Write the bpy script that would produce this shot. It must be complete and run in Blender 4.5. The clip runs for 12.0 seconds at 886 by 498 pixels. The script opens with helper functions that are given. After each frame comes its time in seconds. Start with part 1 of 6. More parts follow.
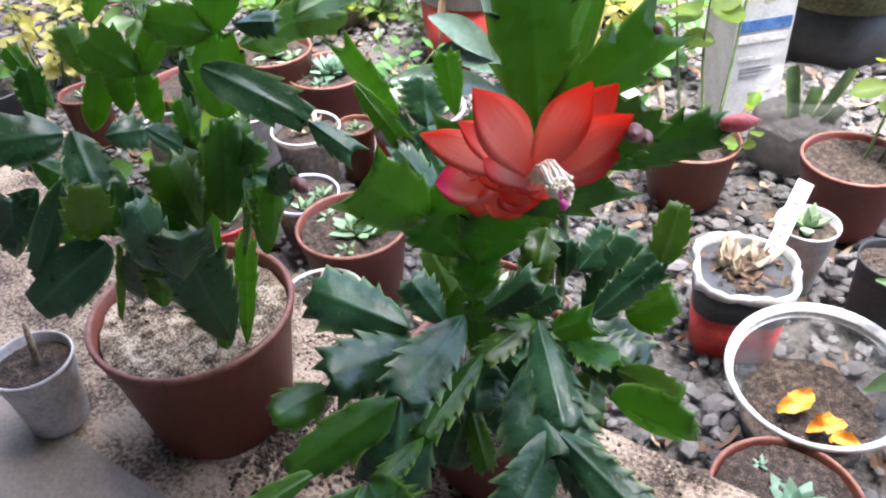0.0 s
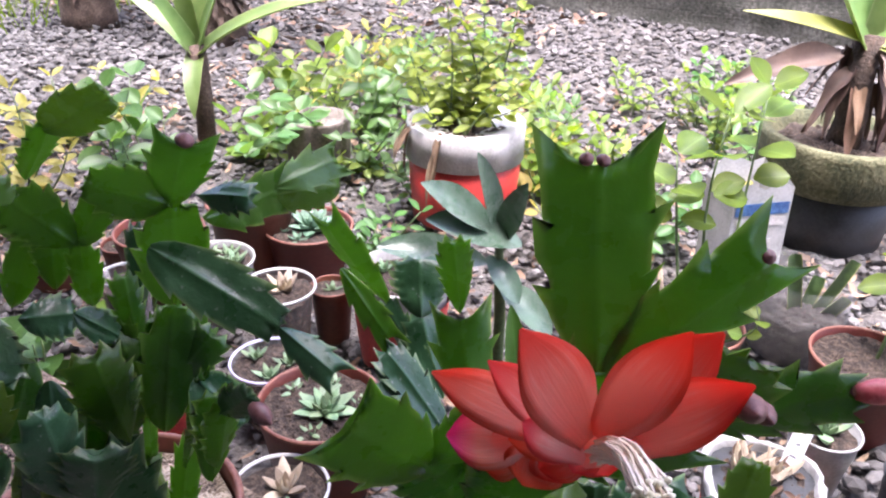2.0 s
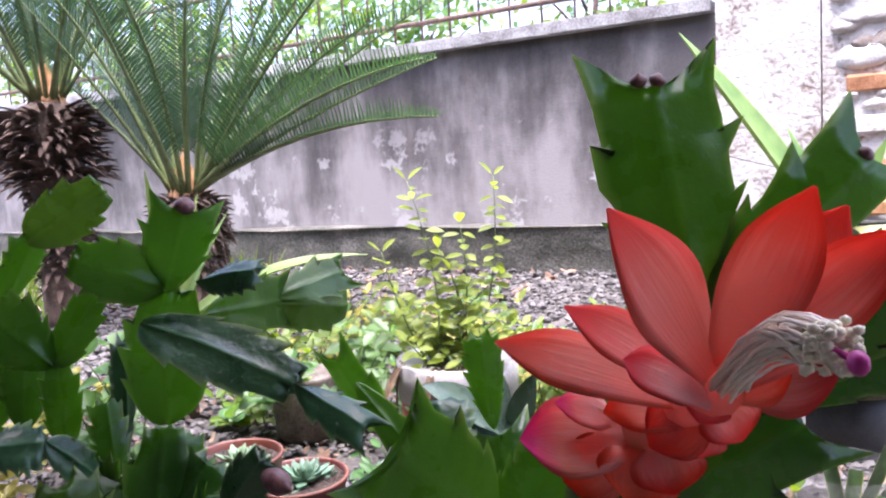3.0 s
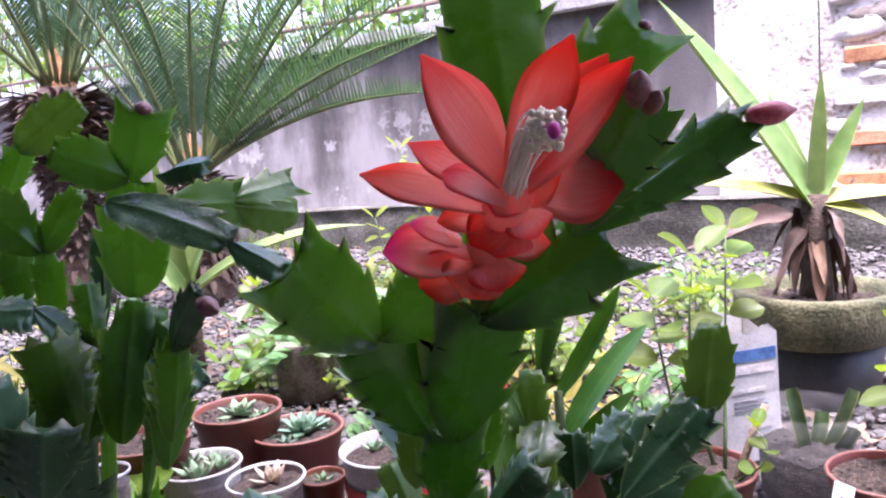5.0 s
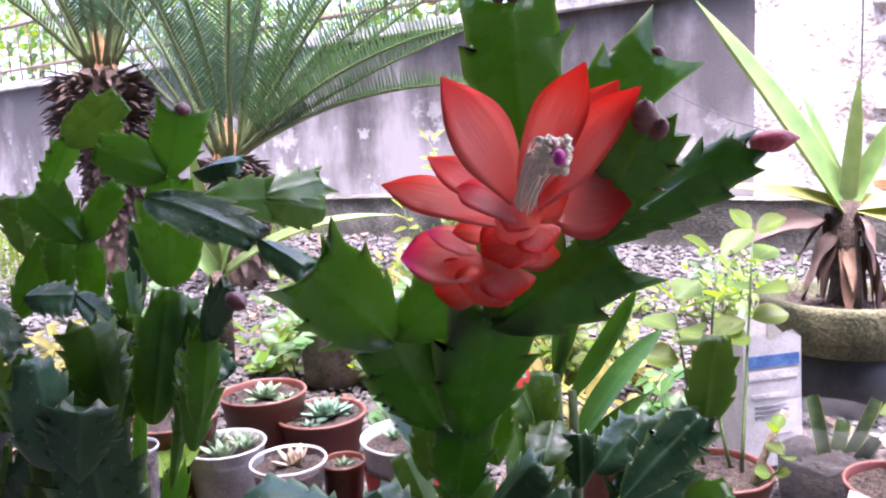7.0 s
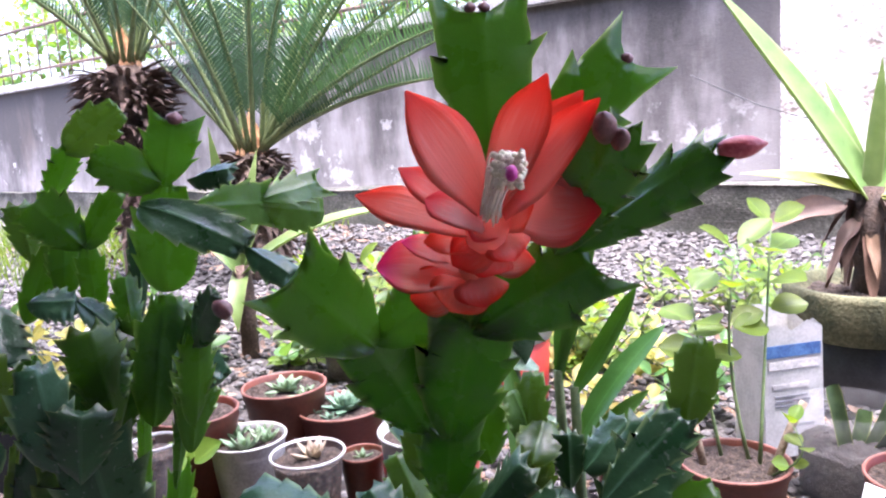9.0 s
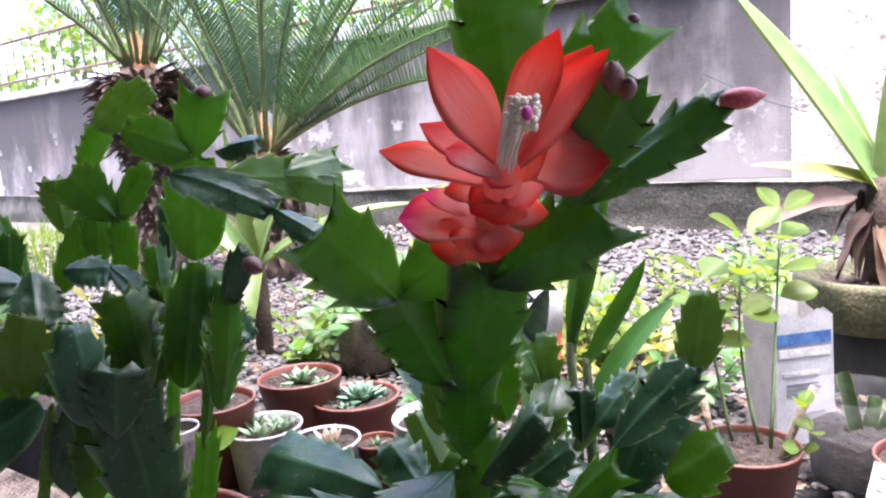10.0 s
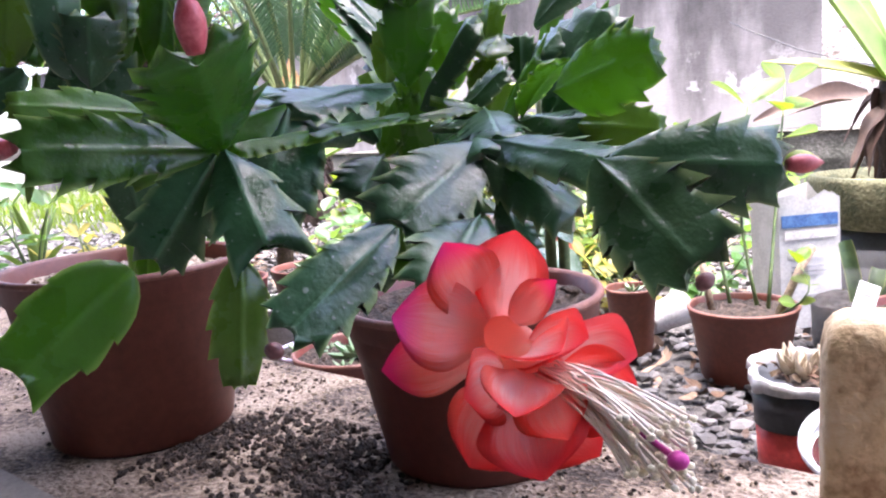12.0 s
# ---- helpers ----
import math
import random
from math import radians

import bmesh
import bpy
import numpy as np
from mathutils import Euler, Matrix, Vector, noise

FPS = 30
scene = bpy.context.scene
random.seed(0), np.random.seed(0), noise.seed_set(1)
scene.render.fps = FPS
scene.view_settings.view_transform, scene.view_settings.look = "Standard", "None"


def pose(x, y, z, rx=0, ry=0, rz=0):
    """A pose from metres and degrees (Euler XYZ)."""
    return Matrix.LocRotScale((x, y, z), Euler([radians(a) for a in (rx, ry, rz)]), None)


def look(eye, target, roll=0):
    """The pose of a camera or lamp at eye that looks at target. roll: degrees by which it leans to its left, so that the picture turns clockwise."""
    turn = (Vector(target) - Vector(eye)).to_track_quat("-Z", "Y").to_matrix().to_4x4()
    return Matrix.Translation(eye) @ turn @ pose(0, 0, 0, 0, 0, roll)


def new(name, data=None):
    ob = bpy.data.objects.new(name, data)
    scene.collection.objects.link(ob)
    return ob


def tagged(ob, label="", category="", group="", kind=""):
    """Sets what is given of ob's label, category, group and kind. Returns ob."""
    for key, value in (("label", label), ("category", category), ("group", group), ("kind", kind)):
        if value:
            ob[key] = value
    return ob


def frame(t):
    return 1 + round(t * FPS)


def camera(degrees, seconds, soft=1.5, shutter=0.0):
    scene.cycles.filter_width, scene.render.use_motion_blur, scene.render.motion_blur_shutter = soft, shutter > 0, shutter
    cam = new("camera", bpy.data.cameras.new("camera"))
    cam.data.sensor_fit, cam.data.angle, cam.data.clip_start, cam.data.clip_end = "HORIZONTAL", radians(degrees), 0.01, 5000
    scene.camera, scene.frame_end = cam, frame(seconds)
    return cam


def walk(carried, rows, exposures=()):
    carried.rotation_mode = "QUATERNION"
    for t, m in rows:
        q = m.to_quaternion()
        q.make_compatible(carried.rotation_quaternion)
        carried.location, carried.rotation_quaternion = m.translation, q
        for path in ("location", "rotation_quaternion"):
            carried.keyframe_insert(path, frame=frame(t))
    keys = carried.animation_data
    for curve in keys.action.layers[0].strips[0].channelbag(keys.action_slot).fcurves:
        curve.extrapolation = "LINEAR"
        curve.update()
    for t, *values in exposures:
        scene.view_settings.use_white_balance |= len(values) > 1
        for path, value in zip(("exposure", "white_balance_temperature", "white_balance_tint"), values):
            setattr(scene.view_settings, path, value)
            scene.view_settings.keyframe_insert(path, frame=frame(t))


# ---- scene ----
cam = camera(59.5, 12.0, 2.2)
PATH = [
    (0, (0.053, 0.008, 0.497), (-0.091, 1.567, -0.749), -3.7),
    (0.5, (0.033, 0.05, 0.501), (-0.091, 1.656, -0.684), -4.4),
    (1, (0.04, 0.077, 0.503), (-0.059, 1.702, -0.658), -2.5),
    (1.5, (0.041, 0.081, 0.478), (-0.048, 1.774, -0.582), -0.1),
    (2, (0.032, 0.095, 0.476), (-0.042, 1.866, -0.451), 1.3),
    (2.5, (0.007, 0.092, 0.423), (-0.038, 1.993, -0.197), -0.1),
    (3, (0.013, 0.099, 0.385), (-0.006, 2.085, 0.153), -3.7),
    (3.2, (0.018, 0.081, 0.373), (0.001, 2.069, 0.151), -4.7),
    (3.5, (0.043, 0.087, 0.366), (0.019, 2.073, 0.13), -5.4),
    (3.7, (0.046, 0.071, 0.358), (0.015, 2.057, 0.12), -5.4),
    (5.3, (0.053, 0.038, 0.347), (-0.007, 2.02, 0.083), -4.5),
    (5.5, (0.051, 0.036, 0.346), (-0.013, 2.018, 0.088), -4.6),
    (6, (0.055, 0.033, 0.36), (-0.032, 2.014, 0.093), -3.6),
    (6.5, (0.051, 0.034, 0.349), (-0.057, 2.012, 0.077), -2.8),
    (7, (0.058, 0.027, 0.356), (-0.078, 2.002, 0.072), -2.8),
    (7.2, (0.062, 0.032, 0.357), (-0.086, 2.005, 0.066), -2.8),
    (8.8, (0.074, 0.027, 0.363), (-0.127, 1.993, 0.056), -3.7),
    (9, (0.076, 0.026, 0.362), (-0.132, 1.991, 0.053), -3.9),
    (9.5, (0.075, 0.018, 0.363), (-0.147, 1.981, 0.054), -4.0),
    (10, (0.074, 0.007, 0.347), (-0.161, 1.97, 0.048), -4.3),
    (10.5, (0.078, -0.007, 0.291), (-0.168, 1.953, -0.024), -3.4),
    (11, (0.09, -0.021, 0.259), (-0.178, 1.938, -0.039), -3.7),
    (11.5, (0.1, -0.022, 0.211), (-0.195, 1.932, -0.094), -3.9),
    (12, (0.111, -0.036, 0.184), (-0.215, 1.912, -0.129), -4.2),
]
EXPOSURES = [(0.0, 3.2, 6150, 10), (1.5, 2.93, 6150, 20), (2.5, 2.82, 6100, 22), (3.5, 2.62, 6000, 24), (5.5, 3.0, 5950, 33), (7.0, 3.07, 5950, 33), (9.0, 3.14, 5950, 24), (10.5, 3.12, 6150, 22), (11.0, 3.02, 6200, 22), (12.0, 3.45, 6150, 21)]
walk(cam, [(t, look(eye, target, roll)) for t, eye, target, roll in PATH], EXPOSURES)

# ---- light ----
world = bpy.data.worlds.new("sky")
scene.world = world
world.use_nodes = True
wn = world.node_tree
sky = wn.nodes.new("ShaderNodeTexSky")
sky.sky_type, sky.sun_disc = "NISHITA", False
sky.sun_elevation, sky.sun_rotation = radians(83), radians(170)
sky.air_density, sky.dust_density, sky.ozone_density = 0.8, 5.0, 0.5
wn.links.new(sky.outputs[0], wn.nodes["Background"].inputs[0])
wn.nodes["Background"].inputs[1].default_value = 0.15
sun = new("sun", bpy.data.lights.new("sun", "SUN"))
sun.data.energy, sun.data.angle, sun.data.color = 2.4, radians(40), (1.0, 0.985, 0.965)
sun.matrix_world = look((0.1, -0.62, 5.0), (0, 0, 0))

# ---- materials ----
def nodes_of(name):
    m = bpy.data.materials.new(name)
    m.use_nodes = True
    t = m.node_tree
    return m, t, t.nodes["Principled BSDF"]


def noise_node(t, scale, detail=4.0, vec=None, rough=0.55):
    n = t.nodes.new("ShaderNodeTexNoise")
    n.inputs["Scale"].default_value, n.inputs["Detail"].default_value = scale, detail
    n.inputs["Roughness"].default_value = rough
    if vec is not None:
        t.links.new(vec, n.inputs["Vector"])
    return n.outputs["Fac"]


def ramp(t, fac, stops):
    r = t.nodes.new("ShaderNodeValToRGB")
    e = r.color_ramp.elements
    while len(e) < len(stops):
        e.new(0.5)
    for k, (p, c) in zip(e, stops):
        k.position, k.color = p, (*c, 1)
    t.links.new(fac, r.inputs[0])
    return r.outputs[0]


def mixc(t, fac, a, b, mode="MIX"):
    n = t.nodes.new("ShaderNodeMix")
    n.data_type, n.blend_type = "RGBA", mode
    for sock, v in ((n.inputs[0], fac), (n.inputs[6], a), (n.inputs[7], b)):
        if isinstance(v, (int, float)):
            sock.default_value = v
        elif isinstance(v, tuple):
            sock.default_value = (*v, 1)
        else:
            t.links.new(v, sock)
    return n.outputs[2]


def maths(t, op, a, b=0.0, c=0.0):
    n = t.nodes.new("ShaderNodeMath")
    n.operation = op
    for sock, v in zip(n.inputs, (a, b, c)):
        if isinstance(v, (int, float)):
            sock.default_value = v
        else:
            t.links.new(v, sock)
    return n.outputs[0]


def bumped(t, b, height, strength, dist=0.002):
    n = t.nodes.new("ShaderNodeBump")
    n.inputs["Strength"].default_value, n.inputs["Distance"].default_value = strength, dist
    t.links.new(height, n.inputs["Height"])
    t.links.new(n.outputs[0], b.inputs["Normal"])
    return n


def coords(t, which="Object"):
    return t.nodes.new("ShaderNodeTexCoord").outputs[which]


def lively(t, col, amount=0.35):
    """Object-to-object variation of a colour."""
    r = t.nodes.new("ShaderNodeObjectInfo").outputs["Random"]
    h = t.nodes.new("ShaderNodeHueSaturation")
    t.links.new(col, h.inputs["Color"])
    t.links.new(maths(t, "MULTIPLY_ADD", r, amount, 1.0 - amount / 2), h.inputs["Value"])
    t.links.new(maths(t, "MULTIPLY_ADD", r, 0.03, 0.485), h.inputs["Hue"])
    return h.outputs[0]


def surf(name, stops, rough=0.7, scale=30, fine=220, bump=0.3, dist=0.002, vary=0.0, metal=0.0, spec=0.5, island=False, gain=1.9):
    m, t, b = nodes_of(name)
    v = coords(t)
    big, small = noise_node(t, scale, 5, v), noise_node(t, fine, 3, v)
    f = maths(t, "MULTIPLY_ADD", small, 0.45, maths(t, "MULTIPLY", big, 0.62))
    if island:
        g = t.nodes.new("ShaderNodeNewGeometry").outputs["Random Per Island"]
        f = maths(t, "ADD", maths(t, "MULTIPLY", f, 0.25), maths(t, "MULTIPLY_ADD", g, 0.42, 0.16))
    f = maths(t, "MULTIPLY_ADD", f, gain, 0.5 - 0.53 * gain if not island else -0.45)
    col = ramp(t, f, stops)
    if vary:
        col = lively(t, col, vary)
    t.links.new(col, b.inputs["Base Color"])
    rr = maths(t, "MULTIPLY_ADD", big, 0.3, rough - 0.15)
    t.links.new(rr, b.inputs["Roughness"])
    b.inputs["Metallic"].default_value, b.inputs["Specular IOR Level"].default_value = metal, spec
    bumped(t, b, maths(t, "ADD", small, maths(t, "MULTIPLY", big, 0.6)), bump, dist)
    return m


def leafy(name, dark, light, glow, rough=0.4, through_part=0.35, edge=None, stripes=0.0, stripe_col=(0.6, 0.65, 0.5), spec=0.5, vary=0.4, vein=0.25, blotch=60, specks=0.0):
    """Waxy leaf: mottled green, paler rib, light that passes through it."""
    m, t, b = nodes_of(name)
    uv = t.nodes.new("ShaderNodeUVMap").outputs[0]
    sep = t.nodes.new("ShaderNodeSeparateXYZ")
    t.links.new(uv, sep.inputs[0])
    off = maths(t, "ABSOLUTE", maths(t, "SUBTRACT", sep.outputs[0], 0.5))
    v = coords(t)
    big, small = noise_node(t, blotch, 4, v), noise_node(t, 700, 2, v)
    col = ramp(t, maths(t, "MULTIPLY_ADD", small, 0.4, maths(t, "MULTIPLY_ADD", big, 1.5, -0.42)), [(0.25, dark), (0.8, light)])
    rib = maths(t, "MULTIPLY", maths(t, "LESS_THAN", off, 0.035), vein)
    col = mixc(t, rib, col, tuple(min(1, c * 2.2 + 0.03) for c in light))
    if stripes:
        w = t.nodes.new("ShaderNodeTexWave")
        w.inputs["Scale"].default_value, w.inputs["Distortion"].default_value = stripes, 1.5
        t.links.new(uv, w.inputs["Vector"])
        s = maths(t, "MULTIPLY", maths(t, "GREATER_THAN", w.outputs["Fac"], 0.68), 0.6)
        col = mixc(t, s, col, stripe_col)
    if edge:
        e = ramp(t, off, [(0.42, (0, 0, 0)), (0.5, (1, 1, 1))])
        col = mixc(t, maths(t, "MULTIPLY", e, 0.8), col, edge)
    if specks:
        dots = ramp(t, noise_node(t, 420, 1, v), [(0.70, (0, 0, 0)), (0.76, (1, 1, 1))])
        col = mixc(t, maths(t, "MULTIPLY", dots, specks), col, (0.42, 0.44, 0.38))
    if vary:
        col = lively(t, col, vary)
    t.links.new(col, b.inputs["Base Color"])
    t.links.new(maths(t, "MULTIPLY_ADD", big, 0.35, rough - 0.17), b.inputs["Roughness"])
    b.inputs["Specular IOR Level"].default_value = spec
    bumped(t, b, maths(t, "ADD", maths(t, "MULTIPLY", small, 0.2), maths(t, "ADD", big, noise_node(t, blotch * 3.5, 3, v))), 0.3, 0.0018)
    tr = t.nodes.new("ShaderNodeBsdfTranslucent")
    tr.inputs[0].default_value = (*glow, 1)
    mx = t.nodes.new("ShaderNodeMixShader")
    mx.inputs[0].default_value = through_part
    t.links.new(b.outputs[0], mx.inputs[1])
    t.links.new(tr.outputs[0], mx.inputs[2])
    t.links.new(mx.outputs[0], t.nodes["Material Output"].inputs[0])
    return m


def petal_stuff(name, pale, red, tip, glow, reach=1.0, rim=0.3):
    m, t, b = nodes_of(name)
    uv = t.nodes.new("ShaderNodeUVMap").outputs[0]
    sep = t.nodes.new("ShaderNodeSeparateXYZ")
    t.links.new(uv, sep.inputs[0])
    u, w = sep.outputs[0], sep.outputs[1]
    off = maths(t, "MULTIPLY", maths(t, "ABSOLUTE", maths(t, "SUBTRACT", u, 0.5)), 2.0)
    st = t.nodes.new("ShaderNodeCombineXYZ")
    t.links.new(maths(t, "MULTIPLY", u, 26.0), st.inputs[0])
    t.links.new(maths(t, "MULTIPLY", w, 2.5), st.inputs[1])
    streak = noise_node(t, 1.0, 3, st.outputs[0])
    f = maths(t, "ADD", maths(t, "MULTIPLY", maths(t, "POWER", off, 2.5), rim), maths(t, "MULTIPLY_ADD", streak, 0.6, maths(t, "MULTIPLY_ADD", w, 0.85, -0.56)))
    col = ramp(t, f, [(0.22, pale), (0.22 + 0.42 * reach, red), (1.0, red)])
    far = ramp(t, w, [(0.68, (0, 0, 0)), (0.92, (1, 1, 1))])
    col = mixc(t, maths(t, "MULTIPLY", far, 0.85), col, tip)
    t.links.new(lively(t, col, 0.15), b.inputs["Base Color"])
    b.inputs["Roughness"].default_value = 0.38
    b.inputs["Specular IOR Level"].default_value = 0.35
    bumped(t, b, streak, 0.5, 0.0014)
    tr = t.nodes.new("ShaderNodeBsdfTranslucent")
    t.links.new(mixc(t, 0.5, col, glow), tr.inputs[0])
    mx = t.nodes.new("ShaderNodeMixShader")
    mx.inputs[0].default_value = 0.68
    t.links.new(b.outputs[0], mx.inputs[1])
    t.links.new(tr.outputs[0], mx.inputs[2])
    t.links.new(mx.outputs[0], t.nodes["Material Output"].inputs[0])
    return m


PAD = leafy("cactus_pad", (0.016, 0.054, 0.009), (0.054, 0.135, 0.018), (0.28, 0.52, 0.055), 0.29, 0.5, vein=0.12, edge=(0.36, 0.48, 0.12), spec=0.6)
PAD_STEM_SHADE = leafy("stem_pad", (0.012, 0.046, 0.007), (0.042, 0.110, 0.015), (0.20, 0.44, 0.035), 0.27, 0.34, vein=0.15, edge=(0.27, 0.38, 0.10), spec=0.65)
PAD_YOUNG = leafy("young_cactus_pad", (0.034, 0.082, 0.014), (0.090, 0.175, 0.032), (0.32, 0.48, 0.06), 0.28, 0.42, vein=0.15, edge=(0.22, 0.30, 0.08), spec=0.6)
PAD_OLD_SHADE = leafy("old_cactus_pad", (0.011, 0.046, 0.017), (0.036, 0.104, 0.042), (0.10, 0.28, 0.045), 0.31, 0.22, vein=0.3, edge=(0.24, 0.34, 0.13), spec=0.6, specks=0.4)
PETAL = petal_stuff("flower_petal", (0.96, 0.54, 0.45), (0.88, 0.155, 0.095), (0.87, 0.11, 0.07), (1.0, 0.20, 0.12))
PETAL_PALE = petal_stuff("pale_petal", (0.98, 0.82, 0.79), (0.90, 0.135, 0.115), (0.88, 0.07, 0.13), (1.0, 0.34, 0.28), 1.15, 0.8)
PETAL_PINK = petal_stuff("pink_tipped_petal", (0.95, 0.70, 0.62), (0.89, 0.22, 0.14), (0.80, 0.02, 0.46), (1.0, 0.22, 0.18))
BUD = surf("flower_bud", [(0.2, (0.36, 0.045, 0.055)), (0.8, (0.58, 0.14, 0.15))], 0.4, 150, 600, 0.1)
BUD_DARK = surf("dark_bud", [(0.2, (0.09, 0.032, 0.032)), (0.8, (0.22, 0.10, 0.095))], 0.45, 150, 600, 0.1)
FILAMENT = surf("filament", [(0.3, (0.90, 0.76, 0.60)), (0.7, (0.95, 0.86, 0.74))], 0.5, 150, 600, 0.05)
POLLEN = surf("pollen", [(0.3, (0.76, 0.66, 0.44)), (0.7, (0.90, 0.84, 0.66))], 0.8, 300, 900, 0.3)
STIGMA = surf("stigma", [(0.3, (0.45, 0.02, 0.20)), (0.7, (0.62, 0.05, 0.32))], 0.4, 200, 700, 0.1)
TERRA = surf("terracotta_plastic", [(0.2, (0.085, 0.018, 0.011)), (0.8, (0.155, 0.040, 0.024))], 0.5, 14, 160, 0.12, 0.001, 0.2)
TERRA_RIM = surf("worn_rim", [(0.25, (0.125, 0.040, 0.026)), (0.8, (0.25, 0.105, 0.075))], 0.55, 60, 300, 0.2, 0.001)
SOIL = surf("potting_soil", [(0.15, (0.022, 0.015, 0.011)), (0.55, (0.062, 0.042, 0.031)), (0.95, (0.165, 0.12, 0.09))], 0.95, 150, 520, 1.0, 0.006, gain=3.0)
SANDY = surf("sandy_soil", [(0.15, (0.035, 0.027, 0.020)), (0.5, (0.26, 0.19, 0.125)), (0.85, (0.66, 0.55, 0.42))], 0.95, 75, 520, 1.0, 0.005, gain=3.6)
DUST = surf("ledge_dust", [(0.2, (0.055, 0.039, 0.029)), (0.48, (0.20, 0.145, 0.104)), (0.85, (0.39, 0.305, 0.23))], 0.95, 20, 260, 1.0, 0.005, gain=3.6)
CEMENT = surf("smooth_cement", [(0.2, (0.17, 0.145, 0.12)), (0.8, (0.29, 0.25, 0.21))], 0.85, 9, 300, 0.25, 0.001)
STONE = surf("gravel_stone", [(0.0, (0.030, 0.027, 0.026)), (0.45, (0.078, 0.072, 0.070)), (0.8, (0.128, 0.119, 0.116)), (1.0, (0.205, 0.19, 0.185))], 0.8, 60, 400, 0.4, 0.002, 0.3, island=True)
EARTH = surf("dark_earth", [(0.2, (0.035, 0.03, 0.028)), (0.6, (0.095, 0.085, 0.078)), (0.9, (0.18, 0.165, 0.155))], 0.95, 5, 120, 1.0, 0.01)
LITTER = surf("dry_leaf", [(0.05, (0.05, 0.030, 0.018)), (0.5, (0.17, 0.10, 0.06)), (0.95, (0.34, 0.25, 0.17))], 0.8, 80, 400, 0.4, 0.002, 0.4, island=True)
WHITE_PLASTIC = surf("white_plastic", [(0.3, (0.33, 0.315, 0.30)), (0.7, (0.50, 0.49, 0.485))], 0.4, 30, 250, 0.06, 0.001)
GREY_CUP = surf("dirty_cup", [(0.3, (0.36, 0.35, 0.35)), (0.7, (0.60, 0.58, 0.57))], 0.45, 40, 250, 0.08, 0.001)
BLACK_PLASTIC = surf("black_plastic", [(0.3, (0.018, 0.019, 0.021)), (0.7, (0.04, 0.042, 0.046))], 0.5, 30, 250, 0.1, 0.001)
RED_PLASTIC = surf("red_plastic", [(0.3, (0.42, 0.03, 0.03)), (0.7, (0.62, 0.06, 0.05))], 0.4, 30, 250, 0.06, 0.001)
LILAC = surf("lilac_plastic", [(0.3, (0.45, 0.43, 0.60)), (0.7, (0.60, 0.58, 0.74))], 0.35, 30, 250, 0.06, 0.001)
CONCRETE = surf("mossy_concrete", [(0.2, (0.026, 0.032, 0.012)), (0.5, (0.075, 0.076, 0.036)), (0.9, (0.185, 0.172, 0.10))], 0.9, 18, 160, 0.8, 0.004)
BARK = surf("palm_trunk", [(0.2, (0.045, 0.030, 0.024)), (0.55, (0.125, 0.085, 0.066)), (0.9, (0.27, 0.195, 0.155))], 0.9, 25, 200, 0.8, 0.005, 0.3)
DEAD_WOOD = surf("dead_aloe_wood", [(0.2, (0.022, 0.016, 0.013)), (0.8, (0.105, 0.07, 0.052))], 0.9, 40, 220, 0.9, 0.005)
HEART = surf("palm_heart", [(0.3, (0.45, 0.22, 0.10)), (0.7, (0.66, 0.40, 0.22))], 0.8, 40, 300, 0.6, 0.003)
FROND = leafy("palm_frond", (0.016, 0.046, 0.024), (0.036, 0.085, 0.046), (0.08, 0.18, 0.05), 0.5, 0.2, vein=0.0, blotch=12)
RIB = surf("frond_rib", [(0.3, (0.09, 0.13, 0.05)), (0.7, (0.19, 0.24, 0.10))], 0.5, 30, 200, 0.1)
ALOE = leafy("aloe_leaf", (0.085, 0.165, 0.045), (0.20, 0.30, 0.095), (0.40, 0.52, 0.09), 0.42, 0.3, vein=0.0, blotch=25, edge=(0.42, 0.46, 0.22))
ALOE_PALE = leafy("yellowing_aloe_leaf", (0.24, 0.26, 0.06), (0.42, 0.40, 0.12), (0.5, 0.52, 0.12), 0.42, 0.3, vein=0.0, blotch=25, edge=(0.42, 0.42, 0.2))
ALOE_DRY = leafy("dried_aloe_leaf", (0.045, 0.027, 0.023), (0.14, 0.085, 0.068), (0.25, 0.13, 0.08), 0.6, 0.15, vein=0.0, blotch=25)
SUCC = leafy("succulent_leaf", (0.13, 0.21, 0.12), (0.26, 0.36, 0.20), (0.25, 0.40, 0.15), 0.45, 0.15, vein=0.0)
SUCC_BLUE = leafy("blue_succulent_leaf", (0.085, 0.165, 0.105), (0.20, 0.31, 0.21), (0.2, 0.38, 0.2), 0.5, 0.15, vein=0.0)
SUCC_PINK = leafy("pale_succulent_leaf", (0.34, 0.26, 0.18), (0.52, 0.44, 0.33), (0.5, 0.4, 0.25), 0.5, 0.15, vein=0.0)
LEAF = leafy("bright_leaf", (0.060, 0.118, 0.008), (0.125, 0.195, 0.014), (0.23, 0.33, 0.012), 0.5, 0.40, vein=0.3)
LEAF_LIME = leafy("lime_leaf", (0.12, 0.19, 0.025), (0.25, 0.33, 0.045), (0.36, 0.46, 0.04), 0.5, 0.42, vein=0.3)
LEAF_MID = leafy("mid_leaf", (0.036, 0.098, 0.022), (0.085, 0.185, 0.045), (0.19, 0.36, 0.04), 0.42, 0.4, vein=0.3)
LEAF_YELLOW = leafy("yellow_leaf", (0.17, 0.165, 0.03), (0.33, 0.29, 0.065), (0.5, 0.45, 0.08), 0.5, 0.45, vein=0.2)
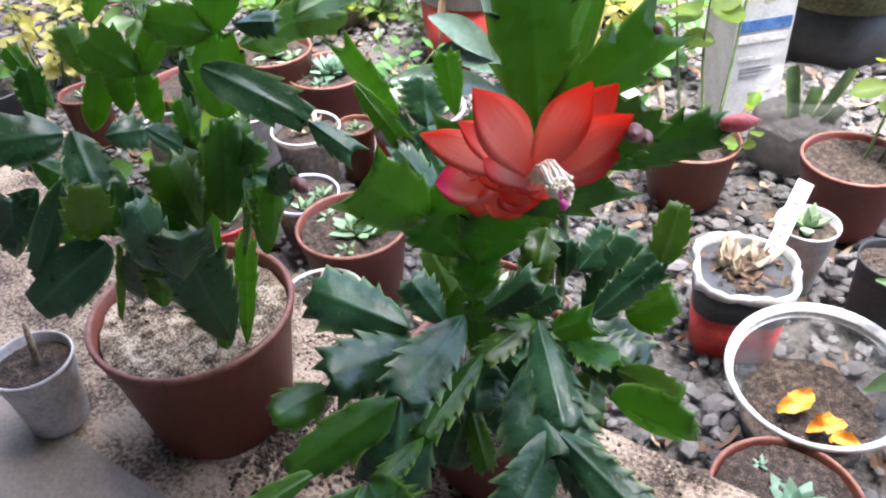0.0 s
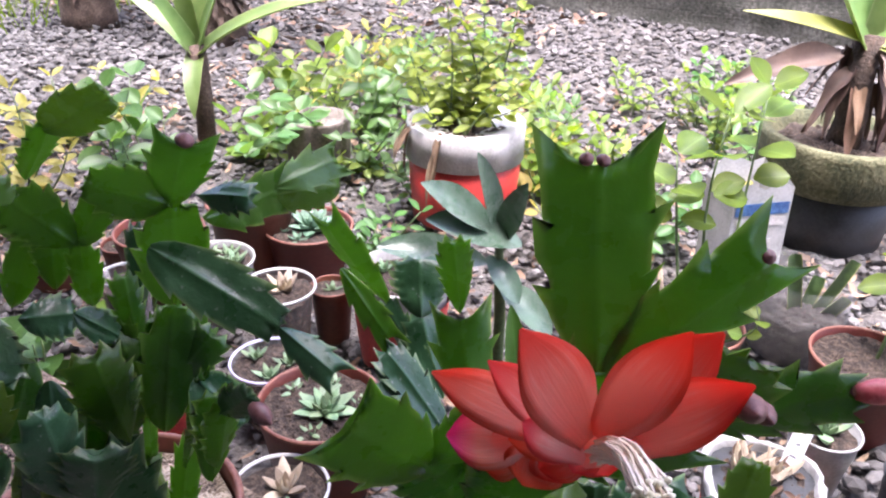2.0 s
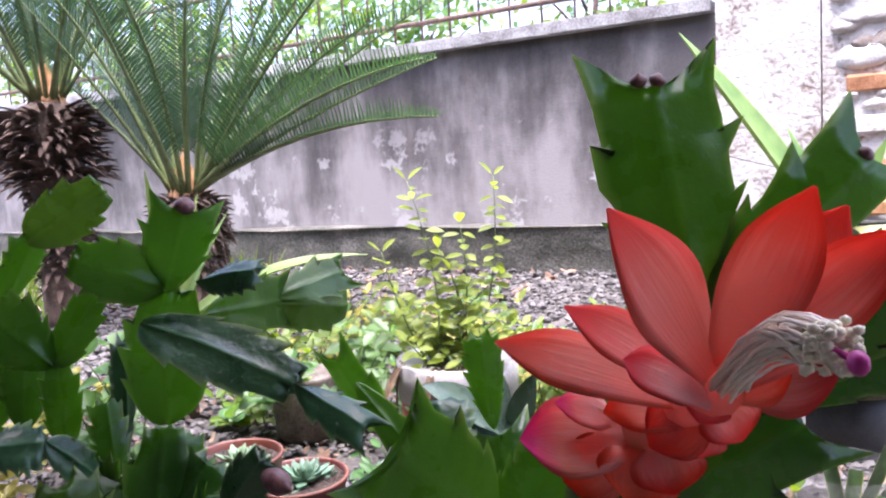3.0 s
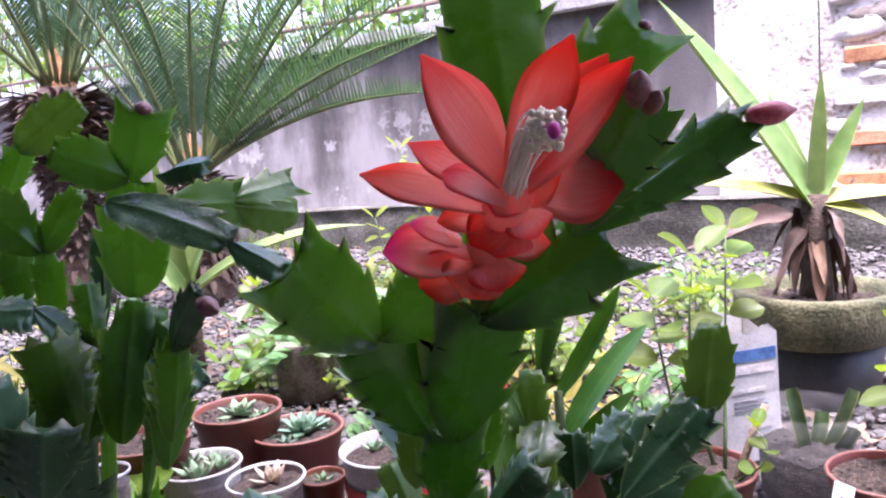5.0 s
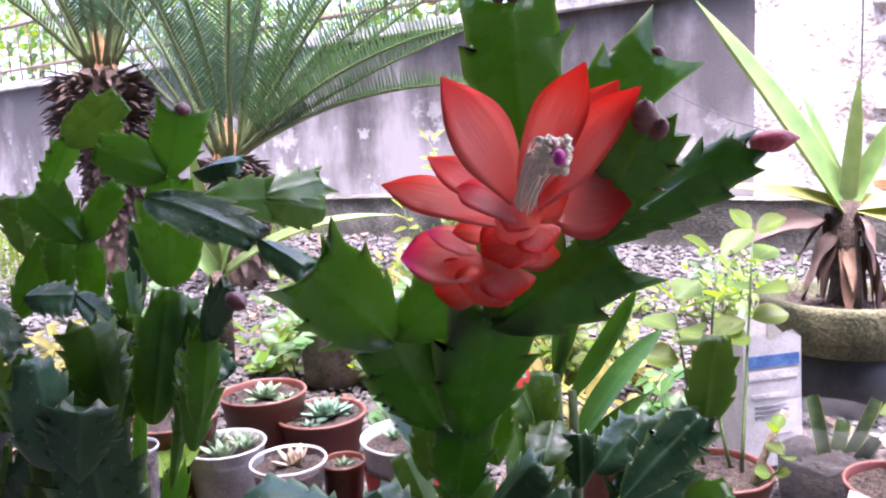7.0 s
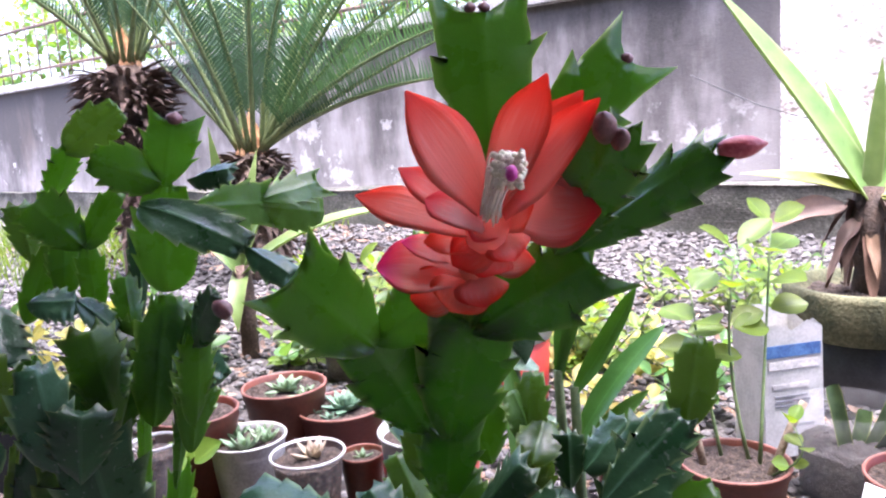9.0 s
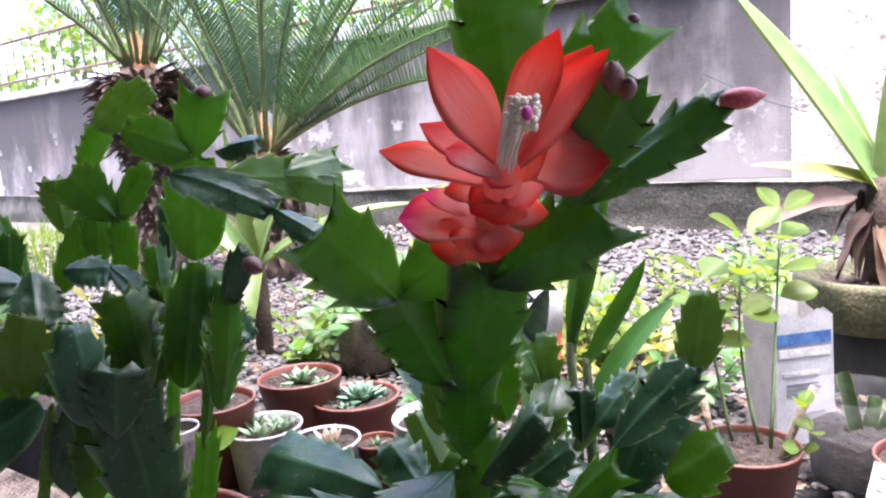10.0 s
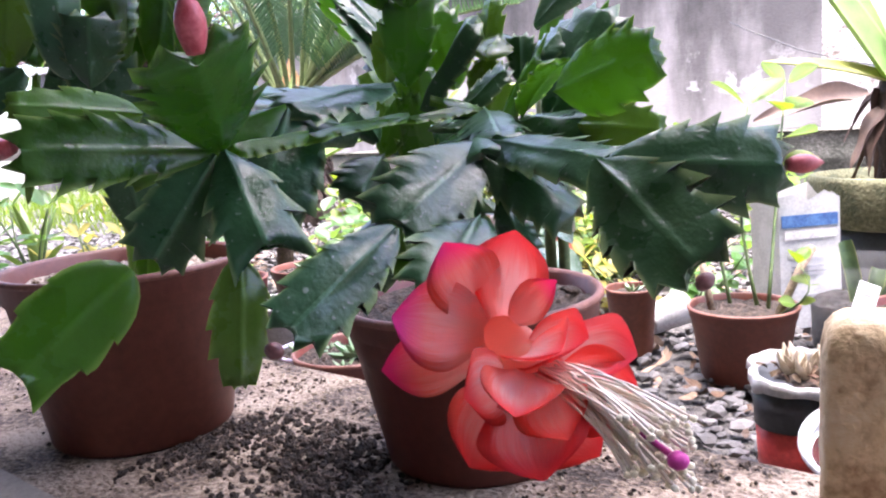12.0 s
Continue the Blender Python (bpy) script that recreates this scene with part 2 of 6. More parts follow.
STRAP = leafy("striped_leaf", (0.014, 0.060, 0.028), (0.035, 0.11, 0.05), (0.10, 0.28, 0.06), 0.28, 0.2, vein=0.2, stripes=7.0, stripe_col=(0.46, 0.54, 0.46), spec=0.7)
GRASS = leafy("strap_grass", (0.06, 0.16, 0.04), (0.12, 0.27, 0.07), (0.30, 0.52, 0.06), 0.35, 0.42, vein=0.2)
STEM = surf("green_stem", [(0.2, (0.045, 0.085, 0.025)), (0.8, (0.12, 0.17, 0.06))], 0.6, 60, 300, 0.2)
TWIG = surf("brown_twig", [(0.3, (0.10, 0.07, 0.045)), (0.7, (0.30, 0.23, 0.16))], 0.8, 80, 300, 0.5)
RUST = surf("rusty_iron", [(0.3, (0.05, 0.035, 0.03)), (0.7, (0.16, 0.10, 0.075))], 0.8, 40, 200, 0.4)
PEEL = surf("orange_peel", [(0.3, (0.60, 0.22, 0.02)), (0.7, (0.80, 0.42, 0.06))], 0.55, 60, 300, 0.5)
BRICK = surf("old_brick", [(0.3, (0.34, 0.13, 0.06)), (0.7, (0.56, 0.27, 0.15))], 0.9, 30, 200, 0.8, 0.004, 0.3)


def clear_plastic():
    m, t, b = nodes_of("clear_plastic")
    b.inputs["Base Color"].default_value = (0.86, 0.86, 0.88, 1)
    b.inputs["Roughness"].default_value = 0.12
    b.inputs["IOR"].default_value = 1.2
    tp = t.nodes.new("ShaderNodeBsdfTransparent")
    mx = t.nodes.new("ShaderNodeMixShader")
    v = coords(t)
    fac = ramp(t, noise_node(t, 26, 5, v), [(0.35, (0.02, 0.02, 0.02)), (0.75, (0.085, 0.085, 0.085))])
    t.links.new(fac, mx.inputs[0])
    t.links.new(tp.outputs[0], mx.inputs[1])
    t.links.new(b.outputs[0], mx.inputs[2])
    t.links.new(mx.outputs[0], t.nodes["Material Output"].inputs[0])
    return m


CLEAR = clear_plastic()


def plaster():
    """Weathered lime plaster with dark runs from its top and damp at its foot."""
    m, t, b = nodes_of("weathered_plaster")
    v = coords(t)
    mp = t.nodes.new("ShaderNodeMapping")
    mp.inputs["Scale"].default_value = (2.4, 2.4, 0.6)
    t.links.new(v, mp.inputs[0])
    runs = noise_node(t, 1.6, 6, mp.outputs[0], 0.65)
    blot, grain = noise_node(t, 2.2, 7, v, 0.65), noise_node(t, 90, 4, v)
    sep = t.nodes.new("ShaderNodeSeparateXYZ")
    t.links.new(v, sep.inputs[0])
    high = maths(t, "MULTIPLY_ADD", sep.outputs[2], 0.75, maths(t, "MULTIPLY_ADD", sep.outputs[0], -0.06, -0.14))
    f = maths(t, "ADD", maths(t, "MULTIPLY_ADD", runs, 1.5, -0.75), maths(t, "ADD", maths(t, "MULTIPLY_ADD", blot, 1.1, -0.55), high))
    col = ramp(t, f, [(0.0, (0.33, 0.308, 0.308)), (0.24, (0.20, 0.184, 0.184)), (0.43, (0.095, 0.087, 0.087)), (0.64, (0.036, 0.033, 0.034))])
    flake = ramp(t, noise_node(t, 4.5, 7, v, 0.7), [(0.585, (0, 0, 0)), (0.625, (1, 1, 1))])
    low = ramp(t, sep.outputs[2], [(0.30, (0.85, 0.85, 0.85)), (0.62, (0, 0, 0))])
    col = mixc(t, maths(t, "MULTIPLY", flake, low), col, (0.50, 0.48, 0.475))
    edge_u = maths(t, "MULTIPLY_ADD", blot, 0.22, maths(t, "ADD", sep.outputs[0], 0.89))
    damp = ramp(t, edge_u, [(0.12, (0, 0, 0)), (0.18, (1, 1, 1)), (0.33, (1, 1, 1)), (0.37, (0, 0, 0))])
    tall = ramp(t, maths(t, "MULTIPLY_ADD", blot, 0.4, sep.outputs[2]), [(0.52, (0, 0, 0)), (0.66, (0.85, 0.85, 0.85))])
    col = mixc(t, maths(t, "MULTIPLY", damp, tall), col, (0.085, 0.078, 0.08))
    patch = ramp(t, noise_node(t, 1.3, 5, mp.outputs[0], 0.7), [(0.55, (0, 0, 0)), (0.68, (1, 1, 1))])
    col = mixc(t, maths(t, "MULTIPLY", patch, 0.22), col, (0.22, 0.16, 0.12))
    col = mixc(t, maths(t, "MULTIPLY", grain, 0.2), col, (0.30, 0.28, 0.26))
    t.links.new(col, b.inputs["Base Color"])
    b.inputs["Roughness"].default_value = 0.9
    bumped(t, b, maths(t, "ADD", grain, maths(t, "MULTIPLY", blot, 2.0)), 0.35, 0.004)
    return m


PLASTER = plaster()
WHITEWASH = surf("flaking_whitewash", [(0.25, (0.24, 0.19, 0.155)), (0.38, (0.50, 0.46, 0.43)), (0.55, (0.66, 0.64, 0.62)), (0.8, (0.74, 0.73, 0.72))], 0.9, 7, 60, 0.7, 0.008)
RUBBLE = surf("rubble_plaster", [(0.1, (0.16, 0.13, 0.11)), (0.4, (0.42, 0.38, 0.35)), (0.8, (0.66, 0.64, 0.62))], 0.9, 20, 110, 0.8, 0.006, island=True)
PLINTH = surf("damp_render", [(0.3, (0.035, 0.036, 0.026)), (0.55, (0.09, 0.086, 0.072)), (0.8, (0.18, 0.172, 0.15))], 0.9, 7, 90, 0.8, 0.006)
COPING = surf("coping_cement", [(0.3, (0.20, 0.19, 0.185)), (0.6, (0.42, 0.41, 0.40)), (0.8, (0.56, 0.55, 0.54))], 0.9, 9, 120, 0.5, 0.004)
UNSEEN_PORCH = surf("porch_paint", [(0.3, (0.16, 0.15, 0.135)), (0.7, (0.25, 0.235, 0.21))], 0.9, 4, 90, 0.2)
CARD = surf("white_card", [(0.3, (0.34, 0.335, 0.33)), (0.7, (0.48, 0.475, 0.47))], 0.6, 30, 250, 0.1, 0.001)
BOTTLE_EARTH = surf("wet_earth", [(0.2, (0.012, 0.010, 0.009)), (0.6, (0.034, 0.028, 0.025)), (0.95, (0.09, 0.08, 0.074))], 0.85, 60, 420, 1.0, 0.005, gain=2.6)
SNAKE = leafy("snake_leaf", (0.018, 0.040, 0.014), (0.055, 0.095, 0.030), (0.14, 0.24, 0.04), 0.4, 0.12, vein=0.0, blotch=90, edge=(0.34, 0.36, 0.12))
WHITE_LABEL = surf("plant_label", [(0.3, (0.58, 0.57, 0.56)), (0.7, (0.70, 0.69, 0.68))], 0.5, 60, 300, 0.05)
INK = surf("faded_ink", [(0.3, (0.10, 0.10, 0.12)), (0.7, (0.22, 0.22, 0.24))], 0.7, 60, 300, 0.05)
BLUE = surf("blue_print", [(0.3, (0.03, 0.08, 0.22)), (0.7, (0.08, 0.18, 0.38))], 0.45, 60, 300, 0.05)
TAN = surf("worn_beige", [(0.2, (0.36, 0.21, 0.10)), (0.5, (0.74, 0.55, 0.32)), (0.8, (0.82, 0.68, 0.46))], 0.8, 30, 200, 0.5, 0.003)

# ---- building blocks ----
rng = random.Random(11)


def thing(name, at, label, category, group="", turn=0.0, kind=""):
    ob = new(name)
    ob.empty_display_size = 0.02
    ob.location, ob.rotation_euler = at, (0, 0, radians(turn))
    return tagged(ob, label, category, group, kind)


def part(name, bm, material, parent=None, label="", smooth=True, world_space=False):
    if world_space and parent is not None:
        top = parent
        off = Vector(top.location)
        while top.parent:
            top = top.parent
            off += Vector(top.location)
        bm.transform(Matrix.Translation(-off))
    me = bpy.data.meshes.new(name)
    bm.to_mesh(me)
    bm.free()
    for m in material if isinstance(material, (list, tuple)) else (material,):
        me.materials.append(m)
    if smooth:
        me.polygons.foreach_set("use_smooth", [True] * len(me.polygons))
    ob = new(name, me)
    if parent is not None:
        ob.parent = parent
    if label:
        ob["label"] = label
    return ob


def lathe(profile, seg=40, wob=0.0, centre=(0, 0, 0), square=0.0):
    """A turned body from (radius, height) pairs."""
    bm = bmesh.new()
    rings = []
    for r, z in profile:
        ring = []
        for k in range(seg):
            a = 2 * math.pi * k / seg
            q = r * (1 + wob * math.sin(3 * a + 1.0) + wob * 0.6 * math.sin(5 * a))
            if square:
                q *= 1 + square * (math.cos(4 * a) * -0.5)
            ring.append(bm.verts.new((centre[0] + q * math.cos(a), centre[1] + q * math.sin(a), centre[2] + z)))
        rings.append(ring)
    for a, b in zip(rings, rings[1:]):
        for k in range(seg):
            bm.faces.new((a[k], a[(k + 1) % seg], b[(k + 1) % seg], b[k]))
    bm.faces.new(rings[0][::-1])
    bm.faces.new(rings[-1])
    return bm


def ball(bm, at, size, sub=1, wob=0.0, turn=None):
    n0 = len(bm.verts)
    got = bmesh.ops.create_icosphere(bm, subdivisions=sub, radius=1.0)["verts"]
    m = Matrix.Translation(at) @ (turn.to_4x4() if turn else Matrix.Identity(4)) @ Matrix.Diagonal((*size, 1))
    for v in got:
        if wob:
            v.co *= 1 + rng.uniform(-wob, wob)
        v.co = m @ v.co
    return bm


def tube(bm, pts, radii, seg=7):
    """A round limb through points, with a radius at each."""
    rings = []
    for i, p in enumerate(pts):
        p = Vector(p)
        d = (Vector(pts[min(i + 1, len(pts) - 1)]) - Vector(pts[max(i - 1, 0)])).normalized()
        u = d.orthogonal().normalized()
        if rings and abs(d.dot(last)) < 0.95:
            u = (last - d * last.dot(d)).normalized()
        last = u
        w = d.cross(u)
        r = radii[i] if isinstance(radii, (list, tuple)) else radii
        rings.append([bm.verts.new(p + r * (u * math.cos(2 * math.pi * k / seg) + w * math.sin(2 * math.pi * k / seg))) for k in range(seg)])
    for a, b in zip(rings, rings[1:]):
        for k in range(seg):
            bm.faces.new((a[k], a[(k + 1) % seg], b[(k + 1) % seg], b[k]))
    bm.faces.new(rings[0][::-1])
    bm.faces.new(rings[-1])
    return bm


def curve_pts(a, b, sag, n=7, side=(0, 0, 0)):
    a, b, side = Vector(a), Vector(b), Vector(side)
    return [a.lerp(b, k / n) + Vector((0, 0, sag)) * math.sin(math.pi * k / n) + side * math.sin(math.pi * k / n) for k in range(n + 1)]


def frame_of(a, b, facing):
    d = b - a
    length = d.length
    d.normalize()
    n = Vector(facing)
    n = n - d * n.dot(d)
    n = n.normalized() if n.length > 1e-4 else d.orthogonal().normalized()
    return d, n, d.cross(n), length


def arc(d, n, length, bend, s):
    """Offset along and off a blade that bends by an angle over its length, its ends staying on the chord."""
    if abs(bend) < 1e-3:
        return d * (s * length), n
    a = bend * (s - 0.5)
    r = length / (2 * math.sin(bend / 2))
    x = length / 2 + r * math.sin(a)
    y = r * (math.cos(a) - math.cos(bend / 2))
    return d * x + n * y, (n * math.cos(a) + d * math.sin(a)).normalized()


def sheet(bm, rows, uvs, closed_back=None):
    """Quads between rows of points; triangles where points coincide."""
    uv = bm.loops.layers.uv.verify()
    grid = [[bm.verts.new(p) for p in row] for row in rows]
    for i in range(len(rows) - 1):
        for j in range(len(rows[i]) - 1):
            ids = [(i, j), (i + 1, j), (i + 1, j + 1), (i, j + 1)]
            try:
                f = bm.faces.new([grid[a][b] for a, b in ids])
            except ValueError:
                continue
            for lp, (a, b) in zip(f.loops, ids):
                lp[uv].uv = uvs[a][b]
    return grid


def blade(bm, a, b, facing, width, shape, bend=0.0, cup=0.0, thick=0.0, n=9, wave=0.0, tw=0.0):
    """A leaf or petal from a to b: half-width by shape(s), bent and cupped; with a thickness it has two faces."""
    a, b = Vector(a), Vector(b)
    d, nn, side, length = frame_of(a, b, facing)
    cols = (-1, -0.6, -0.25, 0, 0.25, 0.6, 1)
    ph = rng.uniform(0, 6)
    for face in ((1, -1) if thick else (1,)):
        rows, uvs = [], []
        for k in range(n + 1):
            s = k / n
            o, ln = arc(d, nn, length, bend, s)
            w = width / 2 * shape(s)
            sd = side
            if tw:
                q = Matrix.Rotation(tw * s, 3, d)
                sd, ln = q @ side, q @ ln
            row, ur = [], []
            for c in cols:
                h = cup * w * (c * c - 0.4) + wave * w * abs(c) ** 2 * math.sin(9 * s + ph + c)
                t = face * thick * (1 - c * c) * min(1, 4 * (1 - s) + 0.1) if thick else 0
                row.append(a + o + sd * (c * w) + ln * (h + t))
                ur.append((c / 2 + 0.5, s))
            rows.append(row if face == 1 else row[::-1])
            uvs.append(ur if face == 1 else ur[::-1])
        sheet(bm, rows, uvs)
    return bm


def oval(s):
    return max(0.04, math.sin(math.pi * min(1, s * 0.97 + 0.02)) ** 0.75)


def lance(s):
    return max(0.03, (math.sin(math.pi * (s * 0.93 + 0.03) ** 0.75)) ** 0.9)


def spoon(s):
    return max(0.05, 0.35 + 0.9 * math.sin(math.pi * s * 0.80) ** 1.5 if s < 0.62 else 0.35 + 0.9 * math.sin(math.pi * 0.62 * 0.80) ** 1.5 * (1 - ((s - 0.62) / 0.38) ** 2.2) - 0.33 * ((s - 0.62) / 0.38) ** 3)


def tepal(s):
    return max(0.05, 0.30 + 0.75 * math.sin(math.pi * min(1, s * 0.86 + 0.06)) ** 1.3 if s < 0.6 else (0.30 + 0.75 * math.sin(math.pi * 0.576) ** 1.3) * (1 - ((s - 0.6) / 0.4) ** 1.7))


def strap(s):
    return max(0.04, min(1, 0.35 + 2.2 * s) * (1 - s ** 5) ** 0.8)


def spike(s):
    return max(0.03, (0.85 + 0.3 * s) * (1 - s ** 2.2))


SHARP = ((0, .12), (.04, .26), (.12, .45), (.24, .66), (.34, .82), (.47, 1.04), (.425, .80), (.50, .82), (.60, .92), (.77, 1.14), (.70, .84),
         (.78, .84), (.92, .88), (1.17, 1.0), (1.02, .66), (.98, .42), (.96, .2), (.96, 0))
TOOTHED = ((0, .12), (.04, .26), (.10, .42), (.20, .60), (.33, .84), (.30, .66), (.38, .80), (.48, 1.02), (.445, .80), (.54, .93), (.65, 1.12), (.605, .86),
           (.70, .95), (.82, 1.14), (.765, .84), (.86, .86), (.99, .98), (.94, .64), (1.07, .42), (.99, .28), (.965, .14), (.965, 0))
HORNED = ((0, .16), (.03, .36), (.10, .60), (.22, .83), (.34, .95), (.45, 1.02), (.44, .93), (.54, .95), (.64, .98), (.72, 1.02), (.70, .88),
        (.78, .88), (.86, .84), (1.10, .76), (1.0, .5), (.975, .32), (.96, .15), (.96, 0))
SOFT = ((0, .16), (.03, .36), (.10, .60), (.22, .82), (.37, 1.0), (.34, .86), (.46, .95), (.61, 1.07), (.57, .88), (.66, .90), (.81, .99), (.765, .76),
        (.86, .66), (.985, .58), (.945, .36), (1.01, .2), (.985, .1), (.985, 0))


def along(table, s):
    for (s0, w0), (s1, w1) in zip(table, table[1:]):
        if s <= s1:
            return w0 + (w1 - w0) * (s - s0) / (s1 - s0)
    return table[-1][1]


SHARP_BODY = ((0, .13), (.04, .27), (.12, .46), (.24, .64), (.34, .74), (.44, .78), (.6, .80), (.8, .82), (1.2, .82))
SOFT_BODY = ((0, .15), (.03, .33), (.10, .56), (.22, .77), (.34, .86), (.5, .88), (.7, .86), (.85, .76), (1.2, .6))


def pad_mesh(a, b, facing, width, form, bend=0.0, cup=0.0, thick=0.0016):
    """One flat stem joint of a leaf cactus: toothed edge, raised rib, real thickness."""
    bm = bmesh.new()
    a, b = Vector(a), Vector(b)
    d, nn, side, length = frame_of(a, b, facing)
    body = SOFT_BODY if form in (SOFT, HORNED) else SHARP_BODY
    jit = [[rng.uniform(0.92, 1.1) for _ in form] for _ in (0, 1)]
    slide = [rng.uniform(-0.06, 0.06) for _ in (0, 1)]
    last = len(form) - 1
    ripple = rng.uniform(0, 6)
    for face in (1, -1):
        for k, sgn in enumerate((1, -1)):
            rows, uvs = [], []
            for i, (s, w) in enumerate(form):
                s2 = s + slide[k] * math.sin(math.pi * min(1, s)) if s < 0.95 else s
                w2 = w * (jit[k][i] if 3 < i <= last - 4 else 1)
                sm = min(0.97, max(0.0, (i - 0.4) / (last - 4) if i else 0.0))
                row, ur = [], []
                for c in (0, 0.08, 0.2, 0.45, 0.75, 1.0):
                    sc = sm + (s2 - sm) * c ** 2
                    o, ln = arc(d, nn, length, bend, sc)
                    x = (w2 if c == 1.0 else min(along(body, sc), w2 + 0.02) * c / 0.86) * width / 2
                    if i > last - 4:
                        x = w2 * c * width / 2
                    q = c if c < 1 else 1.0
                    rib = 0.85 * math.exp(-(c / 0.11) ** 2)
                    t = thick * ((1 - q ** 3) * 0.7 + 0.04 + rib * (1 - 0.6 * sc))
                    h = cup * width * c ** 2 * 0.5 + 0.03 * width * c * math.sin(7 * sc + ripple + 2 * k) + 0.045 * width * noise.noise(Vector((sc * 3.1 + ripple, sgn * c * 2.2, ripple)))
                    row.append(a + o + side * (sgn * x) + ln * (face * t + h))
                    ur.append((0.5 + sgn * 0.5 * c, sc))
                rows.append(row if sgn * face > 0 else row[::-1])
                uvs.append(ur if sgn * face > 0 else ur[::-1])
            sheet(bm, rows, uvs)
    bmesh.ops.remove_doubles(bm, verts=bm.verts, dist=1e-5)
    return bm

# ---- the large structure ----
# the ledge, the wall and the porch run along U; N points from the porch to the garden wall
U, N = Vector((0.866, -0.5, 0)), Vector((0.5, 0.866, 0))
TURN_U = -30.0


def un(u, n, z=0.0):
    return U * u + N * n + Vector((0, 0, z))


def ground_z(n):
    return -0.155 if n < 1.0 else -0.155 + 0.016 * (n - 1.0) if n < 3.3 else -0.118


def slab(name, u0, u1, n0, n1, z0, z1, material, label="", category="", bevel=0.0, parent=None, kind="structure", cuts=0, rough=0.0):
    bm = bmesh.new()
    bmesh.ops.create_cube(bm, size=1.0)
    for v in bm.verts:
        v.co = Vector((u0 + (v.co.x + 0.5) * (u1 - u0), n0 + (v.co.y + 0.5) * (n1 - n0), z0 + (v.co.z + 0.5) * (z1 - z0)))
    if cuts:
        bmesh.ops.subdivide_edges(bm, edges=bm.edges, cuts=cuts, use_grid_fill=True)
        for v in bm.verts:
            v.co += noise.noise_vector(v.co * 9.0) * rough
    if bevel:
        bmesh.ops.bevel(bm, geom=bm.edges, offset=bevel, segments=2, affect="EDGES")
    ob = part(name, bm, material, parent, smooth=False)
    if parent is None:
        ob.rotation_euler = (0, 0, radians(TURN_U))
        tagged(ob, label, category, kind=kind)
    return ob


# gravel yard, one sheet out to the horizon
bm = bmesh.new()
steps = [-60, -20, -5, -2.0] + [-2 + 0.1 * k for k in range(1, 61)] + [6, 10, 25, 80]
us = [-80, -25, -8] + [-4 + 0.1 * k for k in range(0, 81)] + [8, 25, 80]
gv = {}
for i, u in enumerate(us):
    for j, n in enumerate(steps):
        z = ground_z(n) - 0.012 + (0.010 * noise.noise(Vector((u * 4, n * 4, 0))) + 0.006 * noise.noise(Vector((u * 13, n * 13, 3))) if n > 0.42 else 0)
        gv[i, j] = bm.verts.new((u, n, z))
for i in range(len(us) - 1):
    for j in range(len(steps) - 1):
        bm.faces.new((gv[i, j], gv[i + 1, j], gv[i + 1, j + 1], gv[i, j + 1]))
ground = part("ground", bm, EARTH)
ground.rotation_euler = (0, 0, radians(TURN_U))
tagged(ground, "dark earth yard strewn with grey gravel and dry leaves", "ground", kind="structure")


def stone_mesh(seed, sub=1):
    r = random.Random(seed)
    b = bmesh.new()
    bmesh.ops.create_icosphere(b, subdivisions=sub, radius=1.0)
    sx, sy, sz = r.uniform(0.8, 1.3), r.uniform(0.65, 1.0), r.uniform(0.4, 0.7)
    for v in b.verts:
        q = 1 + r.uniform(-0.2, 0.2)
        v.co = Vector((v.co.x * sx * q, v.co.y * sy * q, v.co.z * sz * q))
    me = bpy.data.meshes.new("stone")
    b.to_mesh(me)
    b.free()
    me.materials.append(STONE)
    return me


STONES = [stone_mesh(k) for k in range(9)]


def scatter(name, count, area, size, seed, shapes, material, label, flat=0.35):
    """Loose pieces over a stretch of the yard, joined, each turned and sized by itself."""
    r = np.random.RandomState(seed)
    vs, fs, base = [], [], 0
    for k in range(count):
        u, n = r.uniform(area[0], area[1]), r.uniform(area[2], area[3])
        verts, faces = shapes[r.randint(len(shapes))]
        s = size * r.uniform(0.55, 1.45)
        m = np.array((Euler((r.uniform(-flat, flat), r.uniform(-flat, flat), r.uniform(0, 6.28))).to_matrix() * s))
        p = verts @ m.T + np.array((u, n, ground_z(n) + s * 0.18 + r.uniform(-0.004, 0.004)))
        vs.append(p)
        fs.append(faces + base)
        base += len(verts)
    v = np.concatenate(vs)
    me = bpy.data.meshes.new(name)
    me.from_pydata(v.tolist(), [], np.concatenate(fs).tolist())
    me.materials.append(material)
    ob = new(name, me)
    ob.rotation_euler = (0, 0, radians(TURN_U))
    return tagged(ob, label, "ground cover", kind="stuff")


def arrays(me):
    v = np.array([p.co[:] for p in me.vertices])
    f = np.array([p.vertices[:] for p in me.polygons])
    return v, f


ROCKS = [arrays(m) for m in STONES]
scatter("gravel", 10500, (-1.9, 1.3, 0.43, 1.75), 0.0085, 3, ROCKS, STONE, "loose grey crushed gravel covering the yard")
scatter("far_gravel", 12500, (-4.6, 1.6, 1.7, 3.2), 0.0115, 4, ROCKS, STONE, "pale grey crushed gravel before the garden wall")
scatter("side_gravel", 6500, (-4.4, -1.9, 0.7, 1.75), 0.0115, 14, ROCKS, STONE, "grey crushed gravel at the far side of the yard")


def chip(seed):
    """A curled scrap of dry leaf."""
    r = random.Random(seed)
    pts, tri = [(0, 0, 0.05)], []
    for k in range(9):
        a = 2 * math.pi * k / 9
        q = r.uniform(0.55, 1.15)
        x, y = math.cos(a) * q * 1.15, math.sin(a) * q * 0.55
        pts.append((x, y, 0.5 * y * y + 0.22 * x * x + r.uniform(-.06, .10)))
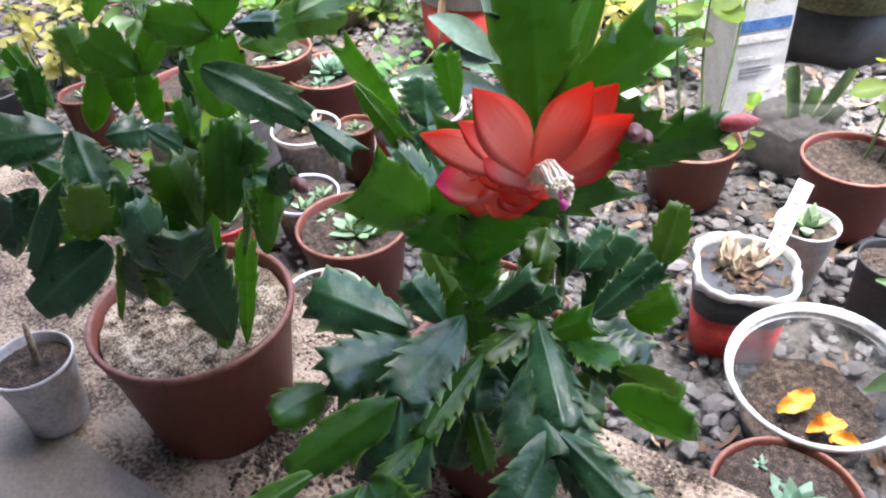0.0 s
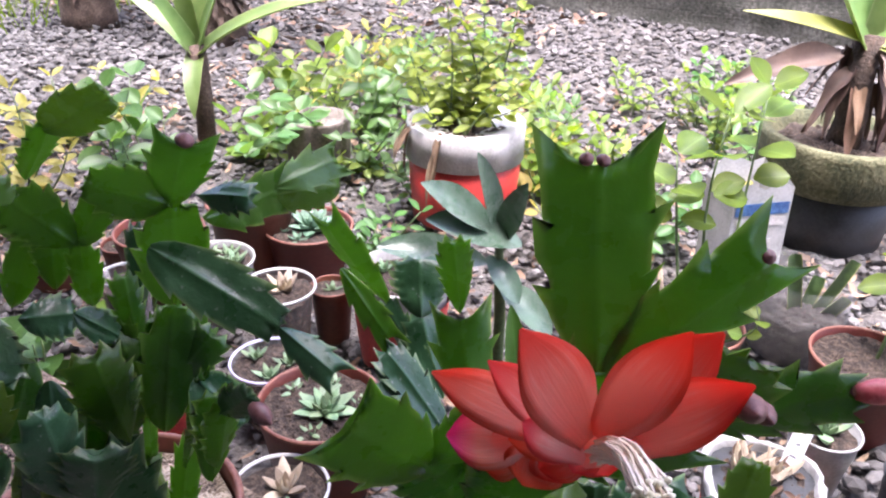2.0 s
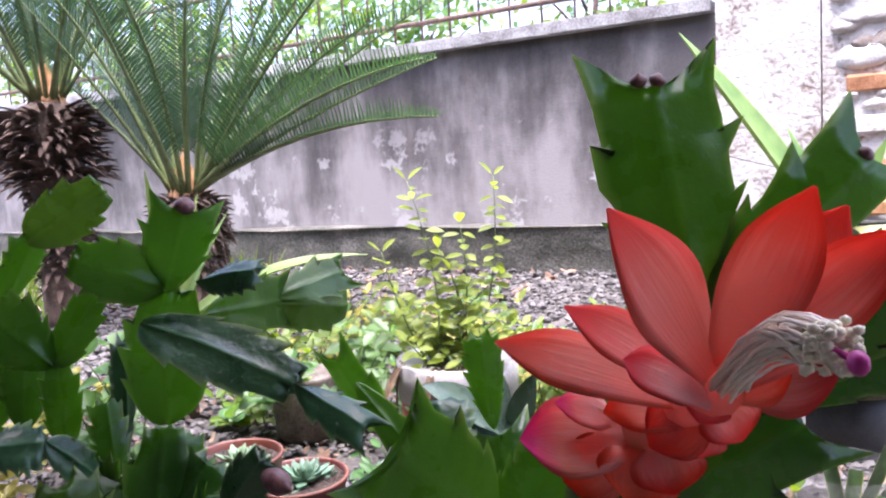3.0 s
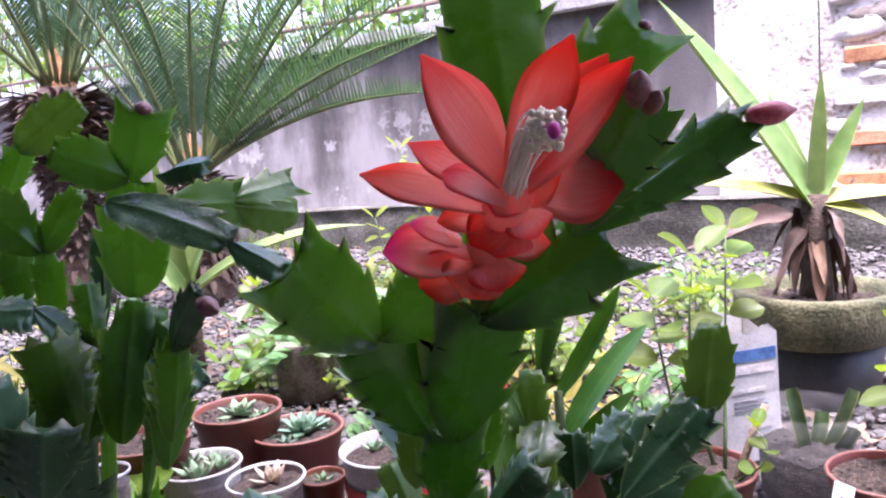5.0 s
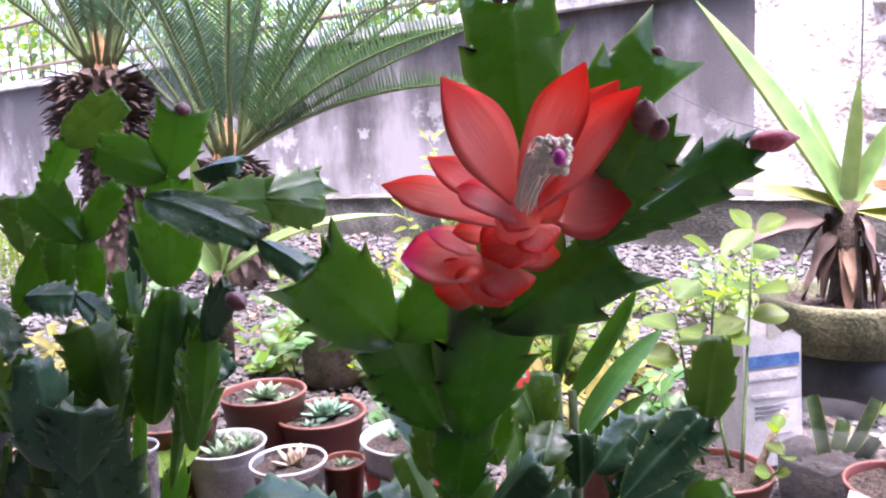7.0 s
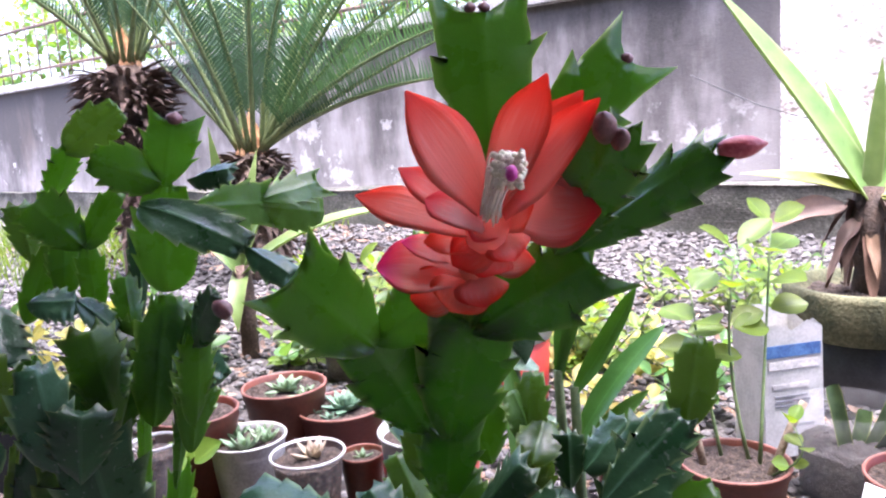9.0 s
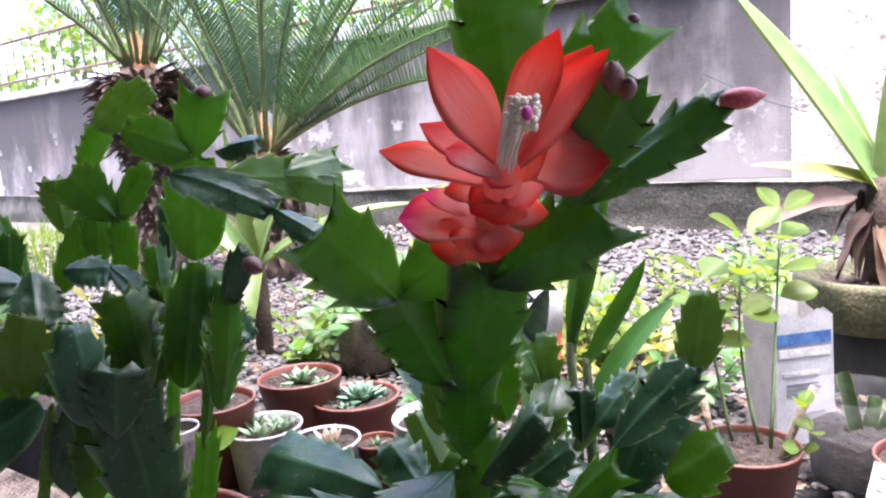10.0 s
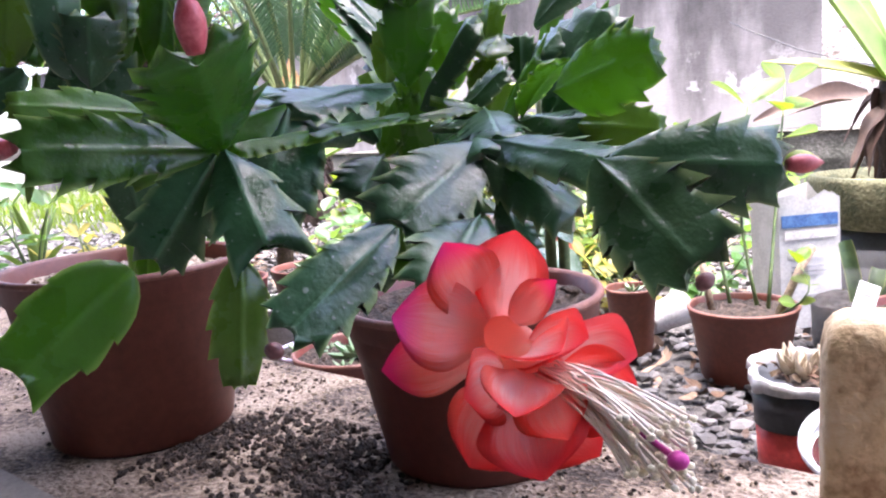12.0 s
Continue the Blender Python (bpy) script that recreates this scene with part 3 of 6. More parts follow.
    for k in range(9):
        tri.append((0, 1 + k, 1 + (k + 1) % 9))
    return np.array(pts, float), np.array(tri)


CHIPS = [chip(k) for k in range(7)]
scatter("leaf_litter", 4200, (-1.9, 1.2, 0.43, 2.2), 0.011, 5, CHIPS, LITTER, "dry brown leaf fragments lying on the gravel", 0.7)
scatter("far_leaf_litter", 700, (-4.4, -1.2, 1.9, 3.15), 0.022, 6, CHIPS, LITTER, "dry brown leaves lying along the wall foot", 0.5)
stone_rng = random.Random(8)
for k in range(240):
    u, n = stone_rng.uniform(-0.45, 0.42), stone_rng.uniform(0.44, 0.95)
    ob = new("stone", STONES[k % 9])
    ob.parent = ground
    s = stone_rng.uniform(0.006, 0.013)
    ob.location, ob.scale = (u, n, ground_z(n) + s * 0.3), (s, s, s)
    ob.rotation_euler = (stone_rng.uniform(-.4, .4), stone_rng.uniform(-.4, .4), stone_rng.uniform(0, 6.28))

# porch: ledge and floor, with unseen house walls and roof added to shade them
slab("ledge", -4.0, 4.0, 0.19, 0.415, -0.30, 0.0, DUST, "dusty earthen ledge of a porch, crumbling at its edge", "ledge", 0.0, cuts=0)
slab("porch_floor", -4.0, 4.0, -2.4, 0.190, -0.30, 0.0015, CEMENT, "smooth grey cement slab of a porch", "floor")
slab("wall_house", -4.0, 4.0, -2.6, -2.4, -0.3, 2.35, UNSEEN_PORCH, "plain unseen wall added behind the porch to dim it", "wall")
slab("wall_side", -4.2, -4.0, -2.6, 0.4, -0.3, 2.35, UNSEEN_PORCH, "plain unseen side wall added to keep light off the porch", "wall")
slab("wall_far_side", 4.0, 4.2, -2.6, 0.4, -0.3, 2.35, UNSEEN_PORCH, "plain unseen side wall added to keep light off the porch", "wall")
slab("ceiling", -4.3, 4.3, -2.7, 0.66, 2.35, 2.47, UNSEEN_PORCH, "plain unseen roof slab added to shade the ledge", "ceiling")

# garden wall
WALL_N = 3.2
slab("wall_garden", -7.0, -0.62, WALL_N, WALL_N + 0.15, -0.2, 0.86, PLASTER, "weathered grey plaster garden wall with dark streaks", "wall")
slab("coping", -7.0, -0.64, WALL_N - 0.04, WALL_N + 0.19, 0.86, 0.915, COPING, "pale cement coping on the garden wall", "coping", 0.006)
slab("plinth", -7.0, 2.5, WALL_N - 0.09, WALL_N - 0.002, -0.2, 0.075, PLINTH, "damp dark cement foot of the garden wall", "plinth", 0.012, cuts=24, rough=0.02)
slab("wall_white", -0.62, -0.27, WALL_N - 0.03, WALL_N + 0.2, -0.2, 2.0, WHITEWASH, "flaking whitewashed masonry pier", "wall")
masonry = slab("wall_masonry", -0.265, 2.5, WALL_N - 0.02, WALL_N + 0.2, -0.2, 2.0, WHITEWASH, "whitewashed rubble wall with bare brick patches", "wall")
brick_rng = random.Random(5)
for row in range(9):
    for col in range(4):
        if brick_rng.random() < 0.45:
            continue
        b = bmesh.new()
        bmesh.ops.create_cube(b, size=1.0)
        for v in b.verts:
            v.co = Vector((v.co.x * 0.17, v.co.y * 0.03, v.co.z * 0.055)) + Vector([brick_rng.uniform(-.006, .006) for _ in range(3)])
        bmesh.ops.bevel(b, geom=b.edges, offset=0.006, segments=1, affect="EDGES")
        ob = part("brick", b, BRICK if brick_rng.random() < 0.7 else WHITEWASH, masonry, smooth=False)
        ob.location = (-0.12 + 0.19 * col + (0.09 if row % 2 else 0) + brick_rng.uniform(-.02, .02), WALL_N - 0.025, 0.12 + 0.072 * row)

# broken plaster and rubble round the bricks
flakes = bmesh.new()
fl_rng = random.Random(21)
for k in range(150):
    u, z = fl_rng.uniform(-0.24, 0.95), fl_rng.uniform(0.02, 1.15)
    s = fl_rng.uniform(0.02, 0.075)
    got = bmesh.ops.create_icosphere(flakes, subdivisions=2, radius=1.0)["verts"]
    sp = Vector((fl_rng.uniform(0, 50), k, 0))
    for v in got:
        q = 1 + 0.55 * noise.noise(v.co * 1.4 + sp)
        v.co = Vector((u + v.co.x * q * s * fl_rng.uniform(1.25, 1.3), WALL_N - 0.022 + v.co.y * q * 0.016, z + v.co.z * q * s * 0.62))
part("rubble", flakes, RUBBLE, masonry, "broken plaster lumps and stones")["kind"] = "stuff"

# loose wire on the garden wall
b = bmesh.new()
tube(b, [(-0.95, WALL_N - 0.035, 0.50), (-0.87, WALL_N - 0.03, 0.455), (-0.69, WALL_N - 0.05, 0.365), (-0.55, WALL_N - 0.05, 0.315), (-0.40, WALL_N - 0.05, 0.27)], 0.0022, 6)
wire = part("wire", b, BLACK_PLASTIC, None)
wire.rotation_euler = (0, 0, radians(TURN_U))
tagged(wire, "thin dark wire slung along the plaster wall", "wire", kind="structure")

# iron railing on the wall
fence = thing("railing", un(-4.5, WALL_N + 0.07, 0.915), "thin rusty iron railing standing on the wall coping", "railing", turn=TURN_U, kind="structure")
for z in (0.10, 0.42):
    b = bmesh.new()
    tube(b, [(-3.0, 0, z), (3.85, 0, z)], 0.012, 6)
    part("rail", b, RUST, fence)
b = bmesh.new()
tube(b, [(0, 0, 0), (0, 0, 0.55)], 0.006, 6)
bar = part("bar", b, RUST, fence)
bar.location = (-3.0, 0, 0)
for k in range(1, 46):
    ob = new("bar", bar.data)
    ob.parent = fence
    ob.location = (-3.0 + 0.15 * k, 0, 0)


def leaf_cloud(name, centre, spread, count, size, materials, seed, label, parent):
    """Many small two-sided leaves in ragged clumps."""
    r = random.Random(seed)
    b = bmesh.new()
    hubs = [Vector((r.gauss(0, spread[0]), r.gauss(0, spread[1]), r.gauss(0, spread[2]))) + Vector(centre) for _ in range(max(4, count // 60))]
    for k in range(count):
        h = hubs[r.randrange(len(hubs))]
        p = h + Vector((r.gauss(0, 1), r.gauss(0, 1), r.gauss(0, 1))) * (min(spread) * 0.45)
        d = Vector((r.uniform(-1, 1), r.uniform(-1, 1), r.uniform(-.8, .5))).normalized() * size * r.uniform(0.6, 1.3)
        s = d.orthogonal().normalized() * size * 0.3
        uvl = b.loops.layers.uv.verify()
        f = b.faces.new([b.verts.new(p), b.verts.new(p + d * 0.5 + s), b.verts.new(p + d), b.verts.new(p + d * 0.5 - s)])
        f.material_index = r.randrange(len(materials))
        for lp, q in zip(f.loops, ((.5, 0), (1, .5), (.5, 1), (0, .5))):
            lp[uvl].uv = q
    ob = part(name, b, materials, parent, label, smooth=False)
    return ob


for k, (u, n, h, w) in enumerate(((-6.2, 5.2, 1.6, 0.8), (-4.8, 4.6, 1.2, 0.55), (-3.4, 5.4, 1.5, 0.7), (-7.6, 4.4, 1.4, 0.7), (-5.4, 6.6, 2.6, 1.0), (-2.2, 6.5, 1.9, 0.7))):
    at = un(u, n, ground_z(n))
    tree = thing("shrub_tree", at, "leafy green garden tree behind the wall", "tree", "trees behind the wall")
    b = bmesh.new()
    tube(b, [(0, 0, 0), (0.03, 0.02, h * 0.4), (-0.02, 0, h * 0.75), (0.02, 0.03, h)], [0.05, 0.04, 0.03, 0.015], 8)
    for q in range(6):
        a = q * 1.05 + k
        tube(b, curve_pts((0, 0, h * (0.35 + 0.08 * q)), (math.cos(a) * w * 0.8, math.sin(a) * w * 0.8, h * (0.7 + 0.08 * q)), 0.05, 4), [0.02, 0.016, 0.012, 0.008, 0.005], 5)
    part("trunk", b, BARK, tree)
    leaf_cloud("crown", (0, 0, h * 0.95), (w * 0.55, w * 0.5, h * 0.25), 1500, 0.10, [LEAF, LEAF_MID, LEAF_MID], 40 + k, "ragged light green crown", tree)

# ---- the flowering leaf cactus ----
def pot(parent, r, h, material=TERRA, rim=TERRA_RIM, soil=SOIL, fill=0.92, taper=0.76, lip=0.10, name="pot", seg=44, z0=0.0):
    """A tapered plastic pot with a stepped collar, a rounded lip, an inside and its earth."""
    c = h * (1 - lip * 1.6)
    body = lathe([(r * taper * 0.55, z0 + 0.002), (r * taper * 0.96, z0), (r * taper, z0 + 0.003), (r * (taper + (1 - taper) * 0.75), z0 + c), (r * 0.965, z0 + c + 0.0015), (r * 0.985, z0 + h - 0.003),
                  (r * 0.99, z0 + h - 0.0005), (r * 0.97, z0 + h), (r * 0.945, z0 + h - 0.001), (r * 0.93, z0 + h * 0.8), (r * (taper - 0.05), z0 + 0.01), (0.002, z0 + 0.012)], seg)
    part(name, body, material, parent)
    ring = lathe([(r * 0.985, z0 + h - 0.0035), (r * 1.008, z0 + h - 0.003), (r * 1.012, z0 + h - 0.001), (r * 0.995, z0 + h + 0.0008), (r * 0.96, z0 + h + 0.0006), (r * 0.945, z0 + h - 0.002)], seg)
    for f in [f for f in ring.faces if len(f.verts) > 4]:
        ring.faces.remove(f)
    part("rim", ring, rim, parent, "scuffed paler rim")
    if soil:
        earth(parent, r * 0.915, z0 + h * fill, soil, deep=h * fill - 0.014 if material is CLEAR else 0.0, foot=taper * 0.97)


def earth(parent, r, z, material, lumps=70, deep=0.0, foot=0.9):
    """Lumpy earth; deep gives it a side, for a vessel that one sees through."""
    b = bmesh.new()
    rings, seg = 14, 44
    prev = [b.verts.new((0, 0, z + 0.004))]
    for i in range(1, rings + 1):
        q = r * i / rings
        cur = []
        for k in range(seg):
            a = 2 * math.pi * k / seg
            x, y = q * math.cos(a), q * math.sin(a)
            h = r * (0.10 * noise.noise(Vector((x * 45 + z * 31, y * 45, r * 50))) + 0.07 * noise.noise(Vector((x * 150, y * 150, 7))))
            cur.append(b.verts.new((x, y, z + h + 0.004 * (1 - i / rings))))
        for k in range(seg):
            if len(prev) == 1:
                b.faces.new((prev[0], cur[k], cur[(k + 1) % seg]))
            else:
                b.faces.new((prev[k], cur[k], cur[(k + 1) % seg], prev[(k + 1) % seg]))
        prev = cur
    if deep:
        low = [b.verts.new((v.co.x * foot, v.co.y * foot, z - deep)) for v in prev]
        for k in range(seg):
            b.faces.new((prev[k], low[k], low[(k + 1) % seg], prev[(k + 1) % seg]))
    for k in range(lumps):
        a, q = rng.uniform(0, 6.28), r * 0.9 * math.sqrt(rng.random())
        s = r * rng.uniform(0.015, 0.06)
        ball(b, (q * math.cos(a), q * math.sin(a), z + s * 0.4), (s, s * 0.8, s * 0.6), 1, 0.25)
    part("soil", b, material, parent)


def joint(plant, a, b, facing, width, material, bend=0.2, form=None):
    form = form or (SOFT if (plant.get("soft") and rng.random() < 0.62) or material is PAD_YOUNG else TOOTHED if material is PAD_OLD_SHADE or plant.get("soft") or rng.random() < 0.4 else SHARP)
    part("stem_joint", pad_mesh(a, b, facing, width, form, bend, rng.uniform(-0.34, 0.12)), material, plant, world_space=True)


def bud(plant, a, b, r, material, name="bud"):
    a, b = Vector(a), Vector(b)
    d = b - a
    bm = bmesh.new()
    pts, rad = [], []
    for k in range(9):
        s = k / 8
        pts.append(a + d * s)
        rad.append(max(0.0004, r * (0.35 + 0.65 * math.sin(math.pi * min(1, s * 0.9 + 0.08)) ** 0.8) * (1 - s ** 6 * 0.9)))
    tube(bm, pts, rad, 12)
    part(name, bm, material, plant, world_space=True)


def petal(fl, a, b, facing, width, bend=0.5, cup=0.25, material=PETAL, shape=tepal):
    bm = bmesh.new()
    blade(bm, a, b, facing, width * 0.79, shape, bend, cup, 0.0006, 16, 0.10)
    bmesh.ops.remove_doubles(bm, verts=bm.verts, dist=2e-5)
    part("petal", bm, material, fl, world_space=True)


main_cactus = thing("flowering_cactus", (0.054, 0.382, 0.0), "dark green leaf cactus with red flowers in a terracotta pot", "potted plant")
pot(main_cactus, 0.073, 0.092, taper=0.71, soil=SOIL)

joint(main_cactus, (0.0500, 0.3720, 0.0780), (0.0375, 0.3320, 0.2024), (0.05, -0.95, 0.30), 0.0210, PAD_STEM_SHADE, 0.00, SOFT)
joint(main_cactus, (0.0376, 0.3320, 0.2037), (0.0425, 0.3220, 0.2398), (0.11, -0.90, 0.42), 0.0282, PAD_STEM_SHADE, 0.05)
joint(main_cactus, (0.0425, 0.3220, 0.2389), (0.0565, 0.3000, 0.2936), (0.09, -0.95, 0.31), 0.0358, PAD_STEM_SHADE, 0.15)
joint(main_cactus, (0.0339, 0.3260, 0.2384), (0.0170, 0.3000, 0.2863), (0.17, -0.93, 0.32), 0.0307, PAD_STEM_SHADE, 0.10)
joint(main_cactus, (0.0189, 0.3000, 0.2834), (-0.0052, 0.2830, 0.3147), (0.25, -0.94, 0.22), 0.0356, PAD, 0.20, SHARP)
joint(main_cactus, (0.0201, 0.3010, 0.2846), (0.0479, 0.3030, 0.3028), (0.42, -0.88, 0.21), 0.0290, PAD, 0.20)
joint(main_cactus, (0.0339, 0.3160, 0.2659), (0.0406, 0.3080, 0.2919), (-0.25, -0.93, 0.28), 0.0121, PAD_YOUNG, 0.10, SOFT)
joint(main_cactus, (0.0559, 0.3020, 0.2872), (0.0998, 0.2860, 0.3144), (-0.01, -0.98, 0.22), 0.0304, PAD_STEM_SHADE, 0.25)
joint(main_cactus, (0.0868, 0.2870, 0.3182), (0.1065, 0.2620, 0.3598), (-0.09, -0.99, 0.09), 0.0248, PAD_STEM_SHADE, 0.25)
joint(main_cactus, (0.0916, 0.2870, 0.3185), (0.1348, 0.2640, 0.3499), (-0.22, -0.88, 0.41), 0.0179, PAD_STEM_SHADE, 0.20, TOOTHED)
joint(main_cactus, (0.0549, 0.3010, 0.2902), (0.0686, 0.2770, 0.3454), (0.05, -0.99, 0.16), 0.0220, PAD, 0.10)
joint(main_cactus, (0.0686, 0.2760, 0.3444), (0.0654, 0.2970, 0.4002), (0.03, -1.00, -0.04), 0.0345, PAD, 0.20, SHARP)
joint(main_cactus, (0.0708, 0.2760, 0.3453), (0.1130, 0.2830, 0.3802), (-0.06, -1.00, -0.00), 0.0259, PAD, 0.20, SHARP)
joint(main_cactus, (0.0810, 0.3290, 0.1770), (0.1019, 0.3061, 0.2102), (-0.04, -0.64, 0.77), 0.020, PAD, 0.40)
joint(main_cactus, (0.1007, 0.2980, 0.2213), (0.1322, 0.3080, 0.2498), (-0.30, -0.83, 0.47), 0.0190, PAD_OLD_SHADE, 0.20)
joint(main_cactus, (0.1326, 0.3080, 0.2462), (0.1402, 0.3180, 0.2773), (-0.28, -0.90, 0.32), 0.0181, PAD_YOUNG, 0.15)
joint(main_cactus, (0.1083, 0.2680, 0.1938), (0.1422, 0.2380, 0.2039), (-0.05, -0.99, 0.15), 0.0299, PAD, 0.20, SOFT)
joint(main_cactus, (0.1169, 0.2992, 0.1803), (0.1500, 0.2839, 0.1759), (-0.13, -0.98, 0.18), 0.020, PAD_YOUNG, 0.20)
joint(main_cactus, (0.0917, 0.3146, 0.1870), (0.1101, 0.2779, 0.2058), (0.00, -0.24, 0.97), 0.019, PAD, 0.40)
joint(main_cactus, (0.0738, 0.3620, 0.1855), (0.0758, 0.3660, 0.2156), (0.01, -0.97, 0.24), 0.0204, PAD_YOUNG, 0.10)
joint(main_cactus, (0.0736, 0.3660, 0.2165), (0.0661, 0.3760, 0.2383), (0.62, -0.78, 0.11), 0.0160, PAD_YOUNG, 0.40)
joint(main_cactus, (0.0747, 0.3660, 0.2165), (0.0776, 0.3780, 0.2468), (-0.54, -0.83, 0.15), 0.0201, PAD_YOUNG, 0.40)
joint(main_cactus, (0.0256, 0.3818, 0.2202), (-0.0077, 0.3994, 0.2611), (0.00, -0.24, 0.97), 0.020, PAD_OLD_SHADE, 0.30)
joint(main_cactus, (0.0264, 0.3752, 0.1958), (-0.0065, 0.3939, 0.2534), (0.68, -0.67, 0.31), 0.021, PAD_OLD_SHADE, 0.30)
joint(main_cactus, (-0.0307, 0.4214, 0.2921), (-0.0048, 0.4046, 0.2634), (0.21, -0.98, 0.02), 0.014, PAD, 0.10)
joint(main_cactus, (0.0552, 0.3756, 0.2025), (0.0449, 0.3783, 0.2434), (-0.02, -0.82, 0.57), 0.030, PAD, 0.10)
joint(main_cactus, (0.0195, 0.4501, 0.1936), (-0.0178, 0.4876, 0.2335), (-0.57, -0.66, 0.49), 0.017, PAD_OLD_SHADE, 0.10)
joint(main_cactus, (-0.0168, 0.4876, 0.2335), (-0.0486, 0.4773, 0.2899), (-0.53, -0.72, 0.44), 0.022, PAD, 0.10)
joint(main_cactus, (0.0165, 0.4549, 0.1914), (0.0043, 0.4775, 0.2313), (0.00, -0.24, 0.97), 0.027, PAD_OLD_SHADE, 0.20)
joint(main_cactus, (0.0043, 0.4774, 0.2301), (0.0014, 0.4992, 0.2578), (0.00, -0.24, 0.97), 0.035, PAD_OLD_SHADE, 0.20)
joint(main_cactus, (0.0271, 0.4297, 0.2656), (0.0230, 0.4240, 0.3090), (0.02, -0.89, 0.45), 0.017, PAD, 0.10)
joint(main_cactus, (0.0368, 0.4064, 0.2135), (0.0281, 0.4247, 0.2656), (0.01, -0.84, 0.55), 0.032, PAD, 0.10)
joint(main_cactus, (0.0444, 0.3831, 0.1637), (0.0258, 0.3944, 0.1825), (-0.60, -0.56, 0.58), 0.023, PAD, 0.10)
joint(main_cactus, (0.0504, 0.3202, 0.1958), (0.0736, 0.3258, 0.1892), (0.00, -0.24, 0.97), 0.014, PAD, 0.20)
joint(main_cactus, (0.0746, 0.3258, 0.1892), (0.0860, 0.2590, 0.1770), (0.05, -0.74, 0.67), 0.026, PAD_OLD_SHADE, 0.30)
joint(main_cactus, (0.0811, 0.2618, 0.1753), (0.1239, 0.2115, 0.1686), (0.02, -0.73, 0.69), 0.0227, PAD_OLD_SHADE, 0.20, TOOTHED)
joint(main_cactus, (0.0803, 0.2618, 0.1754), (0.0535, 0.2150, 0.1519), (0.15, -0.89, 0.43), 0.0347, PAD_OLD_SHADE, 0.30, TOOTHED)
joint(main_cactus, (0.1229, 0.2115, 0.1691), (0.1757, 0.2100, 0.1654), (-0.15, -0.97, 0.21), 0.0287, PAD_OLD_SHADE, 0.10, TOOTHED)
joint(main_cactus, (0.1211, 0.2105, 0.1689), (0.1449, 0.1760, 0.1410), (-0.10, -0.96, 0.27), 0.0325, PAD_OLD_SHADE, 0.25, TOOTHED)
joint(main_cactus, (0.0817, 0.2150, 0.1530), (0.0736, 0.1780, 0.1367), (0.12, -0.86, 0.50), 0.0305, PAD_OLD_SHADE, 0.40, TOOTHED)
joint(main_cactus, (0.0529, 0.2150, 0.1513), (0.0275, 0.1750, 0.1272), (0.29, -0.92, 0.28), 0.0246, PAD_OLD_SHADE, 0.30, TOOTHED)
joint(main_cactus, (0.0837, 0.2746, 0.1560), (0.0940, 0.2620, 0.1320), (0.01, -0.98, 0.21), 0.017, PAD_OLD_SHADE, 0.20)
joint(main_cactus, (0.0716, 0.3239, 0.1903), (0.0427, 0.2996, 0.1870), (0.00, -0.24, 0.97), 0.017, PAD, 0.10)
joint(main_cactus, (0.0436, 0.3017, 0.1881), (0.0138, 0.2494, 0.1825), (0.00, -0.24, 0.97), 0.017, PAD, 0.20)
joint(main_cactus, (0.0148, 0.2494, 0.1836), (-0.0056, 0.2234, 0.1812), (0.00, -0.50, 0.86), 0.0120, PAD, 0.10)
joint(main_cactus, (-0.0080, 0.2225, 0.1808), (0.0115, 0.1710, 0.2081), (0.51, -0.86, -0.05), 0.0390, PAD_STEM_SHADE, 0.12, TOOTHED)
joint(main_cactus, (-0.0112, 0.2225, 0.1810), (-0.0542, 0.1780, 0.1858), (0.42, -0.88, 0.22), 0.0239, PAD_STEM_SHADE, 0.20, TOOTHED)
joint(main_cactus, (-0.0352, 0.2200, 0.1952), (-0.0647, 0.1900, 0.2003), (0.46, -0.84, 0.28), 0.0154, PAD_YOUNG, 0.15)
joint(main_cactus, (-0.0068, 0.2220, 0.1804), (0.0146, 0.1990, 0.1482), (0.48, -0.86, 0.16), 0.0290, PAD_OLD_SHADE, 0.30, SHARP)
joint(main_cactus, (-0.0107, 0.2220, 0.1796), (-0.0300, 0.2050, 0.1453), (0.61, -0.78, 0.15), 0.0253, PAD_OLD_SHADE, 0.30)
joint(main_cactus, (-0.0358, 0.2010, 0.1442), (-0.0652, 0.1760, 0.1149), (0.72, -0.62, 0.31), 0.0304, PAD, 0.20, HORNED)
joint(main_cactus, (0.0051, 0.1980, 0.1460), (0.0065, 0.1840, 0.1074), (0.56, -0.78, 0.28), 0.0187, PAD_YOUNG, 0.30, SOFT)
joint(main_cactus, (0.0243, 0.3507, 0.1720), (0.0636, 0.3537, 0.1840), (0.01, -0.53, 0.85), 0.0237, PAD_OLD_SHADE, 0.20)
joint(main_cactus, (0.0646, 0.3541, 0.1850), (0.0690, 0.3030, 0.1810), (-0.02, -0.51, 0.86), 0.0336, PAD_OLD_SHADE, 0.20, TOOTHED)
joint(main_cactus, (0.0690, 0.3047, 0.1810), (0.0806, 0.2456, 0.1720), (-0.04, -0.48, 0.88), 0.0507, PAD_OLD_SHADE, 0.20, TOOTHED)
joint(main_cactus, (0.0334, 0.3158, 0.2026), (0.0020, 0.2640, 0.1950), (0.07, -0.59, 0.80), 0.0325, PAD_OLD_SHADE, 0.15, TOOTHED)
joint(main_cactus, (0.0020, 0.2640, 0.1950), (-0.0529, 0.2320, 0.1756), (0.17, -0.51, 0.84), 0.0256, PAD, 0.20, SOFT)
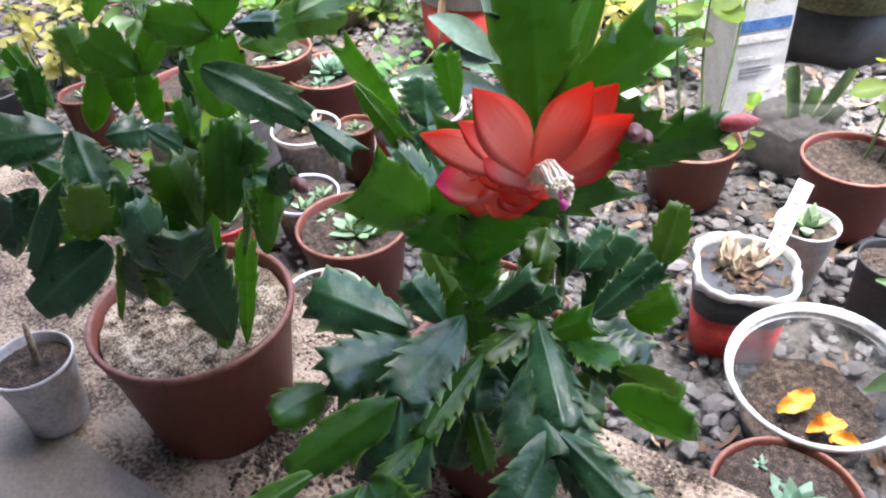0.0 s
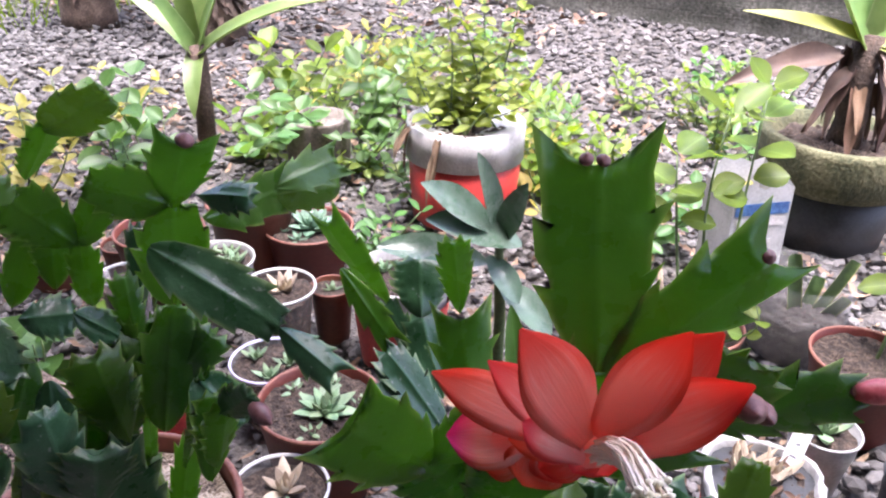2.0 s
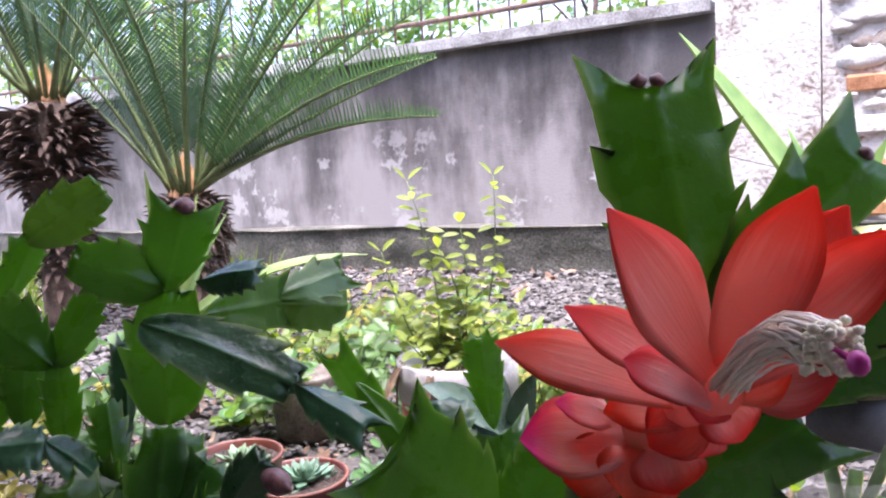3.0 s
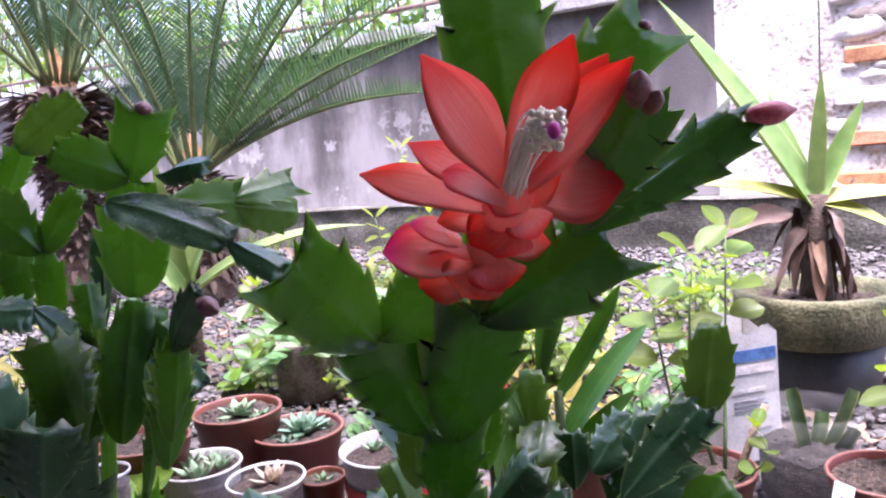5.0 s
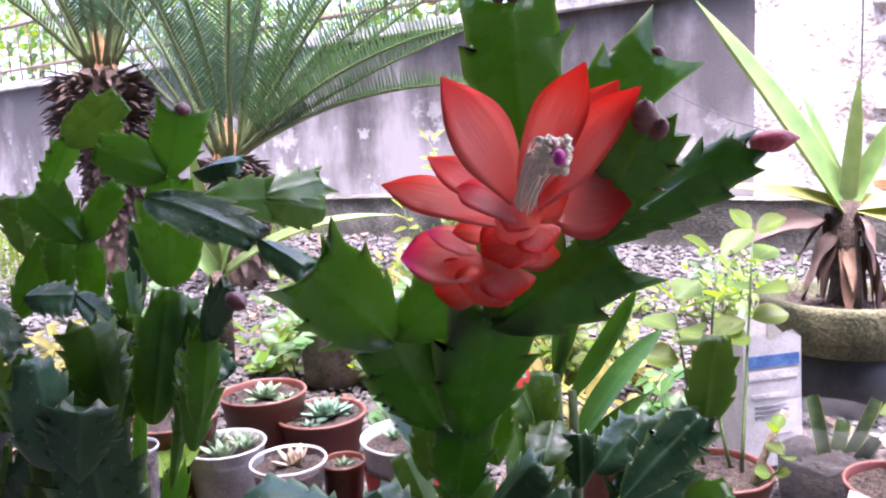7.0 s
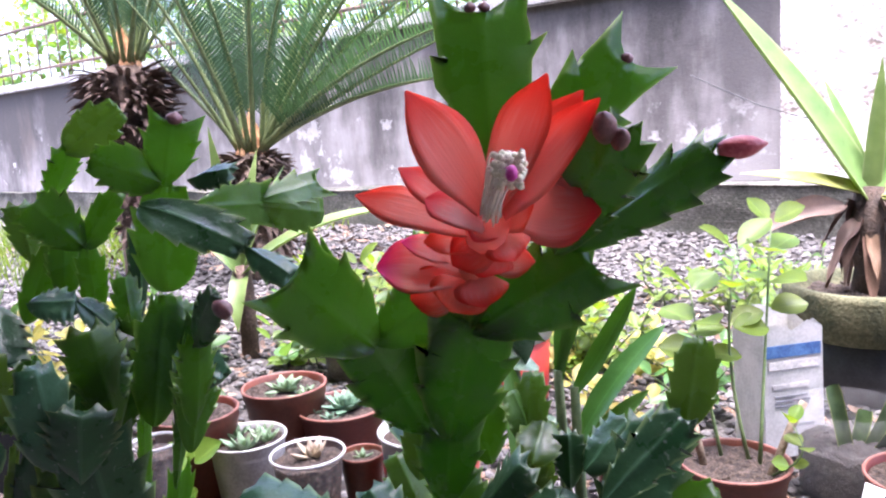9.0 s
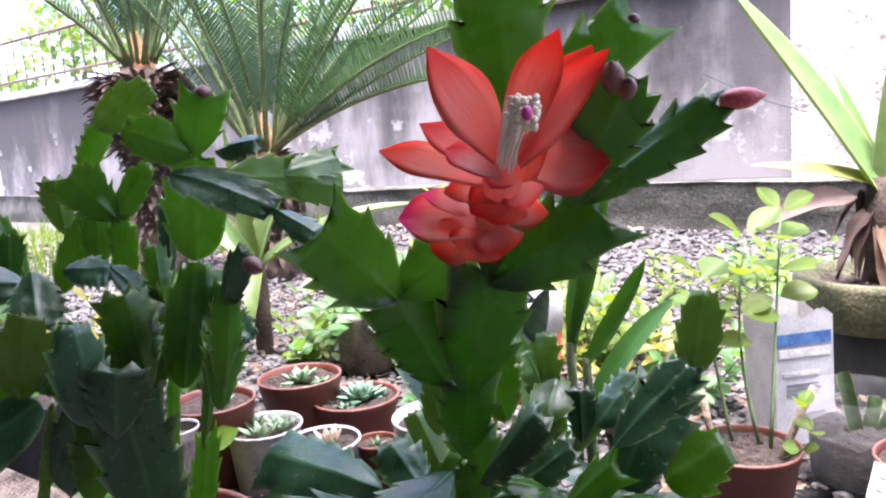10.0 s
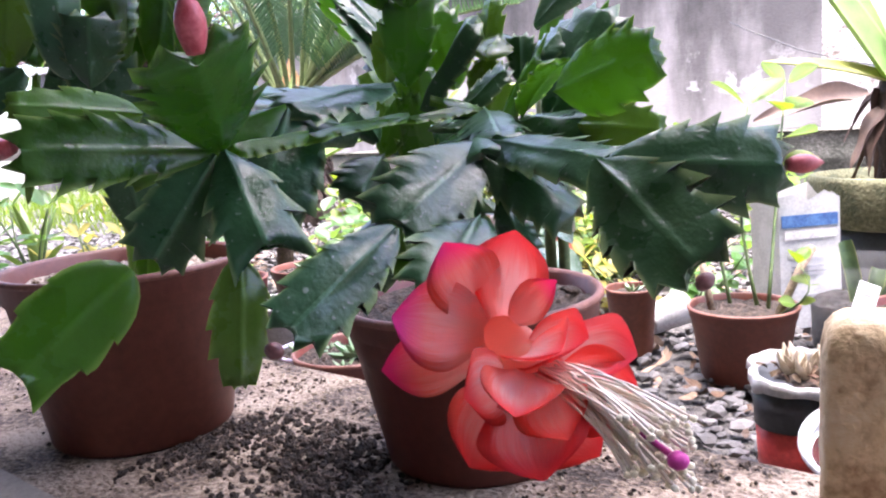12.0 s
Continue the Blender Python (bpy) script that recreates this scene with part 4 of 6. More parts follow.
joint(main_cactus, (0.0030, 0.2640, 0.1940), (-0.0020, 0.2320, 0.1489), (0.13, -0.59, 0.80), 0.0398, PAD_OLD_SHADE, 0.30, SOFT)
joint(main_cactus, (0.0026, 0.3120, 0.1984), (-0.0558, 0.3364, 0.2059), (0.15, -0.59, 0.79), 0.0352, PAD_OLD_SHADE, 0.20, TOOTHED)
joint(main_cactus, (0.0166, 0.3157, 0.1828), (-0.0357, 0.2737, 0.2014), (0.12, -0.55, 0.83), 0.0359, PAD_OLD_SHADE, 0.25, TOOTHED)
joint(main_cactus, (-0.0396, 0.2839, 0.1805), (-0.0625, 0.2574, 0.1883), (0.21, -0.54, 0.81), 0.0242, PAD, 0.20, SOFT)
joint(main_cactus, (0.0417, 0.3254, 0.1650), (0.0392, 0.2944, 0.1500), (0.02, -0.50, 0.87), 0.0347, PAD_OLD_SHADE, 0.30, TOOTHED)
joint(main_cactus, (0.0359, 0.2985, 0.1500), (0.0219, 0.2769, 0.1200), (0.04, -0.49, 0.87), 0.0330, PAD_OLD_SHADE, 0.30, SOFT)
joint(main_cactus, (0.0359, 0.2985, 0.1500), (0.0454, 0.2718, 0.1250), (0.02, -0.49, 0.87), 0.0155, PAD, 0.20, TOOTHED)
joint(main_cactus, (0.0913, 0.3346, 0.1850), (0.1344, 0.3126, 0.1650), (-0.09, -0.50, 0.86), 0.0373, PAD_OLD_SHADE, 0.35, TOOTHED)
joint(main_cactus, (0.0811, 0.2481, 0.1700), (0.1140, 0.2400, 0.1500), (-0.08, -0.42, 0.90), 0.0290, PAD_OLD_SHADE, 0.30, TOOTHED)
joint(main_cactus, (0.0688, 0.3513, 0.1700), (0.0916, 0.3239, 0.1500), (-0.04, -0.53, 0.85), 0.0282, PAD_OLD_SHADE, 0.30)
joint(main_cactus, (0.0516, 0.3370, 0.1650), (0.0579, 0.3016, 0.1250), (-0.00, -0.57, 0.82), 0.0374, PAD_OLD_SHADE, 0.30)
joint(main_cactus, (0.0979, 0.3461, 0.2102), (0.1183, 0.3574, 0.2290), (-0.09, -0.47, 0.88), 0.023, PAD_OLD_SHADE, 0.30)
joint(main_cactus, (0.0748, 0.3464, 0.2146), (0.0814, 0.3672, 0.2268), (-0.09, -0.80, 0.59), 0.021, PAD_YOUNG, 0.20)
joint(main_cactus, (0.0240, 0.3509, 0.2069), (0.0270, 0.3530, 0.2390), (0.04, -0.80, 0.59), 0.017, PAD_YOUNG, 0.20)
joint(main_cactus, (0.0281, 0.3137, 0.1726), (0.0226, 0.2827, 0.1571), (0.23, -0.97, 0.06), 0.027, PAD_OLD_SHADE, 0.30)
joint(main_cactus, (0.0404, 0.3233, 0.1659), (0.0310, 0.2920, 0.1440), (0.20, -0.98, 0.08), 0.026, PAD_OLD_SHADE, 0.30)
joint(main_cactus, (0.1044, 0.3132, 0.1648), (0.0980, 0.2820, 0.1450), (0.00, -1.00, 0.09), 0.025, PAD_YOUNG, 0.30)
joint(main_cactus, (0.0261, 0.3550, 0.1783), (0.0114, 0.3620, 0.2146), (0.36, -0.71, 0.61), 0.0194, PAD_YOUNG, 0.15, SOFT)
joint(main_cactus, (0.0417, 0.3500, 0.1851), (0.0396, 0.3560, 0.2141), (0.03, -0.76, 0.65), 0.0258, PAD, 0.15, SOFT)
joint(main_cactus, (0.0717, 0.3500, 0.1918), (0.0731, 0.3560, 0.2155), (-0.23, -0.74, 0.63), 0.0201, PAD_YOUNG, 0.15, SOFT)
joint(main_cactus, (0.0911, 0.3520, 0.2009), (0.0913, 0.3560, 0.2248), (-0.09, -0.77, 0.63), 0.0150, PAD_OLD_SHADE, 0.15, TOOTHED)
joint(main_cactus, (0.0599, 0.3350, 0.1855), (0.0862, 0.3300, 0.2074), (-0.04, -0.64, 0.77), 0.0184, PAD_OLD_SHADE, 0.20, TOOTHED)
joint(main_cactus, (0.1024, 0.3350, 0.1787), (0.1303, 0.3450, 0.2330), (-0.12, -0.65, 0.75), 0.0329, PAD_OLD_SHADE, 0.25, TOOTHED)
joint(main_cactus, (0.1248, 0.3300, 0.1902), (0.1494, 0.3250, 0.2096), (-0.17, -0.63, 0.76), 0.0303, PAD, 0.20, SOFT)
joint(main_cactus, (0.0929, 0.3200, 0.1823), (0.1248, 0.3000, 0.1809), (-0.11, -0.60, 0.80), 0.0318, PAD_OLD_SHADE, 0.30, TOOTHED)
joint(main_cactus, (0.0209, 0.3350, 0.1790), (0.0016, 0.3450, 0.2058), (0.07, -0.58, 0.81), 0.0231, PAD_OLD_SHADE, 0.20, TOOTHED)
joint(main_cactus, (0.0452, 0.3300, 0.1914), (0.0722, 0.3180, 0.2286), (-0.04, -0.54, 0.84), 0.0225, PAD_OLD_SHADE, 0.20, TOOTHED)
joint(main_cactus, (0.0219, 0.3400, 0.1712), (0.0346, 0.3450, 0.1988), (0.03, -0.67, 0.75), 0.0183, PAD, 0.20, SOFT)

for a, b, r, m in (((0.1348, 0.2640, 0.3499), (0.1490, 0.2650, 0.3510), 0.0036, BUD),
                   ((0.0621, 0.2950, 0.3995), (0.0620, 0.2940, 0.4028), 0.0022, BUD_DARK),
                   ((0.0664, 0.2950, 0.3995), (0.0672, 0.2940, 0.4024), 0.0022, BUD_DARK),
                   ((0.1004, 0.2500, 0.3559), (0.0985, 0.2360, 0.3630), 0.0036, BUD_DARK),
                   ((0.1042, 0.2520, 0.3536), (0.1039, 0.2400, 0.3579), 0.0028, BUD_DARK),
                   ((0.1112, 0.2830, 0.3790), (0.1117, 0.2810, 0.3809), 0.0022, BUD_DARK),
                   ((0.0117, 0.1700, 0.2085), (0.0135, 0.1645, 0.2250), 0.0044, BUD),
                   ((0.1759, 0.2100, 0.1651), (0.1870, 0.2130, 0.1650), 0.0030, BUD),
                   ((0.1444, 0.1730, 0.1395), (0.1465, 0.1700, 0.1375), 0.0030, BUD_DARK),
                   ((0.0276, 0.1660, 0.1261), (0.0270, 0.1620, 0.1235), 0.0030, BUD_DARK),
                   ((-0.0565, 0.1800, 0.1869), (-0.0838, 0.1978, 0.1870), 0.0038, BUD)):
    bud(main_cactus, a, b, r, m)


def blunt(s):
    return spoon(s) * 0.95


def tube_part(name, plant, pts, radii, material, seg=10):
    b = bmesh.new()
    tube(b, pts, radii, seg)
    return part(name, b, material, plant, world_space=True)


# the open flower at the top: reflexed petals round a throat that faces the porch
tube_part("flower_tube", main_cactus, [(0.0552, 0.3030, 0.2955), (0.0575, 0.2960, 0.3070), (0.0614, 0.2820, 0.3213), (0.0665, 0.2560, 0.3346)], [0.0035, 0.0065, 0.0075, 0.0065], PETAL)
for a, b, f, w, bend, cup, m, form in (
        ((0.0650, 0.2550, 0.3370), (0.0444, 0.2518, 0.3731), (0.35, -0.85, 0.3), 0.0242, 0.12, 0.25, PETAL, tepal),
        ((0.0674, 0.2550, 0.3381), (0.0850, 0.2510, 0.3750), (-0.35, -0.85, 0.3), 0.0214, 0.12, 0.25, PETAL, tepal),
        ((0.0694, 0.2580, 0.3364), (0.0954, 0.2590, 0.3700), (-0.45, -0.8, 0.3), 0.0234, 0.10, 0.20, PETAL, tepal),
        ((0.0702, 0.2560, 0.3353), (0.0985, 0.2420, 0.3670), (-0.5, -0.75, 0.4), 0.0210, 0.12, 0.25, PETAL, tepal),
        ((0.0633, 0.2580, 0.3334), (0.0377, 0.2703, 0.3503), (0.3, -0.8, 0.5), 0.0159, 0.20, 0.30, PETAL, tepal),
        ((0.0644, 0.2540, 0.3311), (0.0473, 0.2560, 0.3413), (0.2, -0.7, 0.6), 0.0137, 0.40, 0.40, PETAL_PALE, blunt),
        ((0.0619, 0.2640, 0.3292), (0.0220, 0.2750, 0.3420), (0.2, -0.8, 0.6), 0.0186, 0.25, 0.30, PETAL, tepal),
        ((0.0512, 0.2880, 0.3173), (0.0355, 0.2780, 0.3256), (0.1, -0.8, 0.6), 0.0127, 0.30, 0.30, PETAL_PINK, tepal),
        ((0.0557, 0.2870, 0.3101), (0.0267, 0.2766, 0.3175), (0.1, -0.8, 0.6), 0.0216, 0.60, 0.45, PETAL_PINK, blunt),
        ((0.0558, 0.2870, 0.3089), (0.0368, 0.2800, 0.3054), (0.1, -0.9, 0.3), 0.0190, 0.50, 0.40, PETAL, blunt),
        ((0.0560, 0.2850, 0.3097), (0.0507, 0.2730, 0.3022), (0.1, -0.9, 0.3), 0.0221, 0.50, 0.40, PETAL, blunt),
        ((0.0607, 0.2850, 0.3115), (0.0622, 0.2740, 0.3028), (0.0, -0.9, 0.3), 0.0198, 0.50, 0.40, PETAL, blunt),
        ((0.0628, 0.2880, 0.3159), (0.0796, 0.2863, 0.3151), (-0.1, -0.9, 0.3), 0.0147, 0.40, 0.30, PETAL, tepal),
        ((0.0708, 0.2720, 0.3348), (0.1006, 0.2706, 0.3329), (-0.1, -0.9, 0.3), 0.0299, 0.20, 0.25, PETAL, tepal),
        ((0.0683, 0.2740, 0.3219), (0.0446, 0.2660, 0.3266), (0.1, -0.7, 0.7), 0.0146, 0.60, 0.45, PETAL, blunt),
        ((0.0687, 0.2700, 0.3258), (0.0535, 0.2620, 0.3196), (0.1, -0.8, 0.5), 0.0162, 0.50, 0.45, PETAL, blunt),
        ((0.0701, 0.2650, 0.3298), (0.0801, 0.2500, 0.3411), (-0.4, -0.8, 0.3), 0.0146, 0.30, 0.40, PETAL, blunt),
        ((0.0685, 0.2680, 0.3268), (0.0731, 0.2600, 0.3204), (0.0, -0.8, 0.5), 0.0160, 0.50, 0.45, PETAL, blunt),
        ((0.0657, 0.2620, 0.3310), (0.0613, 0.2520, 0.3282), (0.1, -0.8, 0.5), 0.0117, 0.50, 0.50, PETAL_PALE, blunt),
        ((0.0651, 0.2760, 0.3221), (0.0618, 0.2660, 0.3144), (0.0, -0.8, 0.5), 0.0201, 0.50, 0.40, PETAL, blunt)):
    petal(main_cactus, a, b, f, w, bend, cup, m, form)


def stamens(plant, root, tip, count, spread, hair, seed, droop, sac=1.0):
    """A brush of thin filaments, each ended by a pollen sac."""
    r = random.Random(seed)
    root, tip = Vector(root), Vector(tip)
    for k in range(count):
        e = tip + Vector((r.uniform(-1.7, 1.7), r.uniform(-1.2, 1.2), r.uniform(-1.7, 1.7))) * spread - (tip - root) * r.uniform(0, 0.16)
        s = root + Vector((r.gauss(0, 0.0016), r.gauss(0, 0.0016), r.gauss(0, 0.0016)))
        fil, pol = bmesh.new(), bmesh.new()
        tube(fil, curve_pts(s, e, droop * r.uniform(0.6, 1.3), 5), hair, 4)
        ball(pol, e, (0.0014 * sac, 0.0011 * sac, 0.0013 * sac), 1, 0.2)
        part("filament", fil, FILAMENT, plant, world_space=True)
        part("anther", pol, POLLEN, plant, world_space=True)


stamens(main_cactus, (0.0667, 0.2520, 0.3359), (0.0737, 0.2190, 0.3518), 74, 0.0023, 0.00040, 3, 0.006, 0.8)
tube_part("style", main_cactus, curve_pts((0.0667, 0.2520, 0.3359), (0.0739, 0.2155, 0.3502), 0.006, 6), 0.0006, STIGMA, 6)
b = bmesh.new()
ball(b, (0.0739, 0.2143, 0.3500), (0.0016, 0.0022, 0.0021), 2)
part("stigma", b, STIGMA, main_cactus, "magenta stigma", world_space=True)

# the second flower hangs low before the pot
tube_part("flower_tube", main_cactus, [(0.0889, 0.1660, 0.1345), (0.0927, 0.1570, 0.1303), (0.0981, 0.1470, 0.1270), (0.1039, 0.1330, 0.1262)], [0.003, 0.0055, 0.0065, 0.006], PETAL)
for a, b, f, w, bend, cup, m, form in (
        ((0.0885, 0.1600, 0.1339), (0.0816, 0.1410, 0.1570), (0.2, -0.9, 0.1), 0.0203, 0.30, 0.30, PETAL_PINK, blunt),
        ((0.0923, 0.1570, 0.1331), (0.0980, 0.1480, 0.1581), (0.0, -0.9, 0.2), 0.0216, 0.40, 0.35, PETAL_PALE, blunt),
        ((0.0959, 0.1520, 0.1351), (0.1073, 0.1420, 0.1468), (-0.1, -0.9, 0.3), 0.0121, 0.30, 0.30, PETAL_PINK, tepal),
        ((0.0900, 0.1570, 0.1301), (0.0685, 0.1380, 0.1403), (0.1, -0.9, 0.3), 0.0241, 0.40, 0.35, PETAL_PINK, blunt),
        ((0.0883, 0.1570, 0.1256), (0.0649, 0.1380, 0.1273), (0.1, -0.9, 0.2), 0.0175, 0.30, 0.35, PETAL_PINK, blunt),
        ((0.0974, 0.1420, 0.1275), (0.1138, 0.1260, 0.1374), (-0.2, -0.5, 0.8), 0.0191, 0.50, 0.45, PETAL_PALE, blunt),
        ((0.1029, 0.1400, 0.1277), (0.1237, 0.1260, 0.1332), (-0.1, -0.6, 0.8), 0.0222, 0.40, 0.40, PETAL_PALE, blunt),
        ((0.1027, 0.1370, 0.1235), (0.1240, 0.1220, 0.1244), (-0.2, -0.8, 0.5), 0.0213, 0.50, 0.40, PETAL_PALE, blunt),
        ((0.1006, 0.1370, 0.1222), (0.1149, 0.1180, 0.1146), (-0.1, -0.9, 0.3), 0.0229, 0.60, 0.45, PETAL_PALE, blunt),
        ((0.0990, 0.1370, 0.1222), (0.1032, 0.1150, 0.1103), (0.0, -0.9, 0.3), 0.0260, 0.60, 0.45, PETAL_PALE, blunt),
        ((0.0952, 0.1390, 0.1227), (0.0873, 0.1200, 0.1109), (0.2, -0.9, 0.2), 0.0242, 0.50, 0.45, PETAL_PALE, blunt),
        ((0.0941, 0.1390, 0.1255), (0.0865, 0.1240, 0.1252), (0.3, -0.9, 0.2), 0.0192, 0.50, 0.40, PETAL_PALE, blunt),
        ((0.0997, 0.1300, 0.1284), (0.0987, 0.1080, 0.1271), (0.1, -0.7, 0.6), 0.0185, 0.60, 0.50, PETAL_PALE, blunt),
        ((0.1036, 0.1300, 0.1257), (0.1086, 0.1080, 0.1223), (-0.1, -0.8, 0.5), 0.0179, 0.50, 0.45, PETAL_PALE, blunt),
        ((0.0988, 0.1380, 0.1295), (0.1079, 0.1160, 0.1376), (-0.1, -0.5, 0.8), 0.0176, 0.60, 0.50, PETAL_PALE, blunt)):
    petal(main_cactus, a, b, f, w, bend, cup, m, form)
stamens(main_cactus, (0.1060, 0.1270, 0.1285), (0.1267, 0.0975, 0.1238), 80, 0.0036, 0.00034, 4, 0.002, 0.6)
tube_part("style", main_cactus, curve_pts((0.1060, 0.1270, 0.1285), (0.1276, 0.0955, 0.1237), 0.001, 6), 0.0006, STIGMA, 6)
b = bmesh.new()
ball(b, (0.1276, 0.0955, 0.1237), (0.0020, 0.0020, 0.0017), 2)
part("stigma", b, STIGMA, main_cactus, "magenta stigma", world_space=True)

# ---- the tall leaf cactus beside it ----
tall_cactus = thing("tall_cactus", (-0.177, 0.424, 0.0), "tall green leaf cactus in a terracotta pot of sandy earth", "potted plant")
tall_cactus["soft"] = 1
pot(tall_cactus, 0.076, 0.112, soil=SANDY, fill=0.90)

joint(tall_cactus, (-0.0992, 0.3850, 0.2918), (-0.0898, 0.3760, 0.3451), (0.39, -0.91, 0.11), 0.0308, PAD, 0.10)
joint(tall_cactus, (-0.0898, 0.3750, 0.3441), (-0.0793, 0.3700, 0.3730), (0.38, -0.92, 0.00), 0.0259, PAD, 0.15, SHARP)
joint(tall_cactus, (-0.0914, 0.3750, 0.3457), (-0.1165, 0.3600, 0.3594), (0.43, -0.90, 0.02), 0.0224, PAD, 0.30)
joint(tall_cactus, (-0.0815, 0.3850, 0.3442), (-0.0567, 0.3750, 0.3490), (0.27, -0.76, 0.59), 0.0147, PAD_OLD_SHADE, 0.30)
joint(tall_cactus, (-0.0831, 0.3900, 0.3320), (-0.0622, 0.4300, 0.3285), (0.32, -0.94, 0.07), 0.0258, PAD, 0.20, SHARP)
joint(tall_cactus, (-0.0629, 0.4300, 0.3274), (-0.0377, 0.4620, 0.3189), (0.25, -0.97, 0.09), 0.0260, PAD_YOUNG, 0.20)
joint(tall_cactus, (-0.0627, 0.4300, 0.3297), (-0.0373, 0.4550, 0.3353), (0.22, -0.84, 0.49), 0.0201, PAD_YOUNG, 0.20, SHARP)
joint(tall_cactus, (-0.0908, 0.3520, 0.3361), (-0.0357, 0.3280, 0.3183), (0.26, -0.69, 0.67), 0.0233, PAD_OLD_SHADE, 0.35)
joint(tall_cactus, (-0.0363, 0.3280, 0.3185), (-0.0143, 0.3160, 0.3080), (0.19, -0.69, 0.69), 0.0140, PAD_OLD_SHADE, 0.30, SHARP)
joint(tall_cactus, (-0.1775, 0.4200, 0.3346), (-0.1552, 0.4100, 0.3642), (0.76, -0.65, -0.01), 0.0163, PAD, 0.15)
joint(tall_cactus, (-0.1565, 0.4100, 0.3629), (-0.1196, 0.4000, 0.3828), (0.46, -0.89, -0.03), 0.0223, PAD_YOUNG, 0.25)
joint(tall_cactus, (-0.1452, 0.3950, 0.3138), (-0.1634, 0.3850, 0.3391), (0.50, -0.86, 0.08), 0.0268, PAD, 0.25)
joint(tall_cactus, (-0.1446, 0.3950, 0.3138), (-0.1254, 0.4000, 0.3423), (-0.04, -0.99, 0.12), 0.0171, PAD, 0.20)
joint(tall_cactus, (-0.1462, 0.4000, 0.2786), (-0.1436, 0.3950, 0.3173), (0.48, -0.87, 0.15), 0.0148, PAD, 0.10)
joint(tall_cactus, (-0.1101, 0.3750, 0.2263), (-0.1003, 0.3850, 0.2913), (0.41, -0.88, 0.26), 0.0258, PAD, 0.15)
joint(tall_cactus, (-0.1235, 0.4000, 0.2728), (-0.1190, 0.4000, 0.3221), (0.76, -0.64, 0.08), 0.0108, PAD_OLD_SHADE, 0.05)
joint(tall_cactus, (-0.0734, 0.3400, 0.2391), (-0.0613, 0.3280, 0.2820), (0.73, -0.66, 0.19), 0.0171, PAD, 0.20)
joint(tall_cactus, (-0.0618, 0.3280, 0.2792), (-0.0420, 0.3060, 0.3063), (-0.06, -0.97, 0.25), 0.0147, PAD_OLD_SHADE, 0.30)
joint(tall_cactus, (-0.1600, 0.3650, 0.2917), (-0.1402, 0.3735, 0.2902), (0.35, -0.62, 0.70), 0.0202, PAD_OLD_SHADE, 0.40)
joint(tall_cactus, (-0.1404, 0.3735, 0.2907), (-0.1293, 0.3850, 0.2721), (0.36, -0.65, 0.67), 0.0146, PAD_OLD_SHADE, 0.40)
joint(tall_cactus, (-0.1217, 0.3620, 0.2301), (-0.1254, 0.3550, 0.2817), (0.66, -0.72, 0.22), 0.0279, PAD, 0.20)
joint(tall_cactus, (-0.1368, 0.3350, 0.2212), (-0.1355, 0.3280, 0.2732), (0.66, -0.64, 0.39), 0.0269, PAD_OLD_SHADE, 0.20)
joint(tall_cactus, (-0.1268, 0.3880, 0.2395), (-0.1262, 0.3880, 0.2783), (-0.06, -0.95, 0.30), 0.0121, PAD, 0.10)
joint(tall_cactus, (-0.0795, 0.3468, 0.2243), (-0.0730, 0.3511, 0.2698), (0.75, -0.61, 0.25), 0.022, PAD, 0.10)
joint(tall_cactus, (-0.1010, 0.3824, 0.2310), (-0.0947, 0.3876, 0.2865), (0.35, -0.91, 0.22), 0.027, PAD, 0.10)
joint(tall_cactus, (-0.1179, 0.3975, 0.2321), (-0.1146, 0.3966, 0.2754), (-0.41, -0.86, 0.31), 0.016, PAD, 0.10)
joint(tall_cactus, (-0.1440, 0.3900, 0.0970), (-0.1345, 0.4031, 0.1855), (0.29, -0.74, 0.60), 0.018, PAD, 0.10)
joint(tall_cactus, (-0.1310, 0.4000, 0.0980), (-0.1151, 0.4085, 0.1899), (0.26, -0.76, 0.60), 0.016, PAD, 0.10)
joint(tall_cactus, (-0.1136, 0.3950, 0.1846), (-0.0807, 0.3600, 0.2724), (0.55, -0.68, 0.49), 0.0088, PAD_STEM_SHADE, 0.10, TOOTHED)
joint(tall_cactus, (-0.1377, 0.4050, 0.1617), (-0.1270, 0.4000, 0.2349), (0.35, -0.75, 0.57), 0.0075, PAD, 0.05, SOFT)
joint(tall_cactus, (-0.1219, 0.3920, 0.2319), (-0.1153, 0.3960, 0.2751), (0.35, -0.79, 0.50), 0.0207, PAD_STEM_SHADE, 0.10, SOFT)
joint(tall_cactus, (-0.1227, 0.3880, 0.2550), (-0.1258, 0.3940, 0.2995), (0.53, -0.74, 0.42), 0.0139, PAD, 0.10, TOOTHED)
joint(tall_cactus, (-0.1290, 0.3720, 0.1294), (-0.1311, 0.3500, 0.2337), (0.34, -0.65, 0.68), 0.0409, PAD_OLD_SHADE, 0.15, TOOTHED)
joint(tall_cactus, (-0.1749, 0.3650, 0.1731), (-0.1542, 0.3550, 0.2251), (0.58, -0.62, 0.53), 0.0282, PAD_OLD_SHADE, 0.20, SOFT)
joint(tall_cactus, (-0.1925, 0.3620, 0.1576), (-0.1677, 0.3520, 0.2284), (0.74, -0.51, 0.44), 0.0071, PAD_YOUNG, 0.10, SOFT)
joint(tall_cactus, (-0.1735, 0.3500, 0.2292), (-0.2206, 0.3300, 0.1961), (0.42, -0.55, 0.72), 0.0361, PAD_OLD_SHADE, 0.30, SOFT)
